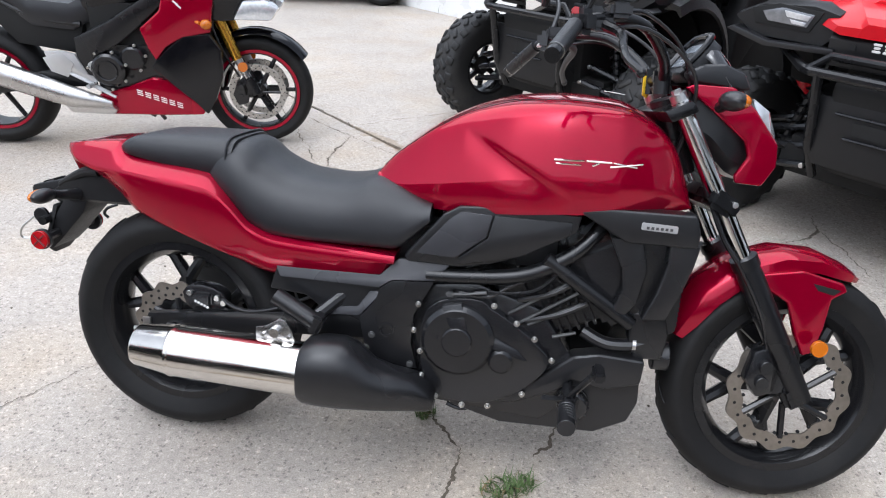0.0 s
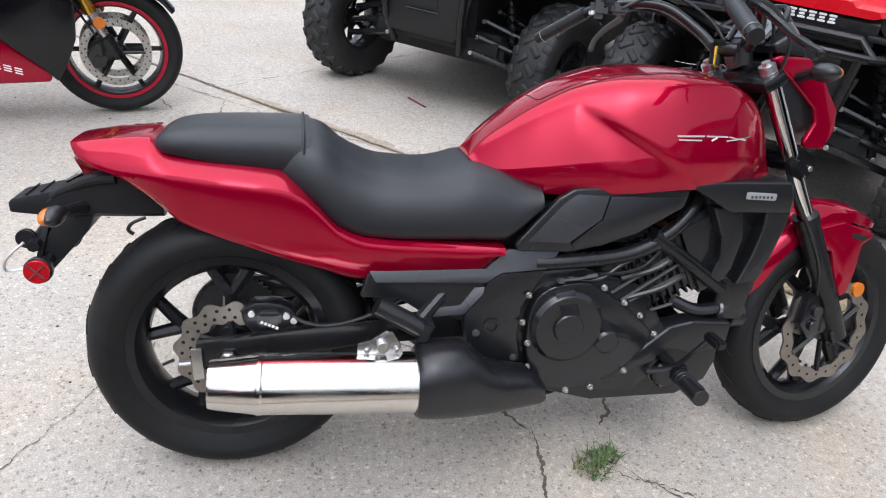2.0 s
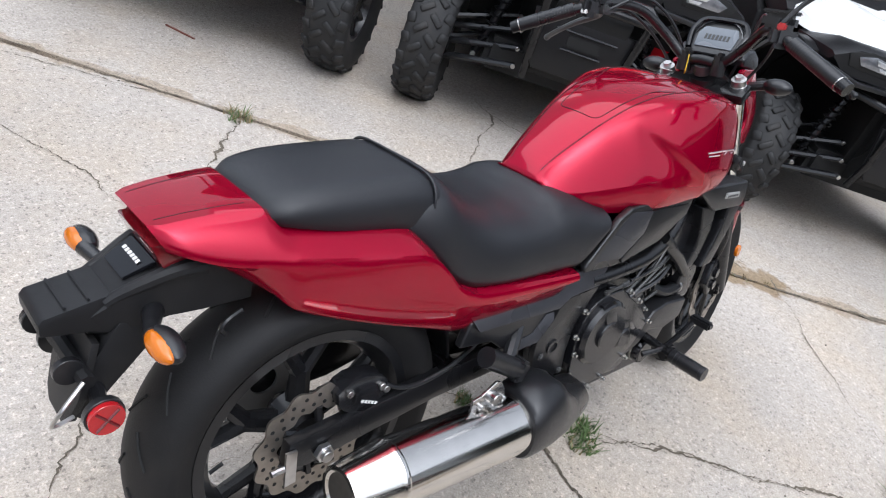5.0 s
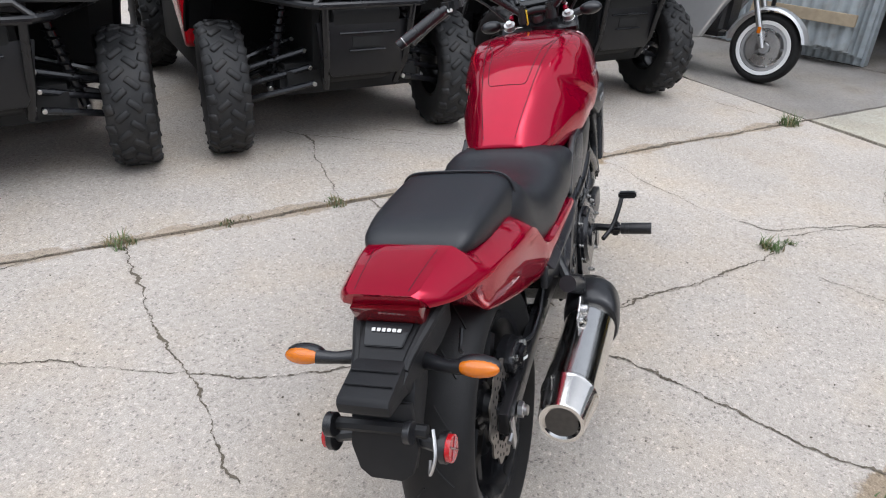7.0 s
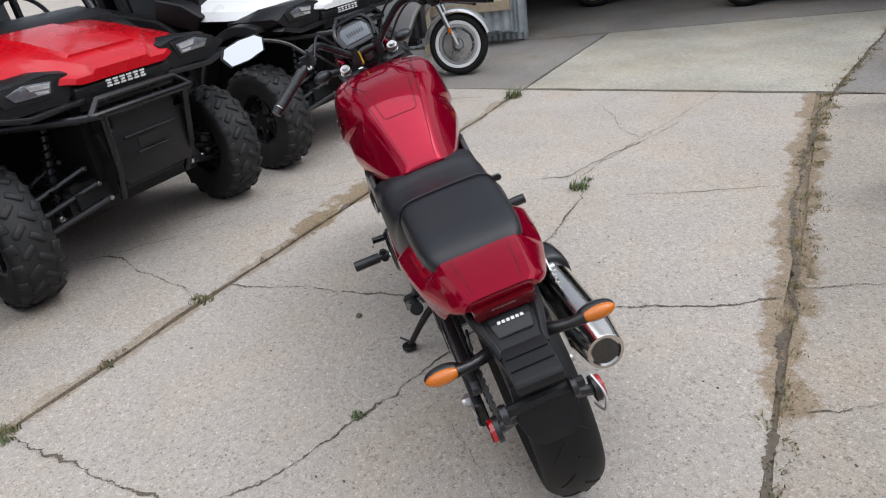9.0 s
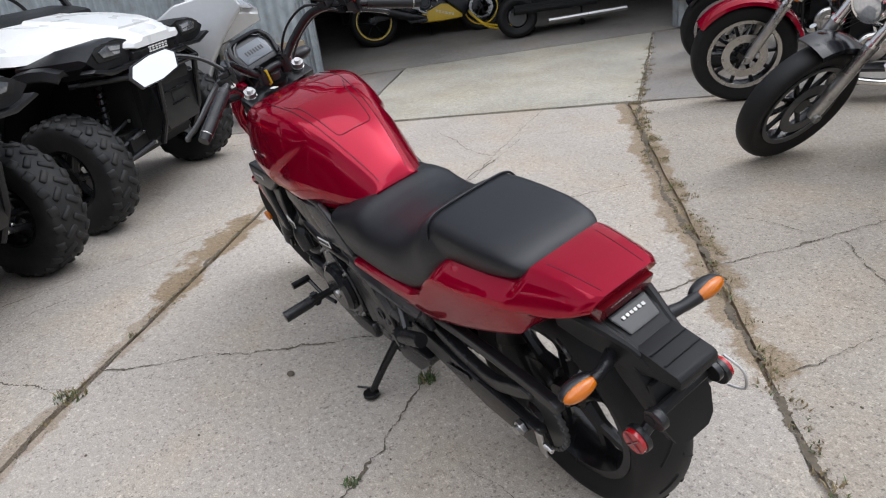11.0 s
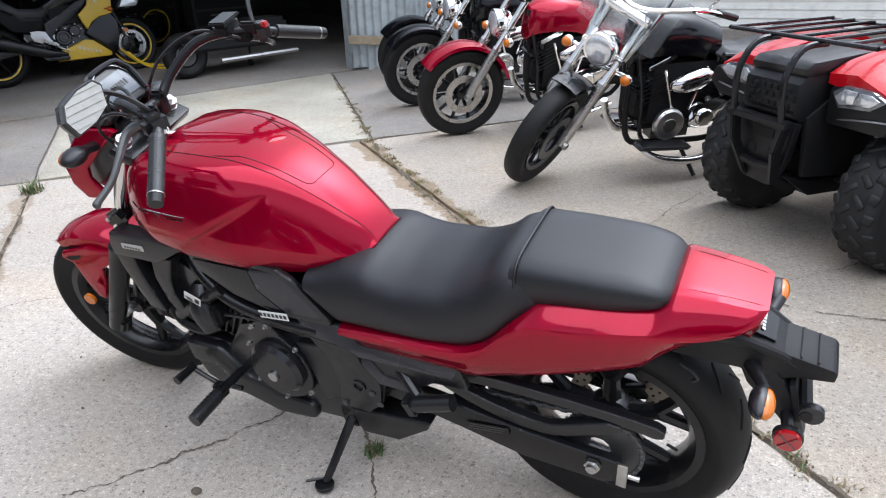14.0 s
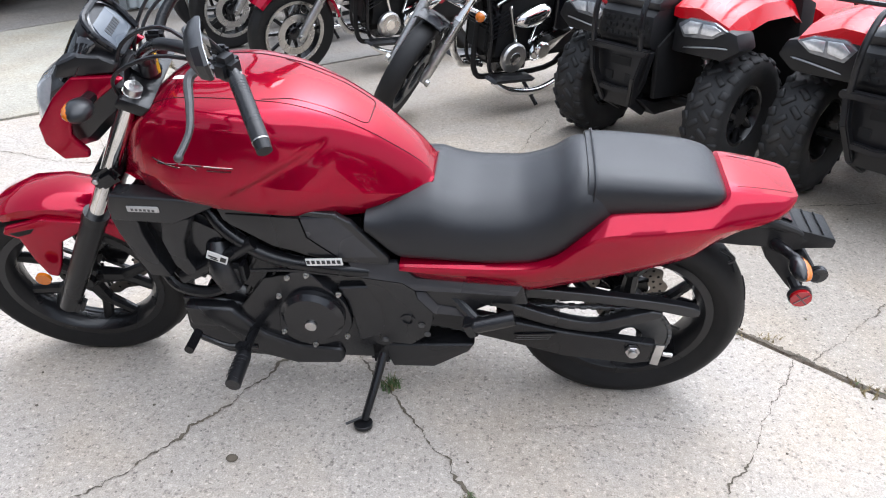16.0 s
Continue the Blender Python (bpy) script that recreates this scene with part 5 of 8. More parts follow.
bpart("drain_hose", tube([(0.02, 0.10, 0.19), (-0.05, 0.12, 0.185), (-0.10, 0.11, 0.20)], 0.007, 8), RUST, BIKE, "rusty copper coloured hose")
bpart("belly_bracket", tube([(0.05, -0.08, 0.17), (0.0, -0.09, 0.155), (-0.04, -0.09, 0.165)], 0.006, 8), FRAME)

# pegs, pedals, stand
for s in (1, -1):
    q = 0.0 if s > 0 else 0.028
    peg = bpart("foot_peg", tube([(0.226 + q, s * 0.255, 0.298 - q * 0.5), (0.222 + q, s * 0.345, 0.300 - q * 0.5)], 0.0195, 14, smooth=False), PLAST, BIKE, "ribbed black rubber foot peg")
    for k in range(6):
        bpart("peg_rib", lathe([(0.0195, -0.002), (0.0215, 0), (0.0195, 0.002)], (0.226 + q, s * (0.27 + 0.012 * k), 0.298 - q * 0.5), "y", 14), PLAST, peg)
    bpart("peg_end", disc((0.222 + q, s * 0.349, 0.30 - q * 0.5), 0.020, 0.006, "y", 14), PLAST, peg)
    bpart("peg_bracket", joined(tube([(0.23 + q, s * 0.14, 0.29), (0.228 + q, s * 0.255, 0.298 - q * 0.5)], 0.013, 10, smooth=False), box((0.235 + q, s * 0.235, 0.295 - q * 0.5), (0.035, 0.03, 0.045), 0.006)), FRAME, peg)
bpart("brake_pedal", joined(tube([(0.20, -0.20, 0.27), (0.25, -0.225, 0.29), (0.285, -0.245, 0.34), (0.31, -0.255, 0.378)], 0.008, 8), box((0.312, -0.274, 0.385), (0.026, 0.06, 0.022), 0.005)), FRAME, BIKE, "black brake pedal")
bpart("gear_lever", joined(tube([(0.22, 0.18, 0.25), (0.30, 0.19, 0.255), (0.365, 0.20, 0.30)], 0.007, 8), tube([(0.368, 0.195, 0.305), (0.368, 0.262, 0.308)], 0.013, 10, smooth=False)), FRAME, BIKE, "black gear lever with rubber toe piece")
bpart("side_stand", joined(box((-0.11, 0.12, 0.22), (0.06, 0.05, 0.09), 0.01), tube([(-0.115, 0.135, 0.215), (-0.098, 0.20, 0.15), (-0.075, 0.262, 0.075)], [0.014, 0.012, 0.011], 10), moved(disc((0, 0, 0), 0.026, 0.006, "z", 18), Matrix.Translation((-0.072, 0.27, 0.066)) @ rot("X", 11.5)), tube([(-0.075, 0.255, 0.08), (-0.03, 0.29, 0.088)], 0.004, 6, smooth=False)), FRAME, BIKE, "black steel side stand, lowered to the ground")

# front end
def sp(name, bm, material, label="", parent=None, angle=32):
    return bpart(name, bm, material, parent, label, True, angle)


def fpt(t, w=0.0, fwd=0.0):
    """A point on the fork line: t = 0 at the caps, 1 at the axle."""
    return Vector((0.415 + (0.80 - 0.415) * t + fwd, w, 0.965 + (0.285 - 0.965) * t))


for s in (1, -1):
    w = s * 0.098
    leg = sp("fork_leg", joined(tube([fpt(0.52, w), fpt(0.56, w), fpt(0.9, w), fpt(1.0, w, 0.0)], [0.0255, 0.030, 0.028, 0.026], 18, smooth=False), tube([fpt(0.50, w), fpt(0.535, w)], 0.032, 18, smooth=False), box(fpt(0.985, w, -0.012), (0.06, 0.036, 0.06), 0.01, rot("Y", -29))), FRAME, "black lower fork leg")
    sp("stanchion", tube([fpt(0.0, w), fpt(0.53, w)], 0.0205, 20, smooth=False), CHROME, "chrome fork tube")
    sp("fork_cap", joined(tube([fpt(-0.022, w), fpt(0.0, w)], 0.019, 18, smooth=False), tube([fpt(-0.034, w), fpt(-0.02, w)], 0.011, 6, smooth=False)), STEEL, "silver fork cap")
    sp("fork_clamp_bolt", disc(fpt(0.32, w * 1.28, 0.02), 0.007, 0.008, "y", 8), STEEL)
    sp("fork_reflector", joined(disc((0.806, s * 0.128, 0.425), 0.0195, 0.005, "y", 24)), AMBER, "round amber fork reflector")
sp("triple_clamp", joined(prism([(0.375, 0.94), (0.435, 0.97), (0.455, 0.945), (0.395, 0.915)], -0.128, 0.128, 0.01), moved(box((0, 0, 0), (0.075, 0.262, 0.045), 0.012), Matrix.Translation(fpt(0.32)) @ rot("Y", 29))), FRAME, "black fork yokes")
sp("axle", tube([(0.795, -0.115, 0.295), (0.795, 0.115, 0.295)], 0.013, 12, smooth=False), STEEL)
sp("front_caliper", joined(prism([(0.67, 0.40), (0.72, 0.42), (0.745, 0.36), (0.735, 0.30), (0.69, 0.285), (0.655, 0.33)], -0.105, -0.052, 0.008), disc((0.70, -0.108, 0.365), 0.016, 0.008, "y", 16), disc((0.695, -0.108, 0.325), 0.016, 0.008, "y", 16), tube([(0.70, -0.10, 0.41), (0.66, -0.12, 0.50), (0.60, -0.12, 0.60), (0.545, -0.11, 0.68), (0.47, -0.09, 0.85)], 0.006, 8), box((0.735, -0.09, 0.33), (0.04, 0.03, 0.07), 0.006)), ENG, "black front brake caliper with hose")

# front fender
fen = []
for a, wid, dep in ((158, 0.062, 0.03), (150, 0.072, 0.05), (135, 0.076, 0.062), (118, 0.078, 0.06), (100, 0.078, 0.05), (85, 0.077, 0.046), (72, 0.07, 0.036), (64, 0.05, 0.02), (60, 0.02, 0.008)):
    R = {158: 0.322, 150: 0.333, 135: 0.345, 118: 0.350, 100: 0.347, 85: 0.340, 72: 0.328, 64: 0.320, 60: 0.315}[a]
    row = [(R - dep, wid), (R - dep * 0.4, wid), (R - 0.008, wid * 0.8), (R, wid * 0.4), (R + 0.003, 0), (R, -wid * 0.4), (R - 0.008, -wid * 0.8), (R - dep * 0.4, -wid), (R - dep, -wid),
           (R - dep, -wid + 0.004), (R - dep * 0.4, -wid + 0.005), (R - 0.014, -wid * 0.75), (R - 0.006, 0), (R - 0.014, wid * 0.75), (R - dep * 0.4, wid - 0.005), (R - dep, wid - 0.004)]
    ca, sa = math.cos(radians(a)), math.sin(radians(a))
    fen.append([Vector((0.78 + r * ca, w, 0.30 + r * sa)) for r, w in row])
fender = sp("front_fender", loft(fen), RED, "candy red front fender", angle=45)
for s in (1, -1):
    sp("fender_stay", prism([(0.66, 0.585), (0.76, 0.60), (0.86, 0.575), (0.872, 0.555), (0.838, 0.535), (0.83, 0.46), (0.815, 0.40), (0.79, 0.392), (0.765, 0.44), (0.735, 0.52), (0.68, 0.55)], s * 0.074, s * 0.092, 0.007, 3), RED, "candy red fender side wing", fender)
    sp("fender_vent", prism([(0.785, 0.572), (0.855, 0.558), (0.838, 0.545), (0.80, 0.555)], s * 0.0905, s * 0.0925, 0.001), DARK, "", fender)

# headlamp cowl
cowl = sp("headlight_cowl", loft([ring(u, [(0, t), (w * 0.6, t - 0.006), (w, t - 0.03), (w, b + 0.03), (w * 0.7, b), (0, b)]) for u, t, b, w in
      ((0.44, 0.99, 0.90, 0.075), (0.50, 1.015, 0.86, 0.088), (0.55, 1.015, 0.815, 0.085), (0.60, 0.985, 0.795, 0.07), (0.635, 0.93, 0.80, 0.05), (0.65, 0.88, 0.83, 0.03))]), PLAST, "matt black headlamp housing", angle=40)
both("headlight_panel", prism([(0.425, 0.995), (0.445, 1.004), (0.535, 1.002), (0.59, 0.955), (0.648, 0.885), (0.652, 0.835), (0.625, 0.79), (0.565, 0.793), (0.56, 0.81), (0.585, 0.852), (0.575, 0.885), (0.49, 0.95)], 0.082, 0.098, 0.007, 3), RED, "candy red headlamp side panel", True)
sp("headlamp", loft([ring(u, [(0, t), (w * 0.7, t - 0.004), (w, (t + b) / 2), (w * 0.7, b + 0.004), (0, b)]) for u, t, b, w in ((0.60, 0.985, 0.80, 0.07), (0.64, 0.96, 0.80, 0.064), (0.665, 0.91, 0.815, 0.05), (0.672, 0.87, 0.83, 0.03))]), LAMP, "clear headlamp lens", cowl, 60)
vis = []
for u, v, w in ((0.585, 0.995, 0.088), (0.56, 1.03, 0.094), (0.535, 1.065, 0.094), (0.505, 1.098, 0.084), (0.485, 1.118, 0.066)):
    arc = [(u + 0.03 * math.cos(radians(a)) - 0.03, w * math.sin(radians(a)), v - 0.05 * (1 - math.cos(radians(a)))) for a in range(-80, 81, 16)]
    vis.append([Vector(p) for p in arc] + [Vector((p[0] - 0.004, p[1] * 0.95, p[2] - 0.003)) for p in reversed(arc)])
sp("visor", loft(vis), SMOKE, "smoked black fly screen", cowl, 60)
both("cowl_cap", prism([(0.425, 1.028), (0.46, 1.048), (0.51, 1.052), (0.556, 1.034), (0.575, 0.998), (0.55, 0.996), (0.44, 1.006)], 0.05, 0.092, 0.012, 3), PLAST, "", True)
face = Matrix.Translation((0.462, 0, 1.058)) @ rot("Y", 38)
rim = [(-0.062, -0.040), (-0.046, -0.050), (0.046, -0.050), (0.062, -0.040), (0.072, 0.010), (0.066, 0.036), (0.044, 0.056), (-0.044, 0.056), (-0.066, 0.036), (-0.072, 0.010)]
sp("instrument", moved(prism(rim, -0.012, 0.022, 0.008, 3, axis="x"), face), PLAST, "black digital instrument pod", cowl)
sp("bezel", moved(tube([(-0.016, y, z) for y, z in rim[3:]] + [(-0.016, *rim[0])], 0.0075, 8, 3), face), BLACKP, "raised black bezel hood", cowl)
sp("display", moved(prism([(-0.050, -0.030), (0.050, -0.030), (0.054, 0.012), (0.044, 0.034), (-0.044, 0.034), (-0.054, 0.012)], -0.0155, -0.012, 0.001, axis="x"), face), SCREEN, "grey liquid crystal display", cowl)
sp("display_segments", moved(joined(*[box((-0.0160, -0.030 + 0.010 * k, 0.002), (0.0008, 0.006, 0.016), 0) for k in range(7)]), face), INK, "dark display segments", cowl)
sp("ignition_switch", joined(tube([fpt(-0.02), fpt(-0.055)], 0.022, 16, smooth=False)), ALLOY)
sp("key_tag", moved(prism([(-0.012, 0.0), (0.012, 0.0), (0.014, -0.035), (0.004, -0.052), (-0.010, -0.045)], -0.0015, 0.0015, 0.0008), Matrix.Translation((0.375, 0.035, 1.02)) @ rot("Z", 25)), YELLOW, "yellow key tag hanging from the ignition")

# handlebar
bar = [(0.385, 0, 1.012), (0.385, 0.05, 1.012), (0.365, 0.10, 1.055), (0.30, 0.16, 1.11), (0.21, 0.21, 1.115), (0.145, 0.25, 1.094), (0.083, 0.39, 1.028)]
hb = sp("handlebar", tube([(x, -y, z) for x, y, z in reversed(bar[1:])] + bar, 0.0125, 14, 5), FRAME, "black pulled-back handlebar")
for s in (1, -1):
    sp("bar_riser", joined(tube([fpt(-0.02, s * 0.045, -0.02), (0.385, s * 0.045, 1.018)], 0.019, 12, smooth=False), box((0.385, s * 0.045, 1.016), (0.04, 0.026, 0.04), 0.008)), FRAME, "", hb)
    g0, g1 = Vector((0.137, s * 0.264, 1.089)), Vector((0.087, s * 0.382, 1.032))
    d = (g1 - g0).normalized()
    grip = sp("grip", tube([g0, g1], [0.0165, 0.0168], 18, smooth=False), PLAST, "black rubber grip", hb)
    ribs = [along(g0 + d * (0.012 + 0.007 * k), g1, [(0, 0.0165), (0.0015, 0.01705), (0.003, 0.0165)], 16) for k in range(14)]
    sp("grip_rib", joined(*ribs), PLAST, "", grip)
    sp("bar_end", tube([g1, g1 + d * 0.024], [0.0160, 0.0150], 16, smooth=False), FRAME, "black bar end weight", grip)
    sp("bar_end_ring", tube([g1 + d * 0.001, g1 + d * 0.004], [0.0172, 0.0172], 16, smooth=False), BOLT, grip)
    sw = Vector((0.158, s * 0.236, 1.100))
    swb = sp("switch_box", joined(moved(box((0, 0, 0), (0.045, 0.05, 0.05), 0.012), Matrix.Translation(sw) @ rot("Z", -s * 28)), moved(box((0, 0, 0), (0.05, 0.018, 0.03), 0.006), Matrix.Translation(sw + Vector((0.02, s * -0.02, 0.02))))), PLAST, "black switch gear", hb)
    if s < 0:
        sp("kill_switch", box(sw + Vector((-0.016, 0.004, 0.02)), (0.016, 0.018, 0.016), 0.003), REDLENS, "red kill switch", swb)
        sp("brake_reservoir", joined(box(sw + Vector((0.075, 0.035, 0.03)), (0.045, 0.07, 0.032), 0.008), box(sw + Vector((0.075, 0.035, 0.05)), (0.05, 0.075, 0.008), 0.003)), PLAST, "black brake fluid reservoir", hb)
    else:
        sp("turn_switch", box(sw + Vector((-0.018, 0, -0.012)), (0.014, 0.016, 0.01), 0.002), LABEL, "pale switch buttons", swb)
    sp("lever", joined(tube([(0.20, s * 0.225, 1.10), (0.232, s * 0.245, 1.083), (0.226, s * 0.30, 1.056), (0.224, s * 0.345, 1.030), (0.240, s * 0.388, 1.006)], [0.011, 0.010, 0.008, 0.007, 0.0075], 8), ellipsoid((0.241, s * 0.39, 1.004), (0.009, 0.009, 0.009), 10), box((0.20, s * 0.215, 1.10), (0.05, 0.035, 0.026), 0.006)), ALLOY if s > 0 else FRAME, "curved alloy lever", hb)
    mir = sp("mirror", joined(tube([(0.165, s * 0.22, 1.12), (0.185, s * 0.26, 1.18), (0.185, s * 0.33, 1.225), (0.16, s * 0.38, 1.228)], 0.0055, 8), moved(loft([[Vector((x, ww * k, vv * k)) for ww, vv in ((-0.074, 0.008), (-0.056, 0.026), (0.0, 0.034), (0.056, 0.031), (0.076, 0.008), (0.062, -0.026), (0.0, -0.033), (-0.058, -0.027))] for x, k in ((0.0, 1.0), (0.006, 1.03), (0.02, 0.9), (0.032, 0.5))]), Matrix.Translation((0.137, s * 0.39, 1.226)) @ rot("Z", s * 14.5) @ rot("Y", 6))), PLAST, "black mirror on a bent stem", hb)
    sp("mirror_glass", moved(loft([[Vector((x, ww * 0.93, vv * 0.93)) for ww, vv in ((-0.074, 0.008), (-0.056, 0.026), (0.0, 0.034), (0.056, 0.031), (0.076, 0.008), (0.062, -0.026), (0.0, -0.033), (-0.058, -0.027))] for x in (-0.0005, 0.001)]), Matrix.Translation((0.1365, s * 0.39, 1.226)) @ rot("Z", s * 14.5) @ rot("Y", 6)), MIRROR, "mirror glass", mir)
    fs = sp("front_turn_signal", joined(tube([(0.505, s * 0.085, 0.955), (0.505, s * 0.14, 0.968)], 0.013, 10, smooth=False), ellipsoid((0.503, s * 0.172, 0.971), (0.030, 0.038, 0.0215), 18)), PLAST, "black front turn signal with amber lens")
    sp("lens", ellipsoid((0.513, s * 0.174, 0.971), (0.0235, 0.033, 0.0180), 18), AMBER, "amber lens", fs)
    sp("cable", tube([(0.20, s * 0.20, 1.10), (0.29, s * 0.15, 1.14), (0.40, s * 0.10, 1.08), (0.45, s * 0.06, 0.97), (0.44, s * 0.04, 0.85)], 0.0042, 7), PLAST)
    sp("cable", tube([(0.19, s * 0.21, 1.09), (0.30, s * 0.19, 1.10), (0.42, s * 0.14, 1.03), (0.45, s * 0.08, 0.93), (0.42, s * 0.06, 0.80)], 0.0042, 7), PLAST)

# ---------------------------------------------------------------- off-road vehicles
def knobby(R, half, rim_r, seed=0, lugs=21):
    """A knobbly tyre standing about the y axis: carcass and lugs."""
    prof = [(rim_r, -half * 0.72), (rim_r + 0.02, -half * 0.86), (R * 0.78, -half), (R * 0.89, -half * 0.985), (R * 0.945, -half * 0.84), (R * 0.972, -half * 0.45), (R * 0.98, 0),
            (R * 0.972, half * 0.45), (R * 0.945, half * 0.84), (R * 0.89, half * 0.985), (R * 0.78, half), (rim_r + 0.02, half * 0.86), (rim_r, half * 0.72)]
    body, bits = lathe(prof, (0, 0, 0), "y", 44, True), []
    for k in range(lugs):
        a = 2 * math.pi * k / lugs
        for off, tw, ln, wd, sh in ((-0.28, 40, 0.46, 0.27, 0.0), (0.28, -40, 0.46, 0.27, 0.5), (-0.80, 16, 0.30, 0.40, 0.3), (0.80, -16, 0.30, 0.40, 0.8)):
            aa = a + sh * 2 * math.pi / lugs
            r = R * (0.974 if abs(off) < 0.5 else 0.934)
            m = rot("Y", -math.degrees(aa)) @ Matrix.Translation((r, off * half, 0)) @ rot("X", tw)
            if abs(off) > 0.5:
                m = m @ rot("Z", 32 * (1 if off > 0 else -1))
            bits.append(box((0, 0, 0), (R * 0.062, half * ln * 1.5, R * wd * 0.36), 0.006, m, 1))
    return body, joined(*bits)


def off_wheel(parent, c, R, half, rim_r, side, steer=0.0):
    m = Matrix.Translation(c) @ rot("Z", steer)
    rim = lathe([(rim_r + 0.006, -half * 0.74), (rim_r + 0.006, -half * 0.6), (rim_r - 0.02, -half * 0.4), (rim_r - 0.02, half * 0.4), (rim_r + 0.006, half * 0.6), (rim_r + 0.006, half * 0.74), (rim_r - 0.012, half * 0.74), (rim_r - 0.03, half * 0.3), (rim_r - 0.03, -half * 0.3), (rim_r - 0.012, -half * 0.74)], (0, 0, 0), "y", 32, True)
    bits = [rim, disc((0, side * half * 0.35, 0), 0.06, 0.02, "y", 20)]
    for k in range(7):
        a = 2 * math.pi * k / 7
        bits.append(tube([(0.05 * math.cos(a), side * half * 0.36, 0.05 * math.sin(a)), ((rim_r - 0.015) * math.cos(a + 0.15), side * half * 0.5, (rim_r - 0.015) * math.sin(a + 0.15))], [0.022, 0.016], 6, smooth=False))
    w = part("wheel", moved(joined(*bits[:2]), m), FRAME, parent)
    for b in bits[2:]:
        part("spoke", moved(b, m), FRAME, w)
    body, lugs = knobby(R, half, rim_r)
    part("tyre", moved(body, m), OLDRUB, w, "knobbly black off-road tyre", 40)
    tagged(part("tread", moved(lugs, m), OLDRUB, w, "", 60), kind="stuff")
    part("wheel_nut", moved(joined(*[disc((0.035 * math.cos(a), side * half * 0.47, 0.035 * math.sin(a)), 0.007, 0.006, "y", 6) for a in (0.4, 1.97, 3.54, 5.11)]), m), STEEL, w)
    return w


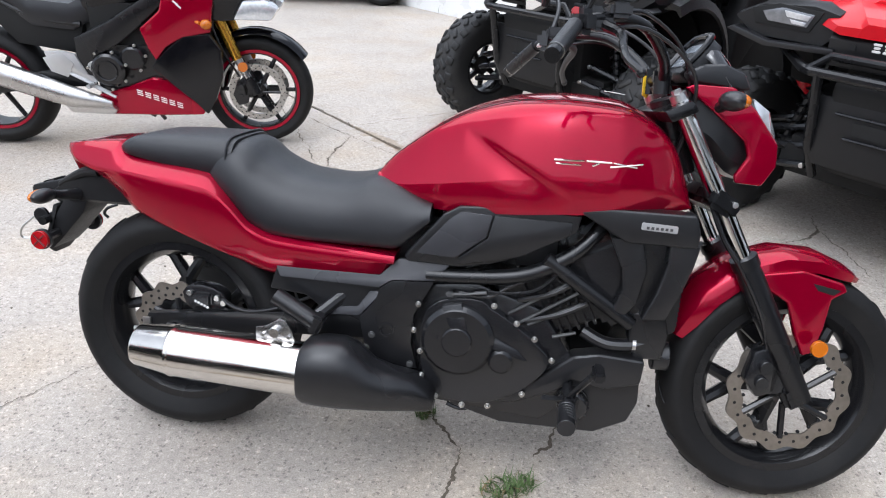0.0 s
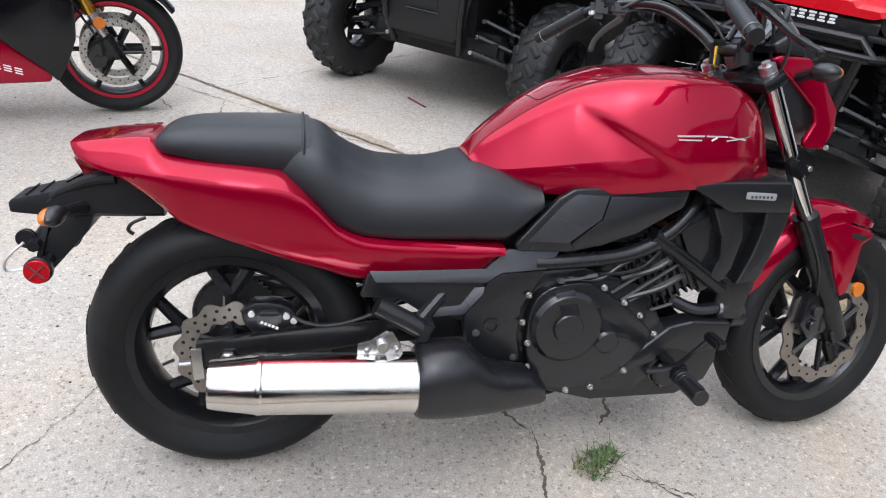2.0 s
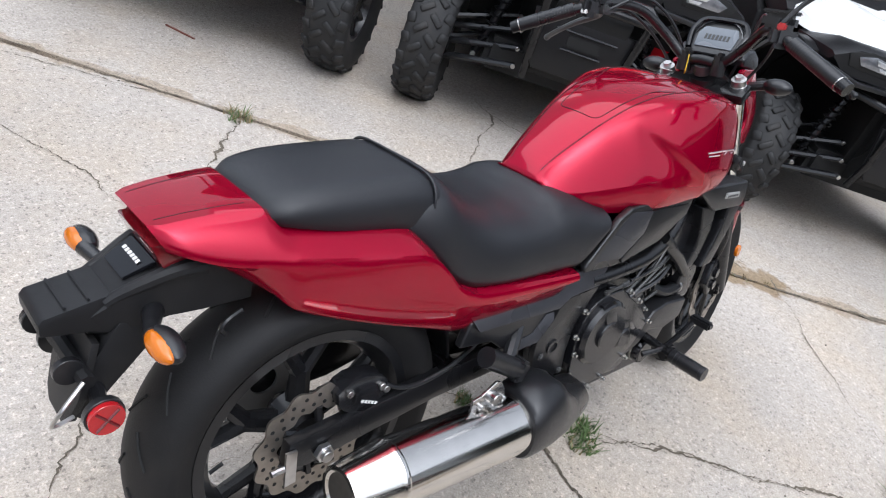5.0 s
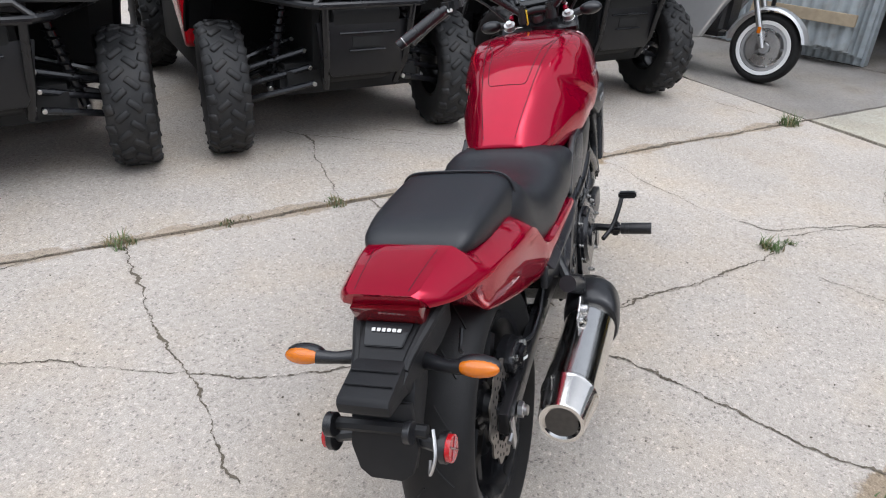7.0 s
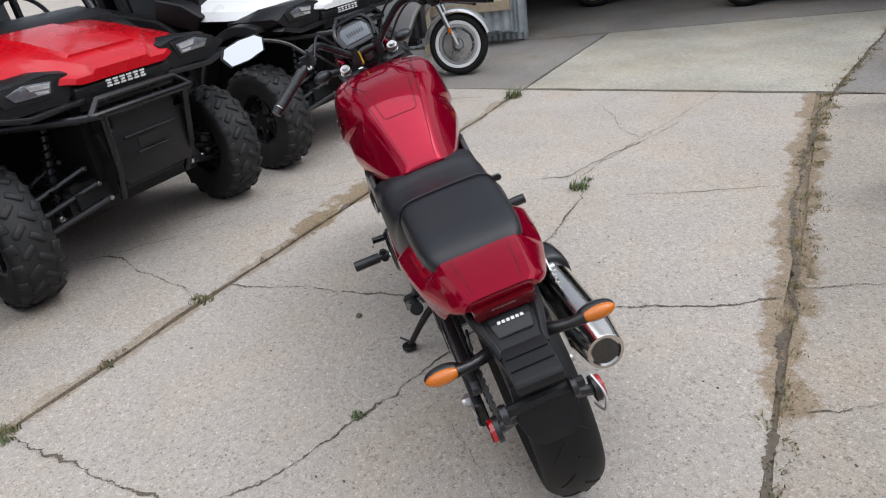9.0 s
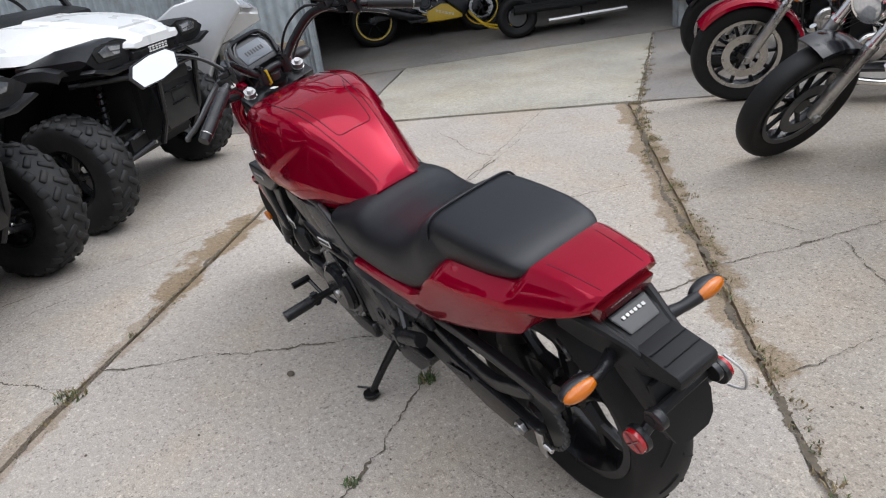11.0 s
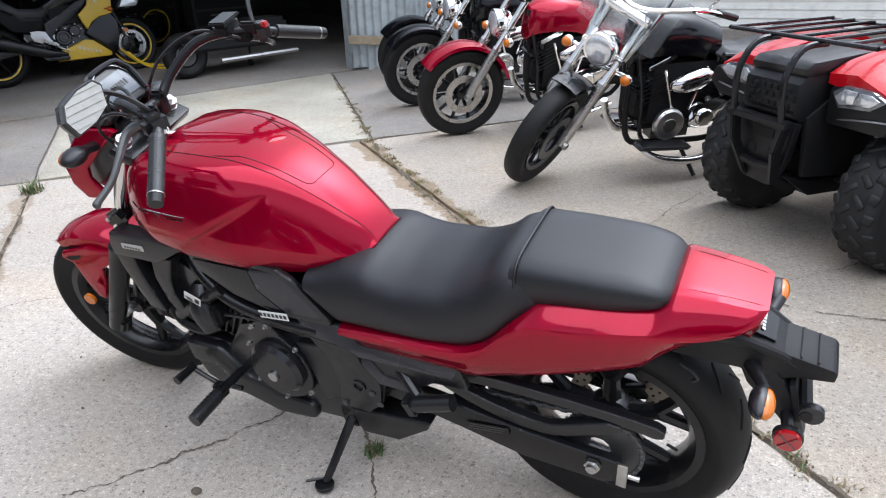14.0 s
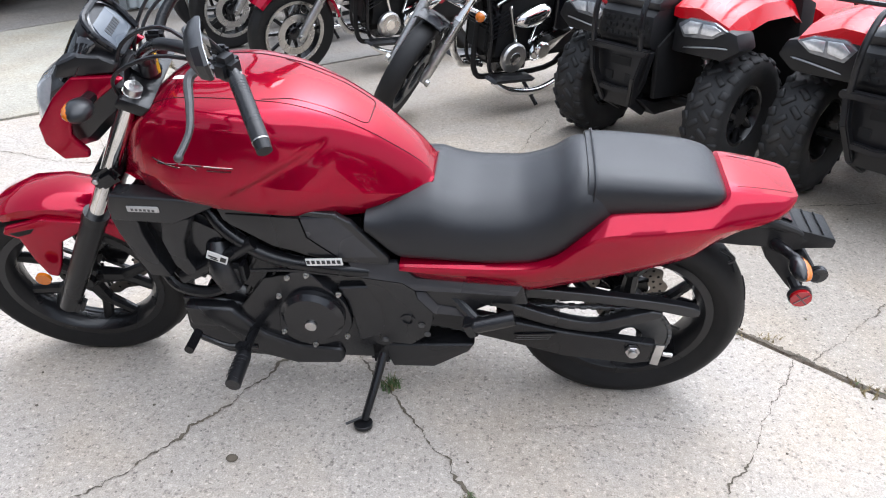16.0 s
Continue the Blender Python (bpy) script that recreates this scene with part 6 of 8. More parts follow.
def side_by_side(paint, pos, heading, label, steer=0.0):
    """A two-seat off-road buggy. Its front axle stands over the origin; x points ahead."""
    t = thing("utility_vehicle", label, "utility vehicle", pose(pos[0], pos[1], 0, 0, 0, heading), "parked off-road buggies")
    R, half = 0.335, 0.106
    for x in (-0.08, -2.0):
        for s in (1, -1):
            off_wheel(t, (x, s * 0.655, R - 0.004), R, half, 0.165, s, steer if x > -1 else 0)
    hood = [ring(x, [(0, z), (w * 0.55, z), (w * 0.62, z - 0.018), (w * 0.95, z - d), (w, z - d - 0.012 - d * 0.4), (w * 0.9, z - d - 0.02 - d * 0.5), (0, z - d - 0.02 - d * 0.5)]) for x, z, w, d in
            ((0.235, 0.968, 0.26, 0.02), (0.215, 0.990, 0.30, 0.03), (0.12, 1.028, 0.42, 0.05), (-0.02, 1.06, 0.585, 0.075), (-0.22, 1.092, 0.665, 0.095), (-0.42, 1.115, 0.675, 0.105), (-0.62, 1.13, 0.66, 0.11))]
    part("hood", loft(hood), paint, t, "", 25)
    part("hood_scoop", loft([ring(x, [(0, z), (0.17, z), (0.20, z - 0.02), (0, z - 0.03)]) for x, z in ((0.12, 1.040), (0.08, 1.050), (-0.2, 1.105), (-0.46, 1.138))]), paint, t, "", 25)
    part("cowl", prism([(-0.50, 1.13), (-0.62, 1.16), (-0.80, 1.18), (-0.80, 1.0), (-0.52, 1.0)], -0.58, 0.58, 0.03), UBLK, t, "black plastic cowl below the windscreen")
    part("grille", joined(prism([(0.20, 0.925), (0.225, 0.90), (0.215, 0.80), (0.12, 0.78), (0.10, 0.92)], -0.27, 0.27, 0.01), *[box((0.222, -0.22 + 0.04 * k, 0.86 + (0.02 if k % 2 else -0.02)), (0.006, 0.03, 0.026), 0.002) for k in range(12)]), UBLK, t, "black mesh grille")
    part("emblem", joined(*[box((0.229, -0.094 + 0.038 * k, 0.892 + dz), (0.006, 0.030 if dz else 0.022, 0.009), 0.002) for k in range(6) for dz in (0.0125, 0, -0.0125)]), LABEL, t, "white emblem bars on the grille")
    for s in (1, -1):
        pod = part("headlight_pod", loft([[Vector((x, s * y, z)) for y, z in ((0.26, zt - 0.02), (0.36, zt), (0.56, zt - 0.015), (0.67, zt - 0.07), (0.67, zb + 0.06), (0.58, zb), (0.30, zb), (0.26, zb + 0.04))] for x, zt, zb in ((0.20, 0.998, 0.86), (0.16, 1.010, 0.84), (0.0, 1.005, 0.83), (-0.22, 1.0, 0.85))]), UBLK, t, "black plastic headlight surround", 30)
        part("lamp_recess", prism([(s * 0.32, 0.982), (s * 0.50, 0.993), (s * 0.61, 0.962), (s * 0.58, 0.905), (s * 0.36, 0.900)], 0.196, 0.206, 0.003, axis="x"), DARK, pod)
        part("headlight", joined(prism([(s * 0.35, 0.968), (s * 0.48, 0.980), (s * 0.56, 0.957), (s * 0.53, 0.922), (s * 0.37, 0.918)], 0.200, 0.212, 0.004, axis="x")), HEADL, pod, "clear headlight")
        part("lamp_reflector", joined(prism([(s * 0.36, 0.962), (s * 0.47, 0.972), (s * 0.455, 0.948), (s * 0.37, 0.942)], 0.209, 0.216, 0.002, axis="x"), prism([(s * 0.375, 0.935), (s * 0.44, 0.941), (s * 0.43, 0.926), (s * 0.38, 0.923)], 0.209, 0.216, 0.002, axis="x")), LAMP, pod, "bright lamp reflectors")
        part("pod_lip", prism([(s * 0.24, 0.862), (s * 0.50, 0.852), (s * 0.66, 0.888), (s * 0.69, 0.872), (s * 0.52, 0.828), (s * 0.24, 0.838)], 0.15, 0.235, 0.006, axis="x"), PLAST, pod)
        rows = []
        for a in range(72, 172, 10):
            ca, sa = math.cos(radians(a)), math.sin(radians(a))
            rows.append([Vector((-0.09 + r * ca, s * y, 0.385 + r * sa * 1.10)) for r, y in ((0.470, 0.50), (0.492, 0.60), (0.495, 0.68), (0.485, 0.72), (0.445, 0.735), (0.435, 0.725), (0.465, 0.70), (0.462, 0.60), (0.445, 0.50))])
        part("fender_flare", loft(rows), UBLK, t, "black plastic fender flare", 35)
        part("wheel_well", loft([[Vector((-0.09 + r * math.cos(radians(a)), s * y, 0.40 + r * 1.08 * math.sin(radians(a)))) for r, y in ((0.435, 0.22), (0.435, 0.58), (0.452, 0.58), (0.452, 0.22))] for a in range(80, 181, 10)]), TUB, t, "dark wheel well liner", 35)
        part("side_panel", prism([(-0.66, 0.90), (-0.80, 0.985), (-1.20, 1.05), (-1.50, 1.10), (-1.50, 0.97), (-1.20, 0.88), (-0.88, 0.66), (-0.62, 0.42), (-0.575, 0.45), (-0.60, 0.72)], s * 0.60, s * 0.715, 0.024, 3), UTVRED if paint is UTVRED else TUB, t)
        part("front_pillar", prism([(-0.40, 0.985), (-0.56, 1.07), (-0.80, 1.12), (-0.84, 0.99), (-0.66, 0.93), (-0.50, 0.90)], s * 0.56, s * 0.69, 0.02, 3), UBLK, t, "black plastic body corner")
        part("door", prism([(-0.86, 0.97), (-1.46, 0.98), (-1.48, 0.30), (-0.56, 0.28), (-0.58, 0.45), (-0.66, 0.90)], s * 0.60, s * 0.666, 0.02), TUB, t, "black side door")
        part("bed_side", prism([(-1.46, 0.95), (-2.45, 0.95), (-2.45, 0.72), (-1.95, 0.74), (-1.6, 0.6), (-1.46, 0.5)], s * 0.56, s * 0.68, 0.02), TUB, t)
        for z, x in ((0.36, 0.17), (0.43, 0.11), (0.50, 0.04), (0.40, -0.24), (0.52, -0.16)):
            arm = part("suspension_arm", tube([(x, s * 0.25, z + 0.02), (-0.08 + (x + 0.08) * 0.45, s * 0.60, z - 0.08)], 0.017, 8, smooth=False), ENG, t, "black tube suspension arm")
            part("arm_bolt", disc((x + 0.016, s * 0.255, z + 0.02), 0.011, 0.008, "x", 10), STEEL, arm)
        part("damper", joined(tube([(0.02, s * 0.44, 0.34), (-0.02, s * 0.33, 0.76)], 0.020, 10, smooth=False), *[lathe([(0.026, -0.006), (0.036, 0), (0.026, 0.006)], (0.015 - 0.03 * q, s * (0.425 - 0.085 * q), 0.43 + 0.29 * q), "z", 14) for q in np.linspace(0, 1, 9)]), FRAME, t, "coil-over front shock")
        part("damper_end", disc((0.04, s * 0.445, 0.335), 0.014, 0.014, "x", 10), STEEL, t)
        part("cage_tube", joined(tube([(-0.62, s * 0.55, 1.10), (-0.85, s * 0.56, 1.55), (-1.0, s * 0.56, 1.85)], 0.025, 10), tube([(-1.45, s * 0.6, 0.9), (-1.5, s * 0.58, 1.85)], 0.025, 10, smooth=False)), FRAME, t, "black roll cage tube")
        part("seat", joined(box((-1.15, s * 0.27, 0.72), (0.46, 0.46, 0.16), 0.05, None, 3), box((-1.40, s * 0.27, 1.02), (0.14, 0.46, 0.55), 0.05, rot("Y", -10), 3)), VINYL, t, "black bucket seat")
    part("bumper", joined(tube([(-0.03, -0.56, 0.80), (0.26, -0.33, 0.785), (0.31, -0.27, 0.785), (0.31, 0.27, 0.785), (0.26, 0.33, 0.785), (-0.03, 0.56, 0.80)], 0.019, 10, smooth=False),
             tube([(0.30, -0.29, 0.785), (0.275, -0.22, 0.845), (0.275, 0.22, 0.845), (0.30, 0.29, 0.785)], 0.017, 10, smooth=False),
             tube([(0.31, -0.24, 0.785), (0.27, -0.22, 0.50), (0.20, -0.20, 0.36)], 0.019, 10, smooth=False), tube([(0.31, 0.24, 0.785), (0.27, 0.22, 0.50), (0.20, 0.20, 0.36)], 0.019, 10, smooth=False)), FRAME, t, "black tube front bumper")
    # Skid plate and chassis are coloured near black to hold the shade under the nose.
    part("skid_plate", prism([(0.265, 0.765), (0.28, 0.74), (0.245, 0.50), (0.20, 0.40), (0.0, 0.31), (0.0, 0.40), (0.12, 0.50)], -0.185, 0.185, 0.02, 3), DARK, t, "black skid plate with shade in its colour")
    part("chassis", box((-1.05, 0, 0.38), (2.3, 0.80, 0.16), 0.03), DARK, t, "near-black chassis with shade in its colour")
    # Wide pan added to block light under the buggy.
    part("added_floor_pan", box((-1.45, 0, 0.31), (1.8, 1.24, 0.05), 0.01), DARK, t)
    part("tailgate", box((-2.47, 0, 0.72), (0.05, 1.16, 0.60), 0.02), UBLK, t)
    part("front_bulkhead", box((-0.25, 0, 0.62), (0.75, 0.44, 0.50), 0.04), DARK, t)
    part("firewall", box((-0.62, 0, 0.80), (0.06, 1.16, 0.6), 0.02), DARK, t)
    part("cargo_bed", box((-1.95, 0, 0.78), (1.0, 1.1, 0.22), 0.03), DARK, t)
    # Roof added above the view to darken the cabin and reflections.
    part("roof", prism([(-0.72, 1.86), (-0.80, 1.90), (-1.70, 1.92), (-1.86, 1.88), (-1.84, 1.85), (-0.75, 1.84)], -0.66, 0.66, 0.02, 3), TUB, t, "unseen black roof added to shade the seats")
    part("dashboard", prism([(-0.66, 1.10), (-0.86, 1.14), (-0.92, 1.02), (-0.80, 0.82), (-0.66, 0.82)], -0.56, 0.56, 0.03, 3), TUB, t, "black dashboard")
    part("rear_screen", box((-1.56, 0, 1.38), (0.03, 1.16, 0.86), 0.01), TUB, t, "dark panel behind the seats")
    part("bumper_plate", joined(prism([(-0.27, 0.70), (0.27, 0.70), (0.235, 0.50), (0.19, 0.43), (-0.19, 0.43), (-0.235, 0.50)], 0.255, 0.272, 0.005, axis="x")), UBLK, t, "flat black bumper plate")
    part("plate_slot", box((0.273, 0, 0.60), (0.006, 0.16, 0.055), 0.002), DARK, t)
    part("plate_edge", joined(tube([(0.278, -0.15, 0.645), (0.278, 0.15, 0.645)], 0.006, 6, smooth=False), tube([(0.278, -0.10, 0.558), (0.278, 0.10, 0.558)], 0.006, 6, smooth=False)), ENG, t)
    part("steering_wheel", lathe([(0.155, -0.014), (0.172, 0), (0.155, 0.014), (0.14, 0)], (0, 0, 0), "x", 30, True), UBLK, t).matrix_local = pose(-0.86, 0.27, 1.14, 0, -25, 0)
    return t


side_by_side(WHITE, (0.19, 2.575), -128.6, "white and black off-road buggy with knobbly tyres", -13)
side_by_side(UTVRED, (1.53, 1.44), -131.3, "red and black off-road buggy with tube bumper", -9)
side_by_side(WHITE, (2.92, 0.26), -130.5, "white and black off-road buggy with tube bumper", -9)


def plate_bar(pts, wide, deep):
    """A flat moulded bar following points, wide and deep in section."""
    out = []
    for p, q in zip(pts, pts[1:]):
        p, q = Vector(p), Vector(q)
        d = q - p
        x = d.normalized()
        side = Vector((1, 0, 0)) - x * x.x
        side.normalize()
        up = x.cross(side)
        m = Matrix((x, side, up)).transposed().to_4x4()
        m.translation = (p + q) / 2
        out.append(moved(box((0, 0, 0), (d.length + wide * 0.6, deep, wide), 0.006), m))
    return joined(*out)


def quad(pos, heading, label, rack=True):
    """A four-wheeled quad bike; the front axle stands over the origin."""
    t = thing("quad_bike", label, "quad bike", pose(pos[0], pos[1], 0, 0, 0, heading), "parked red quad bikes")
    R, half = 0.305, 0.098
    for x in (0.0, -1.25):
        for s in (1, -1):
            off_wheel(t, (x, s * 0.42, R - 0.004), R, half, 0.15, s, 0)
    nose = part("nose", prism([(0.34, 0.80), (0.39, 0.76), (0.395, 0.64), (0.36, 0.60), (0.10, 0.58), (0.0, 0.70), (0.05, 0.82)], -0.155, 0.155, 0.02), UBLK, t, "black front grille")
    for k in range(21):
        part("grille_rib", box((0.394, -0.115 + 0.038 * (k % 7) + (0.019 if (k // 7) % 2 else 0), 0.665 + 0.034 * (k // 7)), (0.012, 0.028, 0.022), 0.004), DARK, nose)
    part("nose_top", prism([(0.33, 0.845), (0.37, 0.82), (0.36, 0.78), (0.05, 0.80), (-0.10, 0.88)], -0.16, 0.16, 0.02), PLAST, t)
    for s in (1, -1):
        part("front_fender", loft([[Vector((x, s * y, z)) for y, z in ((0.17, z0 - 0.04), (0.17, z0), (0.30, z0 + 0.01), (0.46, z0 - 0.05), (0.50, z0 - 0.12), (0.48, z0 - 0.13), (0.42, z0 - 0.08))] for x, z0 in ((0.26, 0.80), (0.18, 0.84), (0.0, 0.88), (-0.25, 0.88), (-0.42, 0.80), (-0.46, 0.70))]), UTVRED, t, "red plastic front fender", 30)
        part("headlight_surround", prism([(0.19, 0.755), (0.36, 0.77), (0.51, 0.73), (0.54, 0.66), (0.46, 0.60), (0.19, 0.60)] if s > 0 else [(-0.19, 0.755), (-0.36, 0.77), (-0.51, 0.73), (-0.54, 0.66), (-0.46, 0.60), (-0.19, 0.60)], 0.12, 0.27, 0.02, axis="x"), UBLK, t)
        part("headlight", prism([(s * 0.21, 0.735), (s * 0.27, 0.77), (s * 0.40, 0.765), (s * 0.47, 0.735), (s * 0.40, 0.69), (s * 0.25, 0.675)], 0.24, 0.280, 0.012, axis="x"), HEADL, t, "clear headlight")
        part("headlight_reflector", joined(prism([(s * 0.235, 0.722), (s * 0.275, 0.756), (s * 0.335, 0.754), (s * 0.325, 0.705), (s * 0.26, 0.692)], 0.276, 0.286, 0.004, axis="x"), prism([(s * 0.345, 0.752), (s * 0.40, 0.752), (s * 0.44, 0.735), (s * 0.40, 0.705), (s * 0.34, 0.705)], 0.276, 0.286, 0.004, axis="x")), LAMP, t, "bright lamp reflectors")
        part("inner_panel", prism([(0.33, 0.62), (0.30, 0.36), (-0.46, 0.30), (-0.46, 0.80), (0.0, 0.84)], s * 0.135, s * 0.165, 0.01), TUB, t, "black inner fender panel")
        part("flare_trim", tube([(0.26, s * 0.20, 0.62), (0.28, s * 0.40, 0.655), (0.26, s * 0.50, 0.66)], 0.004, 6), STEEL, t)
        part("mud_guard", prism([(-0.30, 0.85), (-0.46, 0.80), (-0.52, 0.40), (-0.46, 0.36), (-0.36, 0.60)], s * 0.20, s * 0.50, 0.015), DARK, t)
        part("foot_well", box((-0.62, s * 0.33, 0.34), (0.45, 0.28, 0.05), 0.015), UBLK, t)
        part("rear_fender", loft([[Vector((x, s * y, z)) for y, z in ((0.14, z0 - 0.04), (0.14, z0), (0.36, z0), (0.50, z0 - 0.06), (0.52, z0 - 0.14), (0.49, z0 - 0.14))] for x, z0 in ((-0.78, 0.72), (-0.95, 0.84), (-1.25, 0.88), (-1.6, 0.84))]), UTVRED, t, "red plastic rear fender", 30)
        part("suspension_arm", joined(tube([(0.06, s * 0.10, 0.33), (0.0, s * 0.32, 0.30)], 0.014, 8, smooth=False), tube([(-0.1, s * 0.10, 0.33), (0.0, s * 0.32, 0.30)], 0.014, 8, smooth=False)), FRAME, t)
        part("damper", joined(tube([(0.02, s * 0.28, 0.36), (0.0, s * 0.20, 0.68)], 0.014, 8, smooth=False), *[lathe([(0.020, -0.005), (0.028, 0), (0.020, 0.005)], (0.018 - 0.015 * q, s * (0.275 - 0.065 * q), 0.40 + 0.24 * q), "z", 12) for q in np.linspace(0, 1, 8)]), STEEL, t, "steel coil shock")
        part("handlebar_grip", tube([(-0.42, s * 0.26, 1.10), (-0.46, s * 0.38, 1.09)], 0.017, 10, smooth=False), UBLK, t)
        part("bumper_post", tube([(0.44, s * 0.14, 0.60), (0.45, s * 0.135, 0.78), (0.38, s * 0.13, 0.895), (0.26, s * 0.13, 0.91)], 0.014, 8), FRAME, t, "black tube bull bar")
    for s in (1, -1):
        part("bumper_guard", plate_bar([(0.42, s * 0.15, 0.60), (0.43, s * 0.125, 0.48), (0.38, s * 0.085, 0.34), (0.25, s * 0.07, 0.27)], 0.030, 0.045), UBLK, t, "black plastic guard side")
    part("bumper_guard", plate_bar([(0.425, -0.165, 0.60), (0.44, -0.10, 0.605), (0.44, 0.10, 0.605), (0.425, 0.165, 0.60)], 0.03, 0.05), UBLK, t, "black plastic guard top bar")
    part("bumper_guard", plate_bar([(0.40, -0.10, 0.40), (0.41, 0.0, 0.395), (0.40, 0.10, 0.40)], 0.03, 0.035), UBLK, t, "black plastic guard lower bar")
    bp_ = part("bumper_plate", prism([(-0.165, 0.60), (0.165, 0.60), (0.135, 0.44), (0.08, 0.31), (-0.08, 0.31), (-0.135, 0.44)], 0.345, 0.385, 0.010, axis="x"), UBLK, t, "black moulded bumper plate")
    for y, z in ((0, 0.535), (-0.06, 0.455), (0.06, 0.455)):
        part("plate_slot", box((0.386, y, z), (0.006, 0.12 if y == 0 else 0.05, 0.045), 0.004), DARK, bp_)
    part("belly_pan", prism([(0.36, 0.36), (0.20, 0.25), (-0.9, 0.24), (-0.9, 0.30), (0.2, 0.32)], -0.12, 0.12, 0.01), UBLK, t)
    # Housing coloured near black for the shade between the wheels.
    part("axle_housing", joined(box((0.18, 0, 0.40), (0.18, 0.16, 0.14), 0.03), tube([(0.05, -0.36, 0.31), (0.05, 0.36, 0.31)], 0.02, 8, smooth=False), tube([(0.36, -0.08, 0.50), (0.37, 0.08, 0.44)], 0.008, 6, smooth=False)), DARK, t, "differential housing with shade in its near-black colour")
    part("frame", joined(box((-0.55, 0, 0.42), (1.4, 0.22, 0.22), 0.03), box((-0.55, 0, 0.60), (0.6, 0.24, 0.3), 0.04)), DARK, t)
    part("tank", loft([ring(x, [(0, z), (w * 0.7, z - 0.01), (w, z - 0.09), (w, z - 0.2), (0, z - 0.22)]) for x, z, w in ((-0.30, 0.88, 0.12), (-0.45, 0.93, 0.15), (-0.66, 0.88, 0.14))]), UTVRED, t, "", 40)
    part("seat", loft([ring(x, [(0, z), (w * 0.8, z - 0.01), (w, z - 0.06), (w, z - 0.12), (0, z - 0.13)]) for x, z, w in ((-0.60, 0.84, 0.12), (-0.75, 0.83, 0.15), (-1.0, 0.85, 0.17), (-1.28, 0.90, 0.17), (-1.32, 0.86, 0.15))]), VINYL, t, "black vinyl seat", 50)
    part("handlebar", tube([(-0.46, -0.36, 1.09), (-0.40, -0.2, 1.10), (-0.32, 0, 1.04), (-0.40, 0.2, 1.10), (-0.46, 0.36, 1.09)], 0.012, 8), FRAME, t)
    part("meter_pod", box((-0.28, 0, 1.03), (0.12, 0.16, 0.09), 0.03, None, 3), UBLK, t)
    if rack:
        for x0, x1, z in ((0.30, -0.24, 0.925), (-1.0, -1.62, 0.925)):
            bits = [tube([(x0, -0.40, z), (x0, 0.40, z)], 0.010, 8, smooth=False), tube([(x1, -0.34, z), (x1, 0.34, z)], 0.010, 8, smooth=False)]
            bits += [tube([(x0, y, z), (x1, y * 0.85, z + 0.012)], 0.008, 8, smooth=False) for y in (-0.40, -0.26, -0.13, 0, 0.13, 0.26, 0.40)]
            rk = part("cargo_rack", joined(*bits[:2]), FRAME, t, "black steel tube cargo rack")
            for b in bits[2:]:
                part("rack_bar", b, FRAME, rk)
    return t


quad((-1.225, -2.12), 45, "red quad bike with black bumper and cargo racks")
quad((-2.15, -1.37), 46, "red quad bike with black front rack")


# ---------------------------------------------------------------- other motorcycles
def simple_wheel(parent, name, c, R, half, rim_r, m, rim_mat, spokes=8, tyre=None):
    cx = Vector(c)
    spoke_bits = []
    bits = [lathe([(rim_r - 0.018, -half * 0.7), (rim_r + 0.006, -half * 0.7), (rim_r - 0.012, 0), (rim_r + 0.006, half * 0.7), (rim_r - 0.018, half * 0.7), (rim_r - 0.026, 0)], cx, "y", 40, True), disc(cx, 0.045, half * 0.7, "y", 20)]
    for k in range(spokes):
        a = 2 * math.pi * k / spokes
        spoke_bits.append(tube([cx + Vector((0.03 * math.cos(a), 0, 0.03 * math.sin(a))), cx + Vector(((rim_r - 0.018) * math.cos(a), 0, (rim_r - 0.018) * math.sin(a)))], [0.015, 0.012], 6, smooth=False))
    w = part(name, moved(joined(*bits), m), rim_mat, parent)
    for b in spoke_bits:
        part("spoke", moved(b, m), rim_mat, w)
    part("tyre", moved(lathe(tyre_profile(R, half, rim_r), cx, "y", 52, True), m), RUBBER, w, "black road tyre", 50)
    return w


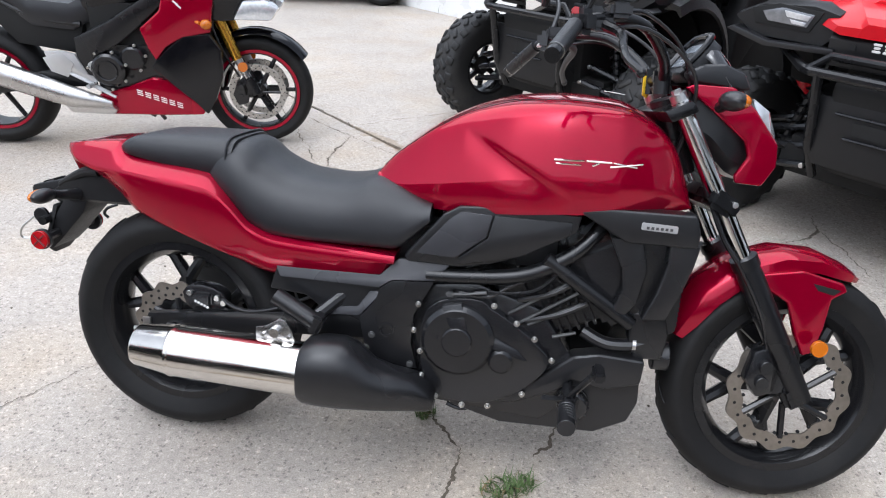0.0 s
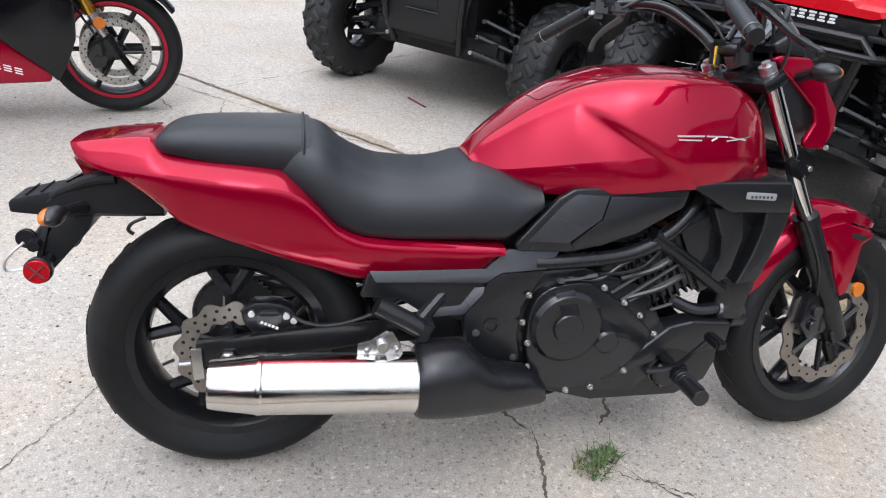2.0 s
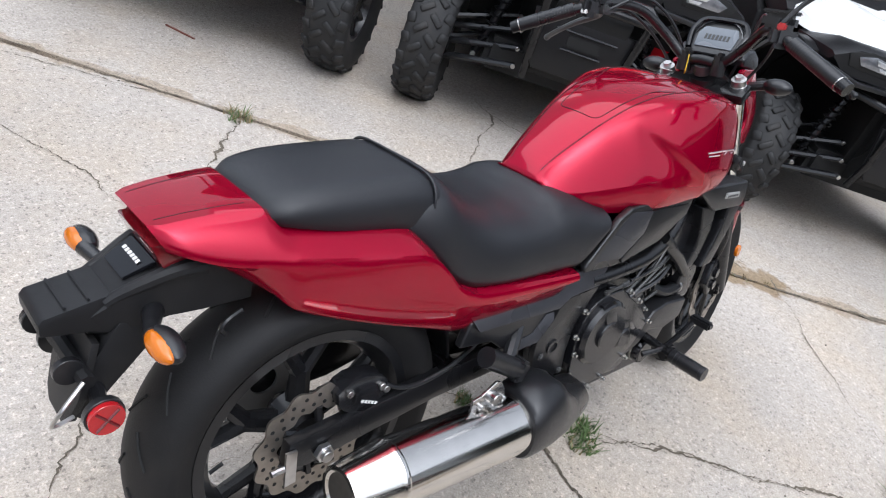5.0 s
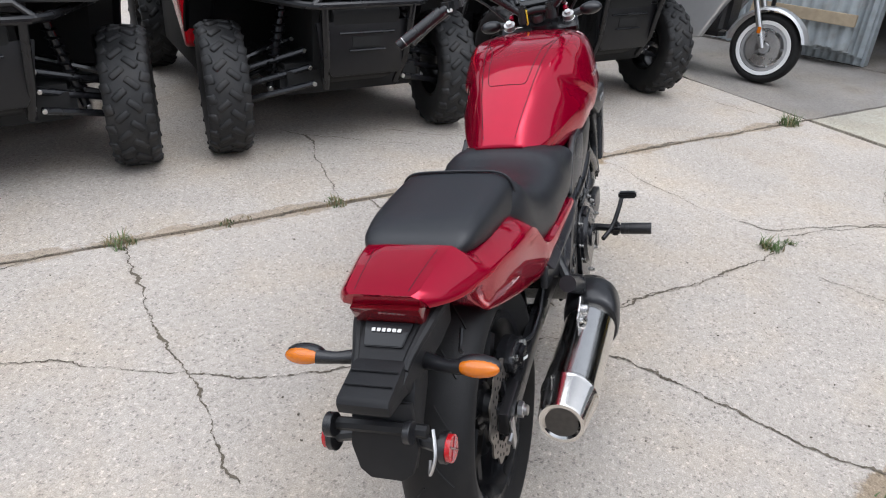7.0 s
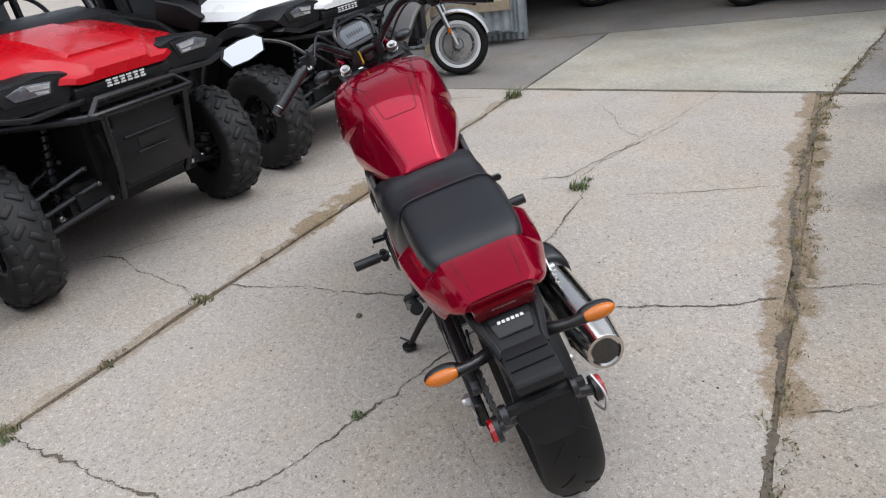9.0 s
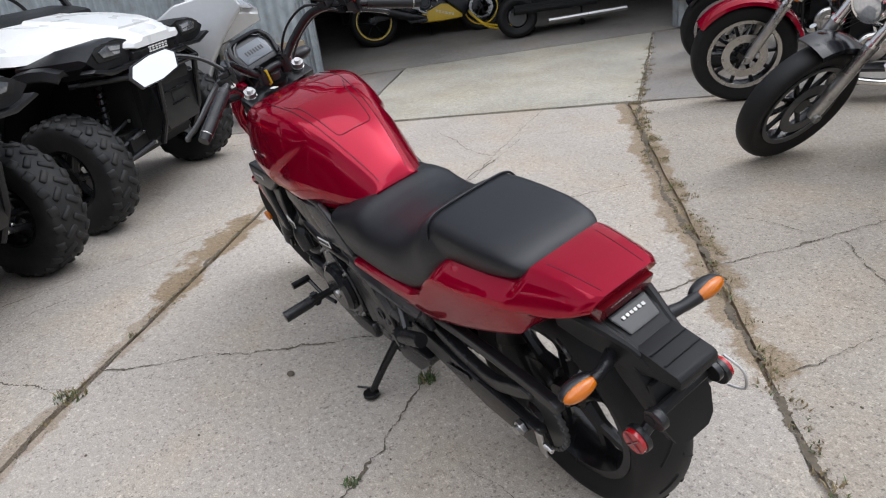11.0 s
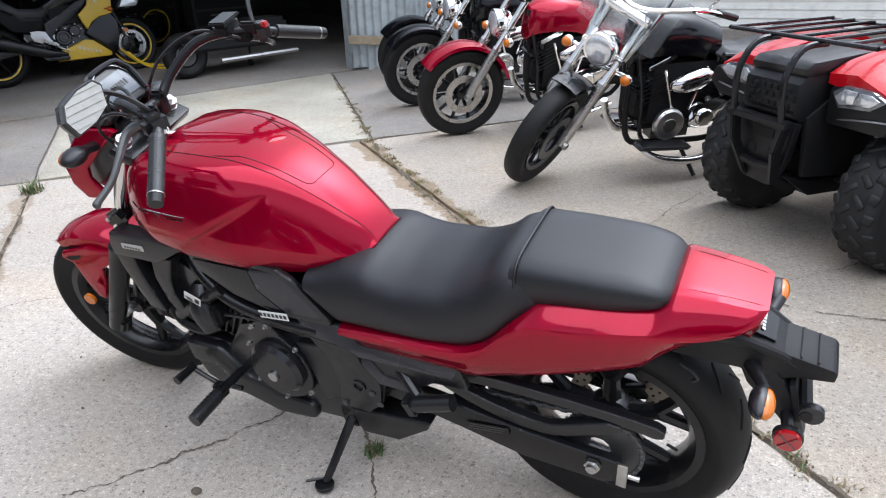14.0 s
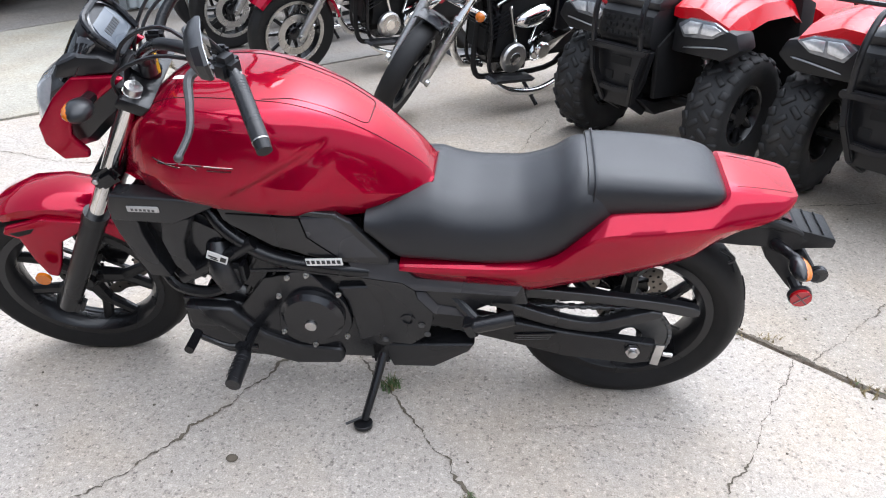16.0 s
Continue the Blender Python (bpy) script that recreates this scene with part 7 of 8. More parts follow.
def cruiser(paint, pos, heading, label, steer=0.0, screen=False, lean=-9, height=1.0):
    """A chrome-trimmed cruiser; the front wheel touches the ground at the origin, x points ahead."""
    t = thing("cruiser_motorcycle", label, "motorcycle", pose(pos[0], pos[1], 0.004, 0, 0, heading) @ rot("X", lean), "row of parked cruisers")
    R = 0.325
    piv, axis = Vector((-0.45, 0, 0.95)), Vector((-math.sin(radians(32)), 0, math.cos(radians(32))))
    st = Matrix.Translation(piv) @ Matrix.Rotation(radians(steer), 4, axis) @ Matrix.Translation(-piv)
    shift = Matrix.Translation(-(st @ Vector((0, 0, R))) + Vector((0, 0, R)))
    one = Matrix.Translation((shift.translation.x, shift.translation.y, 0))
    F = one @ st
    fw_ = simple_wheel(t, "front_wheel", (0, 0, R), R, 0.057, 0.225, F, FRAME, 10)
    part("brake_disc", moved(lathe([(0.09, -0.003), (0.14, -0.003), (0.14, 0.003), (0.09, 0.003)], (0, 0.06, R), "y", 48, True), F), ALLOY if screen else BOLT, fw_, "drilled steel brake disc")
    simple_wheel(t, "rear_wheel", (-1.62, 0, R), R, 0.085, 0.21, one, FRAME, 10)
    part("front_fender", moved(loft([[Vector((r * math.cos(radians(a)), w, R + r * math.sin(radians(a)))) for r, w in ((0.33, 0.085), (0.352, 0.08), (0.362, 0.04), (0.364, 0), (0.362, -0.04), (0.352, -0.08), (0.33, -0.085), (0.33, -0.08), (0.346, -0.074), (0.356, 0), (0.346, 0.074), (0.33, 0.08))] for a in range(84 if screen else 38, 146 if screen else 165, 7)]), F), paint, t, "", 50)
    for s in (1, -1):
        fork = part("fork", moved(joined(tube([(-0.005, s * 0.105, R - 0.02), (-0.03, s * 0.105, R + 0.03), (-0.21, s * 0.11, R + 0.33)], [0.026, 0.031, 0.031], 14, smooth=False), lathe([(0.018, -0.012), (0.022, -0.010), (0.022, 0.010), (0.018, 0.012)], (0, s * 0.135, R), "y", 18, True)), F), BOLT, t, "satin grey fork slider")
        part("fork_tube", moved(joined(tube([(-0.19, s * 0.11, R + 0.30), (-0.42, s * 0.11, 0.99)], 0.024, 14, smooth=False), tube([(-0.205, s * 0.11, R + 0.322), (-0.215, s * 0.11, R + 0.338)], 0.034, 14, smooth=False)), F), CHROME, fork, "chrome fork tube")
        part("rim_ring", moved(lathe([(0.203, s * 0.040), (0.226, s * 0.046), (0.226, s * 0.036), (0.203, s * 0.034)], (0, 0, R), "y", 56, True), F), ALLOY if screen else BOLT, fw_, "machined rim edge")
        sg = part("turn_signal", moved(joined(tube([(-0.30, s * 0.10, 0.72), (-0.27, s * 0.17, 0.72)], 0.009, 8, smooth=False), ellipsoid((-0.26, s * 0.20, 0.72), (0.032, 0.032, 0.032), 14)), F), CHROME, t, "chrome front turn signal")
        part("lens", moved(ellipsoid((-0.244, s * 0.20, 0.72), (0.026, 0.029, 0.029), 14), F), AMBER, sg, "amber lens")
        part("grip", moved(tube([(-0.62, s * 0.36, 1.10), (-0.72, s * 0.44, 1.08)], 0.018, 10, smooth=False), F), PLAST, t)
        part("mirror", moved(joined(tube([(-0.58, s * 0.32, 1.11), (-0.56, s * 0.38, 1.28)], 0.006, 8, smooth=False), ellipsoid((-0.55, s * 0.40, 1.30), (0.012, 0.07, 0.045), 14)), F), CHROME, t)
    part("exhaust", moved(tube([(-0.42, -0.12, 0.42), (-0.50, -0.16, 0.26), (-0.7, -0.18, 0.20), (-1.7, -0.2, 0.24)], [0.022, 0.024, 0.03, 0.045], 12), one), CHROME, t, "chrome exhaust pipe")
    hl = part("headlight", moved(joined(loft([[Vector((x, r * math.cos(a), 0.80 + r * math.sin(a))) for a in (2 * math.pi * k / 24 for k in range(24))] for x, r in ((-0.36, 0.03), (-0.33, 0.07), (-0.27, 0.088), (-0.225, 0.092), (-0.215, 0.088))])), F), CHROME, t, "round chrome headlight")
    part("lens", moved(ellipsoid((-0.222, 0, 0.80), (0.022, 0.082, 0.082), 24), F), LAMP, hl, "clear lens")
    part("light_bar", moved(tube([(-0.28, -0.17, 0.72), (-0.26, 0, 0.70), (-0.28, 0.17, 0.72)], 0.012, 10), F), CHROME, t)
    part("handlebar", moved(tube([(-0.64, -0.38, 1.095), (-0.5, -0.3, 1.12), (-0.40, -0.08, 1.03), (-0.40, 0.08, 1.03), (-0.5, 0.3, 1.12), (-0.64, 0.38, 1.095)], 0.0135, 10), F), CHROME, t, "chrome pullback handlebar")
    part("fork_yoke", moved(joined(box((-0.40, 0, 0.97), (0.07, 0.27, 0.035), 0.01), box((-0.30, 0, 0.78), (0.08, 0.27, 0.04), 0.01)), F), CHROME, t)
    part("fuel_tank", moved(loft([ring(x, [(0, z), (w * 0.5, z - 0.008), (w * 0.85, z - 0.05), (w, z - 0.12), (w * 0.9, z - 0.2), (w * 0.5, z - 0.23), (0, z - 0.23)]) for x, z, w in ((-0.46, 0.90, 0.08), (-0.52, 0.935, 0.13), (-0.66, 0.95, 0.165), (-0.80, 0.93, 0.15), (-0.98, 0.86, 0.09))]), one), paint, t, "", 50)
    part("frame", moved(joined(tube([(-0.44, 0, 0.95), (-0.5, 0, 0.7), (-0.52, 0, 0.25), (-0.7, 0, 0.18), (-1.2, 0, 0.2), (-1.3, 0, 0.5)], 0.018, 10), box((-0.88, 0, 0.55), (0.42, 0.15, 0.35), 0.05), box((-1.2, 0, 0.45), (0.4, 0.18, 0.3), 0.03)), one), DARK, t)
    for s in (1, -1):
        part("down_tube", moved(tube([(-0.46, s * 0.05, 0.88), (-0.52, s * 0.11, 0.55), (-0.55, s * 0.12, 0.28), (-0.68, s * 0.12, 0.20)], 0.013, 10), one), FRAME, t)
    # Dark blocks added to stop light through gaps where the engine sits in shade.
    part("inner_body", moved(joined(box((-0.80, 0, 0.52), (0.56, 0.22, 0.46), 0.06, None, 3), box((-1.22, 0, 0.50), (0.46, 0.26, 0.40), 0.06, None, 3)), one), TUB, t, "dark filler block added behind the engine parts")
    for s in (1, -1):
        part("side_cover", moved(prism([(-0.96, 0.74), (-1.16, 0.72), (-1.24, 0.56), (-1.16, 0.46), (-0.98, 0.50)], s * 0.12, s * 0.165, 0.02, 3), one), paint, t, "painted side cover")
        part("floor_board", moved(prism([(-0.48, 0.255), (-0.78, 0.235), (-0.80, 0.255), (-0.50, 0.275)], s * 0.16, s * 0.27, 0.006), one), PLAST, t, "black rubber foot board")
        part("pushrod_tube", moved(joined(tube([(-0.72, s * 0.125, 0.42), (-0.64, s * 0.115, 0.66)], 0.010, 8, smooth=False), tube([(-0.82, s * 0.125, 0.42), (-0.90, s * 0.115, 0.66)], 0.010, 8, smooth=False)), one), CHROME, t, "chrome pushrod tubes")
    moved_by = one @ Matrix.Translation((-0.80, 0, 0.60)) @ rot("Y", 14) @ Matrix.Translation((0.80, 0, -0.60))
    part("oil_cooler", moved(box((-0.53, 0, 0.50), (0.05, 0.20, 0.24), 0.015), one), DARK, t)
    eng_ = part("engine", moved(joined(box((-0.78, 0, 0.34), (0.42, 0.27, 0.24), 0.09, None, 4)), one), ENG, t, "black V-twin engine with fins")
    for x, a in ((-0.62, 24), (-0.92, -24)):
        part("cylinder", moved(moved(box((0, 0, 0), (0.16, 0.2, 0.28), 0.02), Matrix.Translation((x - (0.02 if a > 0 else -0.02), 0, 0.56)) @ rot("Y", a)), one), ENG, eng_)
        for k in range(6):
            part("cooling_fin", moved(moved(box((0, 0, 0), (0.19, 0.23, 0.006), 0.001), Matrix.Translation((x, 0, 0.50)) @ rot("Y", a) @ Matrix.Translation((0, 0, 0.024 * k))), one), ENG, eng_)
    part("engine_cover", moved(joined(disc((-0.70, 0.145, 0.35), 0.092, 0.024, "y", 32, 0.5), lathe([(0.070, 0.0), (0.078, 0.005), (0.084, 0.0)], (-0.70, 0.157, 0.35), "y", 32, True)), one), STEEL, eng_, "polished round engine cover")
    part("cover_hub", moved(disc((-0.70, 0.160, 0.35), 0.040, 0.010, "y", 24, 0.3), one), CHROME, eng_)
    for k in range(6):
        part("cover_bolt", moved(disc((-0.70 + 0.082 * math.cos(1.047 * k), 0.158, 0.35 + 0.082 * math.sin(1.047 * k)), 0.007, 0.008, "y", 8), one), BOLT, eng_)
    part("engine_cover", moved(joined(loft([[Vector((x, 0.13 + d, zc + z * h)) for d, z in ((0, -1.0), (0.03, -0.85), (0.045, -0.3), (0.045, 0.3), (0.03, 0.85), (0, 1.0))] for x, zc, h in ((-0.815, 0.37, 0.02), (-0.83, 0.375, 0.055), (-0.87, 0.385, 0.082), (-0.93, 0.405, 0.085), (-1.02, 0.445, 0.062), (-1.10, 0.485, 0.034), (-1.13, 0.50, 0.010))]), disc((-0.90, 0.178, 0.385), 0.052, 0.016, "y", 28, 0.5)), one), CHROME, eng_, "chrome engine side cover")
    cleaner = part("air_cleaner", moved(ellipsoid((-0.80, 0.15, 0.60), (0.135, 0.055, 0.062), 24), moved_by), CHROME, eng_, "chrome oval air cleaner cover")
    for dz, w in ((0.016, 0.16), (-0.016, 0.17)):
        part("cleaner_slot", moved(box((-0.80, 0.201, 0.60 + dz), (w, 0.010, 0.008), 0.003), moved_by), DARK, cleaner, "black slot")
    part("rocker_trim", moved(box((-0.62, 0.11, 0.70), (0.17, 0.02, 0.03), 0.006, rot("Y", 24)), one), CHROME, eng_)
    part("rocker_trim", moved(box((-0.95, 0.11, 0.70), (0.17, 0.02, 0.03), 0.006, rot("Y", -24)), one), CHROME, eng_)
    part("seat", moved(loft([ring(x, [(0, z), (w * 0.7, z - 0.01), (w, z - 0.06), (w * 0.9, z - 0.12), (0, z - 0.12)]) for x, z, w in ((-0.92, 0.80, 0.09), (-1.02, 0.75, 0.14), (-1.2, 0.72, 0.19), (-1.38, 0.76, 0.17), (-1.45, 0.84, 0.13), (-1.75, 0.84, 0.11))]), one), VINYL, t, "black two-step saddle", 50)
    part("rear_fender", moved(loft([[Vector((-1.62 + r * math.cos(radians(a)), w, R + r * math.sin(radians(a)))) for r, w in ((0.34, 0.11), (0.375, 0.10), (0.385, 0), (0.375, -0.10), (0.34, -0.11), (0.35, 0))] for a in range(25, 176, 10)]), one), paint, t, "", 50)
    part("lower_rail", moved(tube([(-0.52, 0.20, 0.24), (-0.62, 0.25, 0.19), (-0.85, 0.25, 0.16), (-1.1, 0.20, 0.20)], [0.016, 0.022, 0.024, 0.02], 12), one), CHROME, t, "curved chrome lower rail")
    part("side_stand", moved(tube([(-0.80, 0.12, 0.22), (-0.86, 0.26, 0.06)], 0.013, 8, smooth=False), one), FRAME, t)
    if screen:
        part("windshield", moved(loft([[Vector((-0.36 - 0.36 * q + 0.05 * (1 - abs(y) / 0.26) + d, y * (1 - 0.25 * q * q), 0.86 + 0.48 * q)) for y in np.linspace(-0.25, 0.25, 13)] + [Vector((-0.36 - 0.36 * q + 0.05 * (1 - abs(y) / 0.26) + d - 0.004, y * (1 - 0.25 * q * q), 0.86 + 0.48 * q)) for y in np.linspace(0.25, -0.25, 13)] for q, d in ((0, 0.03), (0.3, 0.03), (0.6, 0.02), (0.85, 0.0), (1, -0.02))]), F), glass("clear acrylic", (0.93, 0.95, 0.95), 0.18), t, "clear acrylic windshield")
        part("windshield_strut", moved(joined(*[tube([(-0.30, s * 0.13, 0.78), (-0.42, s * 0.16, 1.02), (-0.52, s * 0.15, 1.2)], 0.012, 8) for s in (1, -1)]), F), CHROME, t, "chrome windshield struts")
    return t


cruiser(RED2, (1.14, -3.18), 42, "red cruiser motorcycle with silver fork", 4)
cruiser(BLACKP, (0.21, -2.33), 40, "black cruiser motorcycle with clear windshield and chrome trim", 42, True)
cruiser(BLACKP, (1.88, -3.95), 44, "black cruiser motorcycle standing among others", 2)
cruiser(BLACKP, (2.30, -4.55), 46, "black cruiser motorcycle beside the garage door", 0)


def sport_bike(pos, heading, lean, name, label, body, trim, fork, rim, pipe):
    """A faired sport motorcycle; origin between the wheels, x ahead."""
    t = thing(name, label, "motorcycle", pose(pos[0], pos[1], 0.004, 0, 0, heading) @ rot("X", lean))
    I = Matrix.Identity(4)
    f = simple_wheel(t, "front_wheel", (0.70, 0, 0.30), 0.30, 0.058, 0.222, I, FRAME, 6)
    r = simple_wheel(t, "rear_wheel", (-0.70, 0, 0.31), 0.315, 0.09, 0.222, I, FRAME, 6)
    for w, x, z, h in ((f, 0.70, 0.30, 0.046), (r, -0.70, 0.31, 0.066)):
        for s in (1, -1):
            part("rim_tape", lathe([(0.212, s * h), (0.229, s * (h + 0.001)), (0.229, s * (h - 0.002)), (0.212, s * (h - 0.003))], (x, 0, z), "y", 56, True), rim, w, "coloured rim stripe")
    for s in (1, -1):
        d = part("brake_disc", lathe([(0.122, -0.003), (0.156, -0.003), (0.156, 0.003), (0.122, 0.003)], (0.70, s * 0.065, 0.30), "y", 80, True), BOLT, f, "steel brake disc")
        for a in (k * 1.0472 for k in range(6)):
            part("carrier_arm", tube([(0.70 + 0.03 * math.cos(a), s * 0.065, 0.30 + 0.03 * math.sin(a)), (0.70 + 0.126 * math.cos(a), s * 0.065, 0.30 + 0.126 * math.sin(a))], 0.008, 6, smooth=False), FRAME, d)
        part("fork_leg", joined(tube([(0.70, s * 0.10, 0.30), (0.665, s * 0.10, 0.38)], 0.03, 12, smooth=False), box((0.66, s * 0.10, 0.33), (0.08, 0.05, 0.1), 0.02)), FRAME, t, "black fork foot and caliper")
        part("stanchion", tube([(0.66, s * 0.10, 0.39), (0.61, s * 0.10, 0.50)], 0.021, 14, smooth=False), STEEL, t)
        part("fork_tube", tube([(0.615, s * 0.10, 0.49), (0.50, s * 0.10, 0.80)], 0.028, 14, smooth=False), fork, t, "gold fork tube")
        part("reflector", disc((0.645, s * 0.135, 0.455), 0.026, 0.006, "y", 20), AMBER, t, "amber reflector")
        part("side_fairing", joined(prism([(0.16, 0.66), (0.27, 0.75), (0.30, 0.84), (0.36, 0.92), (0.56, 0.88), (0.53, 0.74), (0.515, 0.645), (0.37, 0.62), (0.28, 0.57), (0.22, 0.50), (0.19, 0.56)], s * 0.17, s * 0.212, 0.012, 3)), body, t, "glossy coloured side fairing")
        part("fairing_wing", prism([(0.50, 0.645), (0.56, 0.555), (0.545, 0.40), (0.50, 0.29), (0.45, 0.21), (0.40, 0.27), (0.32, 0.34), (0.19, 0.46), (0.22, 0.505), (0.29, 0.57), (0.37, 0.628)], s * 0.16, s * 0.206, 0.014, 3), trim, t, "black side fairing wing")
        part("belly_pan", prism([(-0.12, 0.305), (0.04, 0.35), (0.17, 0.40), (0.26, 0.385), (0.36, 0.30), (0.43, 0.24), (0.42, 0.20), (0.20, 0.195), (-0.08, 0.20)], s * 0.09, s * 0.172, 0.015, 3), body, t, "glossy coloured belly pan")
        part("belly_bars", joined(*[box((0.10 + 0.040 * k, s * 0.1725, 0.320 - 0.0132 * k + dz), (0.031, 0.003, 0.0055), 0.001, rot("Y", 18)) for k in range(6) for dz in (0.011, 0.0, -0.011)]), LABEL, t, "white emblem bars")
        part("fairing_mark", joined(box((0.36, s * 0.213, 0.79), (0.032, 0.003, 0.008), 0.001, rot("Y", 40)), box((0.372, s * 0.213, 0.775), (0.032, 0.003, 0.008), 0.001, rot("Y", 40))), LABEL, t, "small white mark")
        for cx, cz, y, r, turns in ((-0.04, 0.44, 0.185, 0.10, (0.3, 1.2, 2.1, 3.0, 3.9, 4.8, 5.7)), (0.09, 0.50, 0.17, 0.07, (0.2, 1.3, 5.2))):
            for a in turns:
                part("engine_bolt", disc((cx + r * math.cos(a), s * y, cz + r * math.sin(a)), 0.008, 0.008, "y", 8), BOLT, t)
        part("caliper", joined(prism([(0.60, 0.36), (0.645, 0.40), (0.67, 0.33), (0.65, 0.25), (0.60, 0.24), (0.575, 0.30)], s * 0.075, s * 0.125, 0.010), disc((0.625, s * 0.128, 0.345), 0.014, 0.006, "y", 12), disc((0.62, s * 0.128, 0.29), 0.014, 0.006, "y", 12)), ENG, t, "black brake caliper")
        part("brake_hose", tube([(0.62, s * 0.12, 0.40), (0.57, s * 0.135, 0.50), (0.52, s * 0.13, 0.62), (0.48, s * 0.11, 0.78)], 0.006, 6), PLAST, t)
        part("disc_drilling", joined(*[disc((0.70 + q * math.cos(a), s * 0.0652, 0.30 + q * math.sin(a)), 0.0042, 0.0035, "y", 6) for k in range(22) for a, q in ((k * 0.2856, 0.147), (k * 0.2856 + 0.14, 0.132))]), DARK, d)
        part("subframe", tube([(-0.16, s * 0.11, 0.66), (-0.40, s * 0.11, 0.70), (-0.72, s * 0.07, 0.86)], 0.015, 8), FRAME, t)
        part("heel_guard", prism([(-0.36, 0.50), (-0.26, 0.53), (-0.21, 0.47), (-0.25, 0.40), (-0.33, 0.43)], s * 0.172, s * 0.178, 0.003), SILVER, t, "silver heel guard")
        part("frame_spar", prism([(0.34, 0.84), (0.18, 0.80), (0.0, 0.69), (-0.19, 0.60), (-0.20, 0.40), (-0.12, 0.36), (-0.10, 0.50), (0.04, 0.58), (0.22, 0.72)], s * 0.13, s * 0.163, 0.012), FRAME, t, "grey alloy frame spar")
        part("foot_bracket", joined(prism([(-0.35, 0.53), (-0.27, 0.535), (-0.20, 0.52), (-0.15, 0.41), (-0.10, 0.40), (-0.11, 0.37), (-0.20, 0.385), (-0.25, 0.45), (-0.34, 0.49)], s * 0.15, s * 0.172, 0.006), disc((-0.115, s * 0.165, 0.455), 0.028, 0.01, "y", 20), tube([(-0.24, s * 0.17, 0.42), (-0.15, s * 0.175, 0.375), (-0.05, s * 0.18, 0.32)], 0.009, 8), tube([(-0.13, s * 0.17, 0.36), (-0.13, s * 0.25, 0.37)], 0.012, 8, smooth=False), tube([(-0.14, s * 0.18, 0.36), (-0.02, s * 0.19, 0.30)], 0.008, 8, smooth=False)), SILVER, t, "silver foot peg bracket")
        part("swing_arm", prism([(-0.16, 0.42), (-0.40, 0.42), (-0.76, 0.35), (-0.76, 0.28), (-0.4, 0.33), (-0.16, 0.34)], s * 0.10, s * 0.135, 0.01), FRAME, t)
        part("front_signal", joined(tube([(0.44, s * 0.2, 0.70), (0.47, s * 0.225, 0.695)], 0.009, 8, smooth=False), ellipsoid((0.50, s * 0.225, 0.69), (0.03, 0.022, 0.026), 12)), AMBER, t, "amber turn signal")
        part("handlebar", tube([(0.46, s * 0.08, 0.98), (0.40, s * 0.2, 1.0), (0.33, s * 0.34, 0.99)], 0.014, 8), FRAME, t)
    part("front_fender", loft([[Vector((0.70 + q * math.cos(radians(a)), w, 0.30 + q * math.sin(radians(a)))) for q, w in ((0.315, 0.075), (0.335, 0.06), (0.34, 0), (0.335, -0.06), (0.315, -0.075), (0.325, 0))] for a in range(35, 150, 10)]), trim, t, "glossy black front fender", 50)
    part("engine", joined(box((0.10, 0, 0.42), (0.46, 0.27, 0.36), 0.04, None, 3), disc((-0.04, -0.165, 0.44), 0.085, 0.03, "y", 28, 0.4), disc((0.09, -0.155, 0.50), 0.06, 0.025, "y", 24, 0.4), disc((-0.01, 0.165, 0.38), 0.08, 0.03, "y", 28, 0.4)), ENG, t, "black four cylinder engine")
    part("engine_cap", joined(lathe([(0.046, -0.2), (0.052, -0.203), (0.052, -0.196)], (-0.04, 0, 0.44), "y", 24, True)), FRAME, t)
    part("tank", loft([ring(x, [(0, z), (w * 0.5, z - 0.01), (w * 0.9, z - 0.06), (w, z - 0.13), (w * 0.7, z - 0.22), (0, z - 0.22)]) for x, z, w in ((0.36, 0.94, 0.10), (0.26, 1.0, 0.16), (0.1, 1.0, 0.17), (-0.08, 0.90, 0.13), (-0.18, 0.84, 0.09))]), trim, t, "", 50)
    part("nose", loft([ring(x, [(0, zt), (w * 0.6, zt - 0.02), (w, (zt + zb) / 2), (w * 0.7, zb), (0, zb)]) for x, zt, zb, w in ((0.40, 1.05, 0.70, 0.19), (0.56, 1.0, 0.69, 0.18), (0.72, 0.92, 0.70, 0.14), (0.82, 0.84, 0.72, 0.07))]), trim, t, "black nose fairing", 35)
    part("headlight", joined(*[prism([(0.62, 0.70), (0.68, 0.80), (0.80, 0.80), (0.86, 0.76), (0.82, 0.70)], s * 0.06, s * 0.165, 0.02) for s in (1, -1)]), LAMP, t, "clear twin headlight")
    part("muffler_cap", prism([(-0.81, 0.565), (-0.775, 0.57), (-0.755, 0.43), (-0.79, 0.43)], -0.245, -0.155, 0.008), PLAST, t, "black muffler end cap")
    part("seat", loft([ring(x, [(0, z), (w * 0.8, z - 0.01), (w, z - 0.07), (w * 0.8, z - 0.14), (0, z - 0.14)]) for x, z, w in ((-0.10, 0.82, 0.10), (-0.20, 0.77, 0.14), (-0.40, 0.79, 0.14), (-0.52, 0.88, 0.11), (-0.85, 0.98, 0.08), (-0.95, 0.98, 0.05))]), VINYL, t, "black seat and tail", 50)
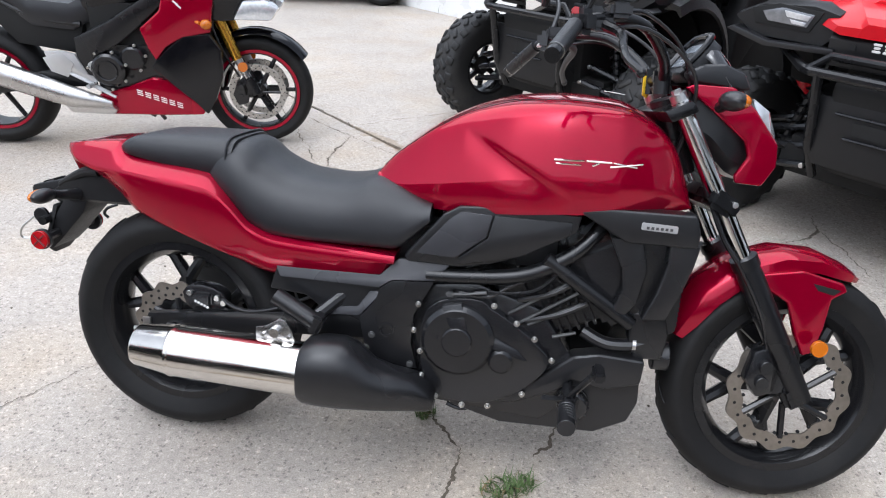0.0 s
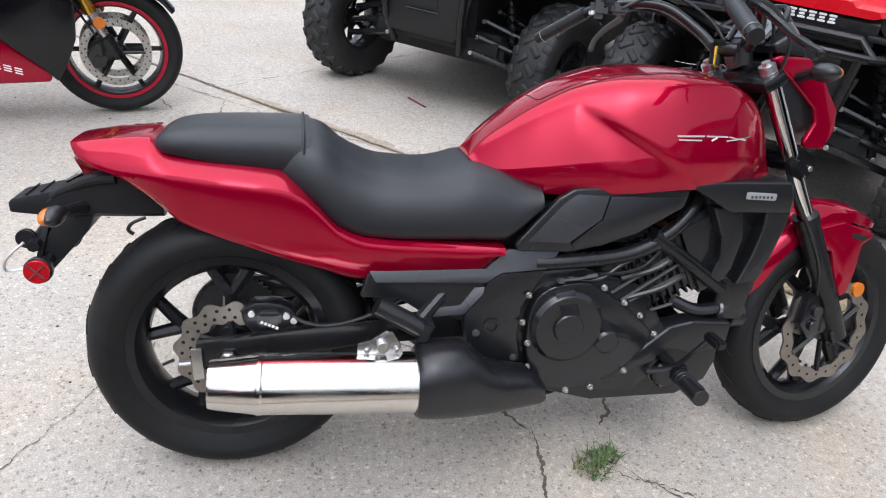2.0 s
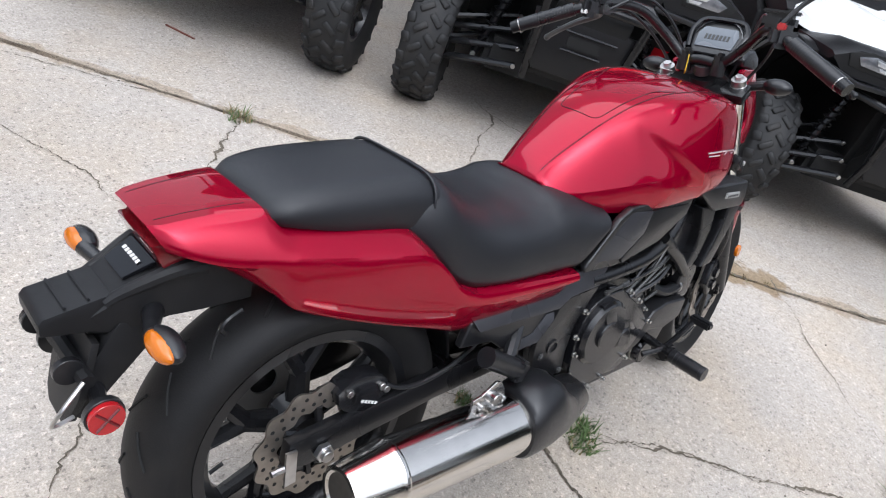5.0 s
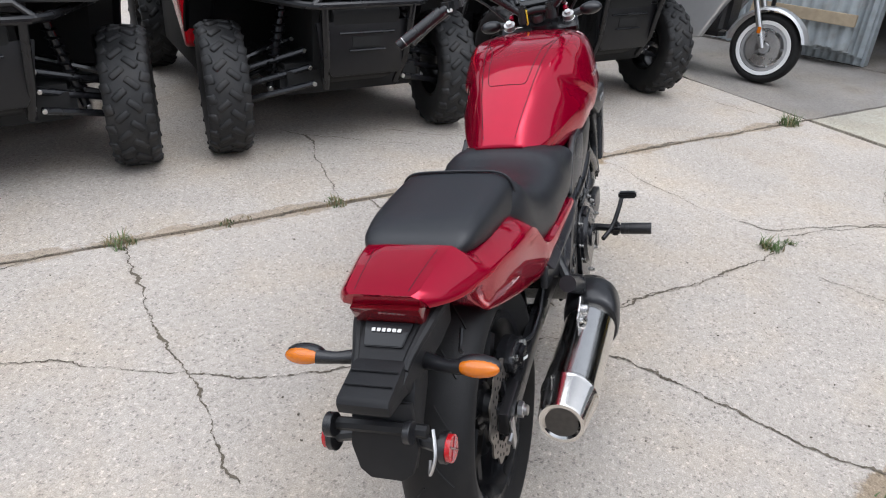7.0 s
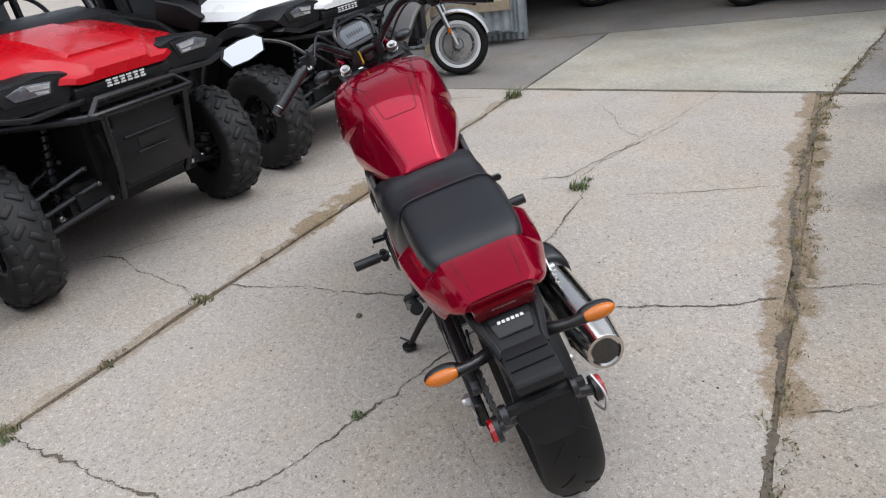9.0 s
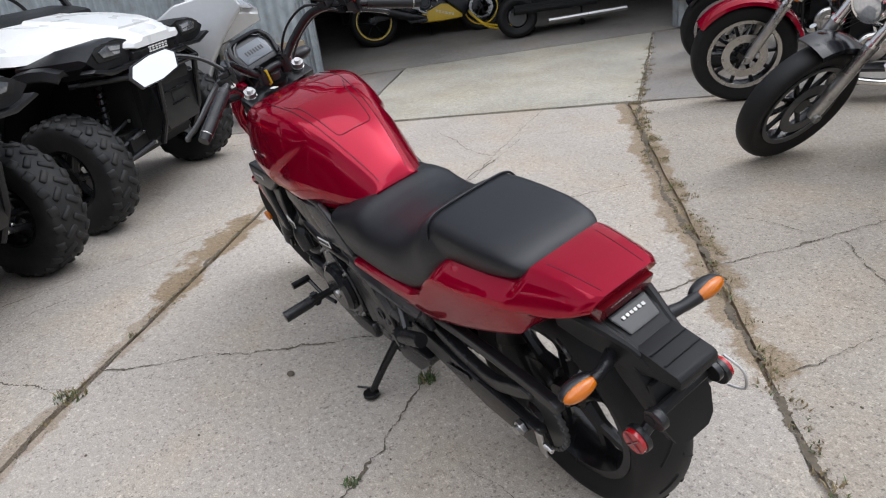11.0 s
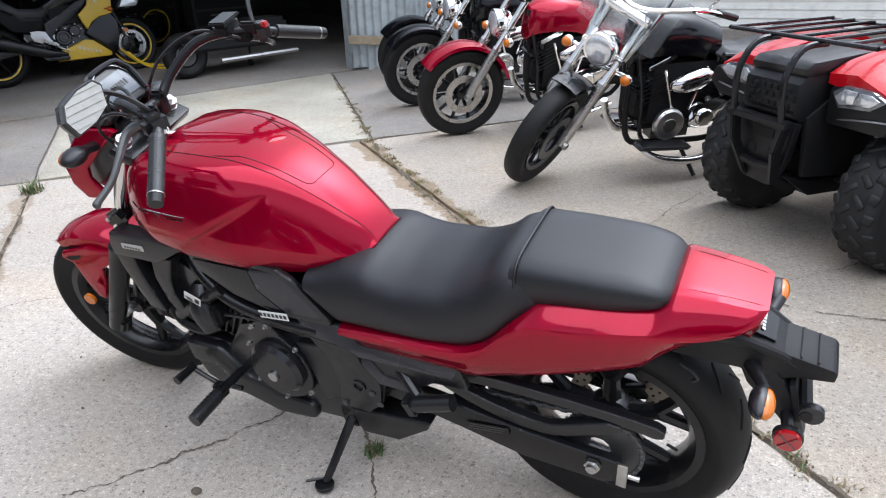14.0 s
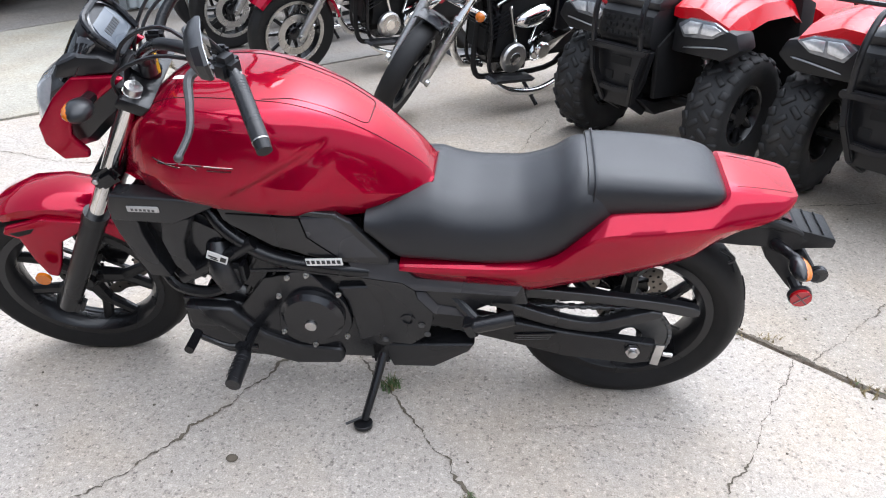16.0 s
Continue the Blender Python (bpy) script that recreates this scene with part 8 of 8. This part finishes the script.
    part("exhaust", joined(loft([[Vector((x, -0.20 + rw2 * math.cos(a), z + rv * math.sin(a))) for a in (2 * math.pi * k / 18 for k in range(18))] for x, z, rw2, rv in ((-0.04, 0.265, 0.012, 0.015), (-0.12, 0.282, 0.03, 0.035), (-0.24, 0.305, 0.045, 0.058), (-0.36, 0.345, 0.053, 0.066), (-0.60, 0.43, 0.055, 0.070), (-0.78, 0.495, 0.05, 0.066), (-0.80, 0.50, 0.03, 0.045))]), prism([(-0.30, 0.265), (-0.05, 0.255), (-0.02, 0.23), (-0.05, 0.205), (-0.26, 0.215)], -0.20, -0.10, 0.012)), pipe, t, "brushed steel muffler")
    part("radiator", box((0.42, 0, 0.55), (0.04, 0.30, 0.34), 0.01, rot("Y", 12)), DARK, t)
    part("side_stand", tube([(0.02, 0.12, 0.24), (0.06, 0.30, 0.03)], 0.012, 8, smooth=False), FRAME, t)
    part("paddock_foot", tube([(0.08, -0.05, 0.20), (0.10, -0.06, 0.17), (0.13, -0.08, 0.165)], 0.008, 8, smooth=False), FRAME, t)
    part("inner_body", joined(box((0.1, 0, 0.66), (0.5, 0.24, 0.3), 0.04), prism([(-0.12, 0.74), (-0.50, 0.80), (-0.80, 0.90), (-0.62, 0.70), (-0.50, 0.55), (-0.20, 0.50)], -0.10, 0.10, 0.03)), DARK, t)
    return t


sport_bike((-2.14, 2.09), 13, 0, "sport_motorcycle", "red and black sport motorcycle with gold fork tubes", RED2, BLACKP, GOLD, RED2, STEEL)


def scooter(pos, heading):
    t = thing("touring_scooter", "silver touring scooter with whitewall front tyre", "scooter", pose(pos[0], pos[1], 0.004, 0, 0, heading) @ rot("X", -6))
    w = simple_wheel(t, "front_wheel", (0, 0, 0.27), 0.27, 0.06, 0.17, Matrix.Identity(4), SILVER, 5)
    for s in (1, -1):
        part("whitewall", lathe([(0.178, s * 0.052), (0.205, s * 0.059), (0.207, s * 0.056), (0.178, s * 0.049)], (0, 0, 0.27), "y", 52, True), WHITE, w, "white tyre band")
        part("brake_disc", lathe([(0.06, -0.003), (0.13, -0.003), (0.13, 0.003), (0.06, 0.003)], (0, s * 0.068, 0.27), "y", 48, True), STEEL, w, "steel brake disc")
        part("fork", tube([(0.0, s * 0.09, 0.27), (-0.14, s * 0.09, 0.62)], 0.022, 12, smooth=False), STEEL, t)
        part("reflector", box((-0.05, s * 0.115, 0.40), (0.03, 0.01, 0.05), 0.004), AMBER, t)
        part("side_fairing", prism([(-0.02, 0.92), (-0.10, 1.08), (-0.55, 1.0), (-1.0, 0.72), (-1.1, 0.45), (-0.75, 0.24), (-0.45, 0.28), (-0.32, 0.55), (-0.20, 0.72)], s * 0.16, s * 0.27, 0.03, 3), SILVER, t, "silver side fairing")
        part("headlight", prism([(0.06, 0.90), (-0.02, 0.99), (-0.20, 1.0), (-0.16, 0.92)], s * 0.07, s * 0.21, 0.02), LAMP, t, "clear headlight")
    part("front_fender", loft([[Vector((q * math.cos(radians(a)), ww, 0.27 + q * math.sin(radians(a)))) for q, ww in ((0.285, 0.085), (0.305, 0.075), (0.315, 0), (0.305, -0.075), (0.285, -0.085), (0.30, 0))] for a in range(15, 176, 10)]), SILVER, t, "silver front fender", 50)
    part("nose", loft([ring(x, [(0, zt), (w * 0.7, zt - 0.02), (w, (zt + zb) / 2), (w * 0.8, zb), (0, zb)]) for x, zt, zb, w in ((-0.45, 1.12, 0.6, 0.24), (-0.20, 1.06, 0.68, 0.24), (-0.02, 0.98, 0.76, 0.19), (0.08, 0.90, 0.80, 0.10))]), SILVER, t, "silver nose fairing", 40)
    part("body", joined(box((-0.8, 0, 0.5), (1.0, 0.32, 0.4), 0.06, None, 3), box((-0.9, 0, 0.76), (0.6, 0.30, 0.14), 0.05, None, 3)), PLAST, t)
    simple_wheel(t, "rear_wheel", (-1.5, 0, 0.27), 0.27, 0.075, 0.17, Matrix.Identity(4), SILVER, 5)
    return t


scooter((4.16, -0.93), -112)

# ---------------------------------------------------------------- garage, siding house, car and kerb
GP, GQ = Vector((5.2, -1.9, 0)), Vector((3.42, -5.22, 0))
gd = (GQ - GP).normalized()
gn = Vector((-gd.y, gd.x, 0))
if gn.x < 0:
    gn = -gn
GH = 2.7


def corrugated(name, a, b, z0, z1, pitch=0.068, depth=0.012, material=None, parent=None, label="", flutter=0.0):
    """A ribbed metal sheet from a to b."""
    d = (b - a)
    L = d.length
    d = d.normalized()
    n = Vector((-d.y, d.x, 0))
    k = max(6, int(L / pitch * 6))
    rows = []
    for z in (z0, z1):
        rows.append([a + d * (L * i / k) + n * depth * math.sin(2 * math.pi * i / 6) + Vector((0, 0, z + (flutter * noise.noise((i * 0.21, 0, 1)) if z == z0 else 0))) for i in range(k + 1)])
    back = [[p + n * 0.004 for p in reversed(r)] for r in rows]
    return part(name, loft([rows[0] + back[0], rows[1] + back[1]]), material or TIN, parent, label, 60)


def wall_panel(name, a, b, z0, z1, thick, material, label, n):
    bm = bmesh.new()
    pts = [a, b, b + n * thick, a + n * thick]
    lo, hi = [bm.verts.new(p + Vector((0, 0, z0))) for p in pts], [bm.verts.new(p + Vector((0, 0, z1))) for p in pts]
    for i in range(4):
        bm.faces.new((lo[i], lo[(i + 1) % 4], hi[(i + 1) % 4], hi[i]))
    bm.faces.new(lo[::-1])
    bm.faces.new(hi)
    return tagged(part(name, bm, material), label, "wall", kind="structure")


wl_ = wall_panel("wall_front_left", GP - gd * 3.2, GP, 0.02, GH, 0.12, TIN, "weathered pale tin garage front wall", gn)
corrugated("tin_sheet", GP - gd * 3.2 - gn * 0.02, GP - gd * 0.02 - gn * 0.02, 0.03, GH, parent=wl_, flutter=0.03)
wr = wall_panel("wall_front_right", GQ, GQ + gd * 2.6, 0.02, GH, 0.12, TIN, "weathered pale tin garage front wall", gn)
corrugated("tin_sheet", GQ - gn * 0.02, GQ + gd * 2.6 - gn * 0.02, 0.03, GH, parent=wr)
wall_panel("wall_front_top", GP, GQ, 2.3, GH, 0.12, TIN, "tin garage front wall over the opening", gn)
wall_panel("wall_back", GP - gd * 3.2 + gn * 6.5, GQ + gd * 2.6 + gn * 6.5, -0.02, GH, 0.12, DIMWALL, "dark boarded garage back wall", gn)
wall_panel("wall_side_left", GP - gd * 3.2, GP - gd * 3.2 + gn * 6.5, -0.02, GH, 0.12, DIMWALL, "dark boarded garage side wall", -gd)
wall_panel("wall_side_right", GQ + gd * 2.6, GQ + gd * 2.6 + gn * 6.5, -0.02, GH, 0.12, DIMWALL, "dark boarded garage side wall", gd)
rbm = bmesh.new()
rp = [GP - gd * 3.3 - gn * 0.2, GQ + gd * 2.7 - gn * 0.2, GQ + gd * 2.7 + gn * 6.7, GP - gd * 3.3 + gn * 6.7]
rv_ = [[rbm.verts.new(p + Vector((0, 0, z))) for p in rp] for z in (GH, GH + 0.12)]
for i in range(4):
    rbm.faces.new((rv_[0][i], rv_[0][(i + 1) % 4], rv_[1][(i + 1) % 4], rv_[1][i]))
rbm.faces.new(rv_[0][::-1])
rbm.faces.new(rv_[1])
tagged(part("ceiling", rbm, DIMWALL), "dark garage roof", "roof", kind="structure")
fbm = bmesh.new()
fp = [GP - gd * 3.2, GQ + gd * 2.6, GQ + gd * 2.6 + gn * 6.5, GP - gd * 3.2 + gn * 6.5]
fv = [[fbm.verts.new(p + Vector((0, 0, z))) for p in fp] for z in (-0.02, 0.014)]
for i in range(4):
    fbm.faces.new((fv[0][i], fv[0][(i + 1) % 4], fv[1][(i + 1) % 4], fv[1][i]))
fbm.faces.new(fv[1])
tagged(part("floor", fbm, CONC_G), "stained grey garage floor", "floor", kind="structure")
dr = thing("garage_door", "open pale tin garage door leaf", "door", group="garage door leaves")
corrugated("leaf", Vector((2.62, -5.16, 0)), Vector((3.40, -5.20, 0)), 0.05, 2.25, 0.10, 0.016, TIN, dr, "", 0.03)
part("door_rail", joined(box((3.0, -5.14, 0.35), (0.74, 0.03, 0.09), 0.004), box((3.0, -5.14, 1.9), (0.74, 0.03, 0.09), 0.004)), WOOD, dr)
dl = thing("garage_door", "stack of pale tin sheets leaning at the garage opening", "door", group="garage door leaves")
for k in range(4):
    a0 = GP - gd * (0.02 + 0.03 * k) - gn * (0.05 + 0.05 * k)
    corrugated("leaf", a0 - gd * 0.85, a0, 0.10 + 0.02 * k, 2.2, 0.10, 0.016, TIN, dl, "", 0.04)
part("door_rail", moved(box((0, 0, 0), (0.9, 0.04, 0.10), 0.004), Matrix.Translation(GP - gd * 0.55 - gn * 0.24 + Vector((0, 0, 0.42))) @ rot("Z", math.degrees(math.atan2(gd.y, gd.x)))), WOOD, dl, "bare wood rail")
jack = thing("post_jack", "tall black steel jack leaning by the tin wall", "jack", Matrix.Translation(GP - gd * 0.75 - gn * 0.42))
part("post", tube([(0, 0, 0.02), (0.04, 0.02, 1.25)], 0.02, 8, smooth=False), FRAME, jack)
part("foot", box((0, 0, 0.03), (0.16, 0.16, 0.05), 0.01), RUST, jack, "rusty red foot")
part("collar", box((0.03, 0.015, 0.95), (0.06, 0.06, 0.10), 0.01), FRAME, jack)
plank = thing("plank", "pale wooden plank leaning on the tin wall", "plank")
part("board", tube([GP - gd * 1.0 - gn * 0.40 + Vector((0, 0, 0.02)), GP - gd * 0.9 - gn * 0.12 + Vector((0, 0, 1.4))], 0.035, 4, smooth=False), WOOD, plank)

# inside the garage
for k, (u, dpt, body) in enumerate(((1.25, 1.9, YELLOW), (2.0, 3.6, YELLOW))):
    p = GP + gd * u + gn * dpt
    sport_bike((p.x, p.y), math.degrees(math.atan2(gd.y, gd.x)) + (6 if k == 0 else 200), -8, "sport_motorcycle", "yellow and black sport motorcycle in the garage", body, BLACKP, FRAME, YELLOW, PLAST)
stand = thing("paddock_stand", "yellow tube paddock stand on the garage floor", "stand", Matrix.Translation(GP + gd * 2.05 + gn * 1.5) @ rot("Z", math.degrees(math.atan2(gd.y, gd.x))))
part("tube", joined(tube([(-0.3, -0.15, 0.30), (-0.1, -0.16, 0.12), (0.25, -0.16, 0.05)], 0.014, 8), tube([(-0.3, 0.15, 0.30), (-0.1, 0.16, 0.12), (0.25, 0.16, 0.05)], 0.014, 8), tube([(0.25, -0.16, 0.05), (0.25, 0.16, 0.05)], 0.014, 8, smooth=False)), YELLOW, stand)
trolley = thing("floor_trolley", "low black trolley with a fat tyre in the garage", "trolley", Matrix.Translation((4.75, -4.55, 0.014)) @ rot("Z", math.degrees(math.atan2(gd.y, gd.x))))
part("deck", joined(box((0.1, 0.1, 0.32), (1.0, 0.5, 0.10), 0.03), box((0.6, 0.1, 0.45), (0.5, 0.4, 0.2), 0.04)), DARK, trolley)
tw = part("wheel", joined(disc((-0.33, 0, 0.24), 0.11, 0.07, "y", 24)), ALLOY, trolley)
part("tyre", lathe(tyre_profile(0.24, 0.09, 0.12), (-0.33, 0, 0.24), "y", 40, True), RUBBER, tw, "black tyre", 50)
part("step", tube([(0.0, -0.18, 0.17), (0.9, -0.18, 0.19)], 0.028, 8, smooth=False), STEEL, trolley, "bright metal step tube")
for x in (-0.1, 0.5):
    part("castor", joined(disc((x, 0.3, 0.035), 0.035, 0.014, "y", 16), tube([(x, 0.3, 0.04), (x, 0.28, 0.28)], 0.012, 8, smooth=False)), FRAME, trolley)
for k, (u, d2) in enumerate(((0.4, 4.6), (1.6, 5.0), (2.7, 4.4), (3.5, 3.4))):
    p = GP + gd * u + gn * d2
    c_ = thing("tool_cabinet", "dark tool cabinet in the garage shade", "cabinet", Matrix.Translation((p.x, p.y, 0.014)) @ rot("Z", math.degrees(math.atan2(gd.y, gd.x))), "cabinets along the garage wall")
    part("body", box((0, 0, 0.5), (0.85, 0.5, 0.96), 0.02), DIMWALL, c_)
    for q in range(4):
        dq = part("drawer", box((0, -0.255, 0.16 + 0.22 * q), (0.78, 0.02, 0.19), 0.006), DARK, c_)
        part("handle", tube([(-0.2, -0.275, 0.20 + 0.22 * q), (0.2, -0.275, 0.20 + 0.22 * q)], 0.008, 6, smooth=False), STEEL, dq)

# clapboard house beyond the cruisers
house = thing("house", "house with pale clapboard siding", "house", pose(-1.5, -8.6, 0, 0, 0, 4))
part("foundation", box((0, -0.02, 0.06), (9, 0.30, 0.16), 0.01), CONC_G, house, "grey block foundation")
part("wall", box((0, -0.2, 1.7), (9, 0.2, 3.0), 0.01), SIDING, house)
for k in range(24):
    part("board", box((0, -0.085, 0.20 + 0.105 * k), (9, 0.016, 0.104), 0.003, rot("X", 5)), SIDING, house)
part("corner_board", box((4.45, -0.07, 1.7), (0.1, 0.05, 3.0), 0.005), WHITE, house)

# white kerb wall and the dark car behind the yard
kerb = thing("kerb", "low white painted kerb wall", "kerb", pose(-0.05, 5.85, 0, 0, 0, -41), kind="structure")
part("wall", box((0, 0.15, 0.16), (4.6, 0.26, 0.36), 0.02), WHITE, kerb)
car = thing("car", "dark parked car at the yard edge", "car", pose(-2.95, 7.75, 0, 0, 0, 8))
for x in (0.95, -1.55):
    for s in (1, -1):
        cw = part("wheel", disc((x, s * 0.72, 0.31), 0.19, 0.09, "y", 24), ALLOY, car)
        part("tyre", lathe(tyre_profile(0.315, 0.10, 0.20), (x, s * 0.72, 0.31), "y", 40, True), RUBBER, cw, "black road tyre", 50)
part("body", loft([ring(x, [(0, zt), (w * 0.8, zt - 0.03), (w, zt - 0.2), (w, zb + 0.12), (w * 0.9, zb), (0, zb)]) for x, zt, zb, w in ((1.95, 0.62, 0.28, 0.55), (1.8, 0.76, 0.2, 0.78), (1.0, 0.92, 0.2, 0.84), (0.5, 0.98, 0.2, 0.85), (-1.6, 1.0, 0.2, 0.85), (-2.4, 0.92, 0.22, 0.8), (-2.5, 0.7, 0.3, 0.6))]), BLACKP, car, "", 40)
part("cabin", loft([ring(x, [(0, zt), (w * 0.8, zt - 0.04), (w, 0.9), (0, 0.9)]) for x, zt, w in ((0.55, 0.95, 0.8), (-0.15, 1.4, 0.68), (-1.2, 1.42, 0.68), (-1.9, 1.0, 0.78))]), SMOKE, car, "dark glass cabin", 40)

# small litter on the yard
lit = thing("wood_splinter", "thin reddish wood splinter lying on concrete", "debris", pose(0.06, 2.52, 0.004, 0, 0, -62))
part("stick", box((0, 0, 0.004), (0.17, 0.012, 0.007), 0.002), RUST, lit)
peb = random.Random(5)
stones = []
for k in range(110):
    a, r = peb.uniform(0, 6.283), 0.4 + 3.4 * peb.random()
    stones.append(ellipsoid((r * math.cos(a), r * math.sin(a), 0.002), (peb.uniform(0.002, 0.006), peb.uniform(0.002, 0.005), 0.0025), 6))
tagged(part("grit", joined(*stones), DIRT), "loose dark grit scattered on the concrete", "grit", kind="stuff")
spot = thing("pebble", "dark round pebble lying on the concrete", "pebble", pose(0.243, 0.433, 0.002))
part("stone", ellipsoid((0, 0, 0.003), (0.016, 0.013, 0.007), 12), DIRT, spot)
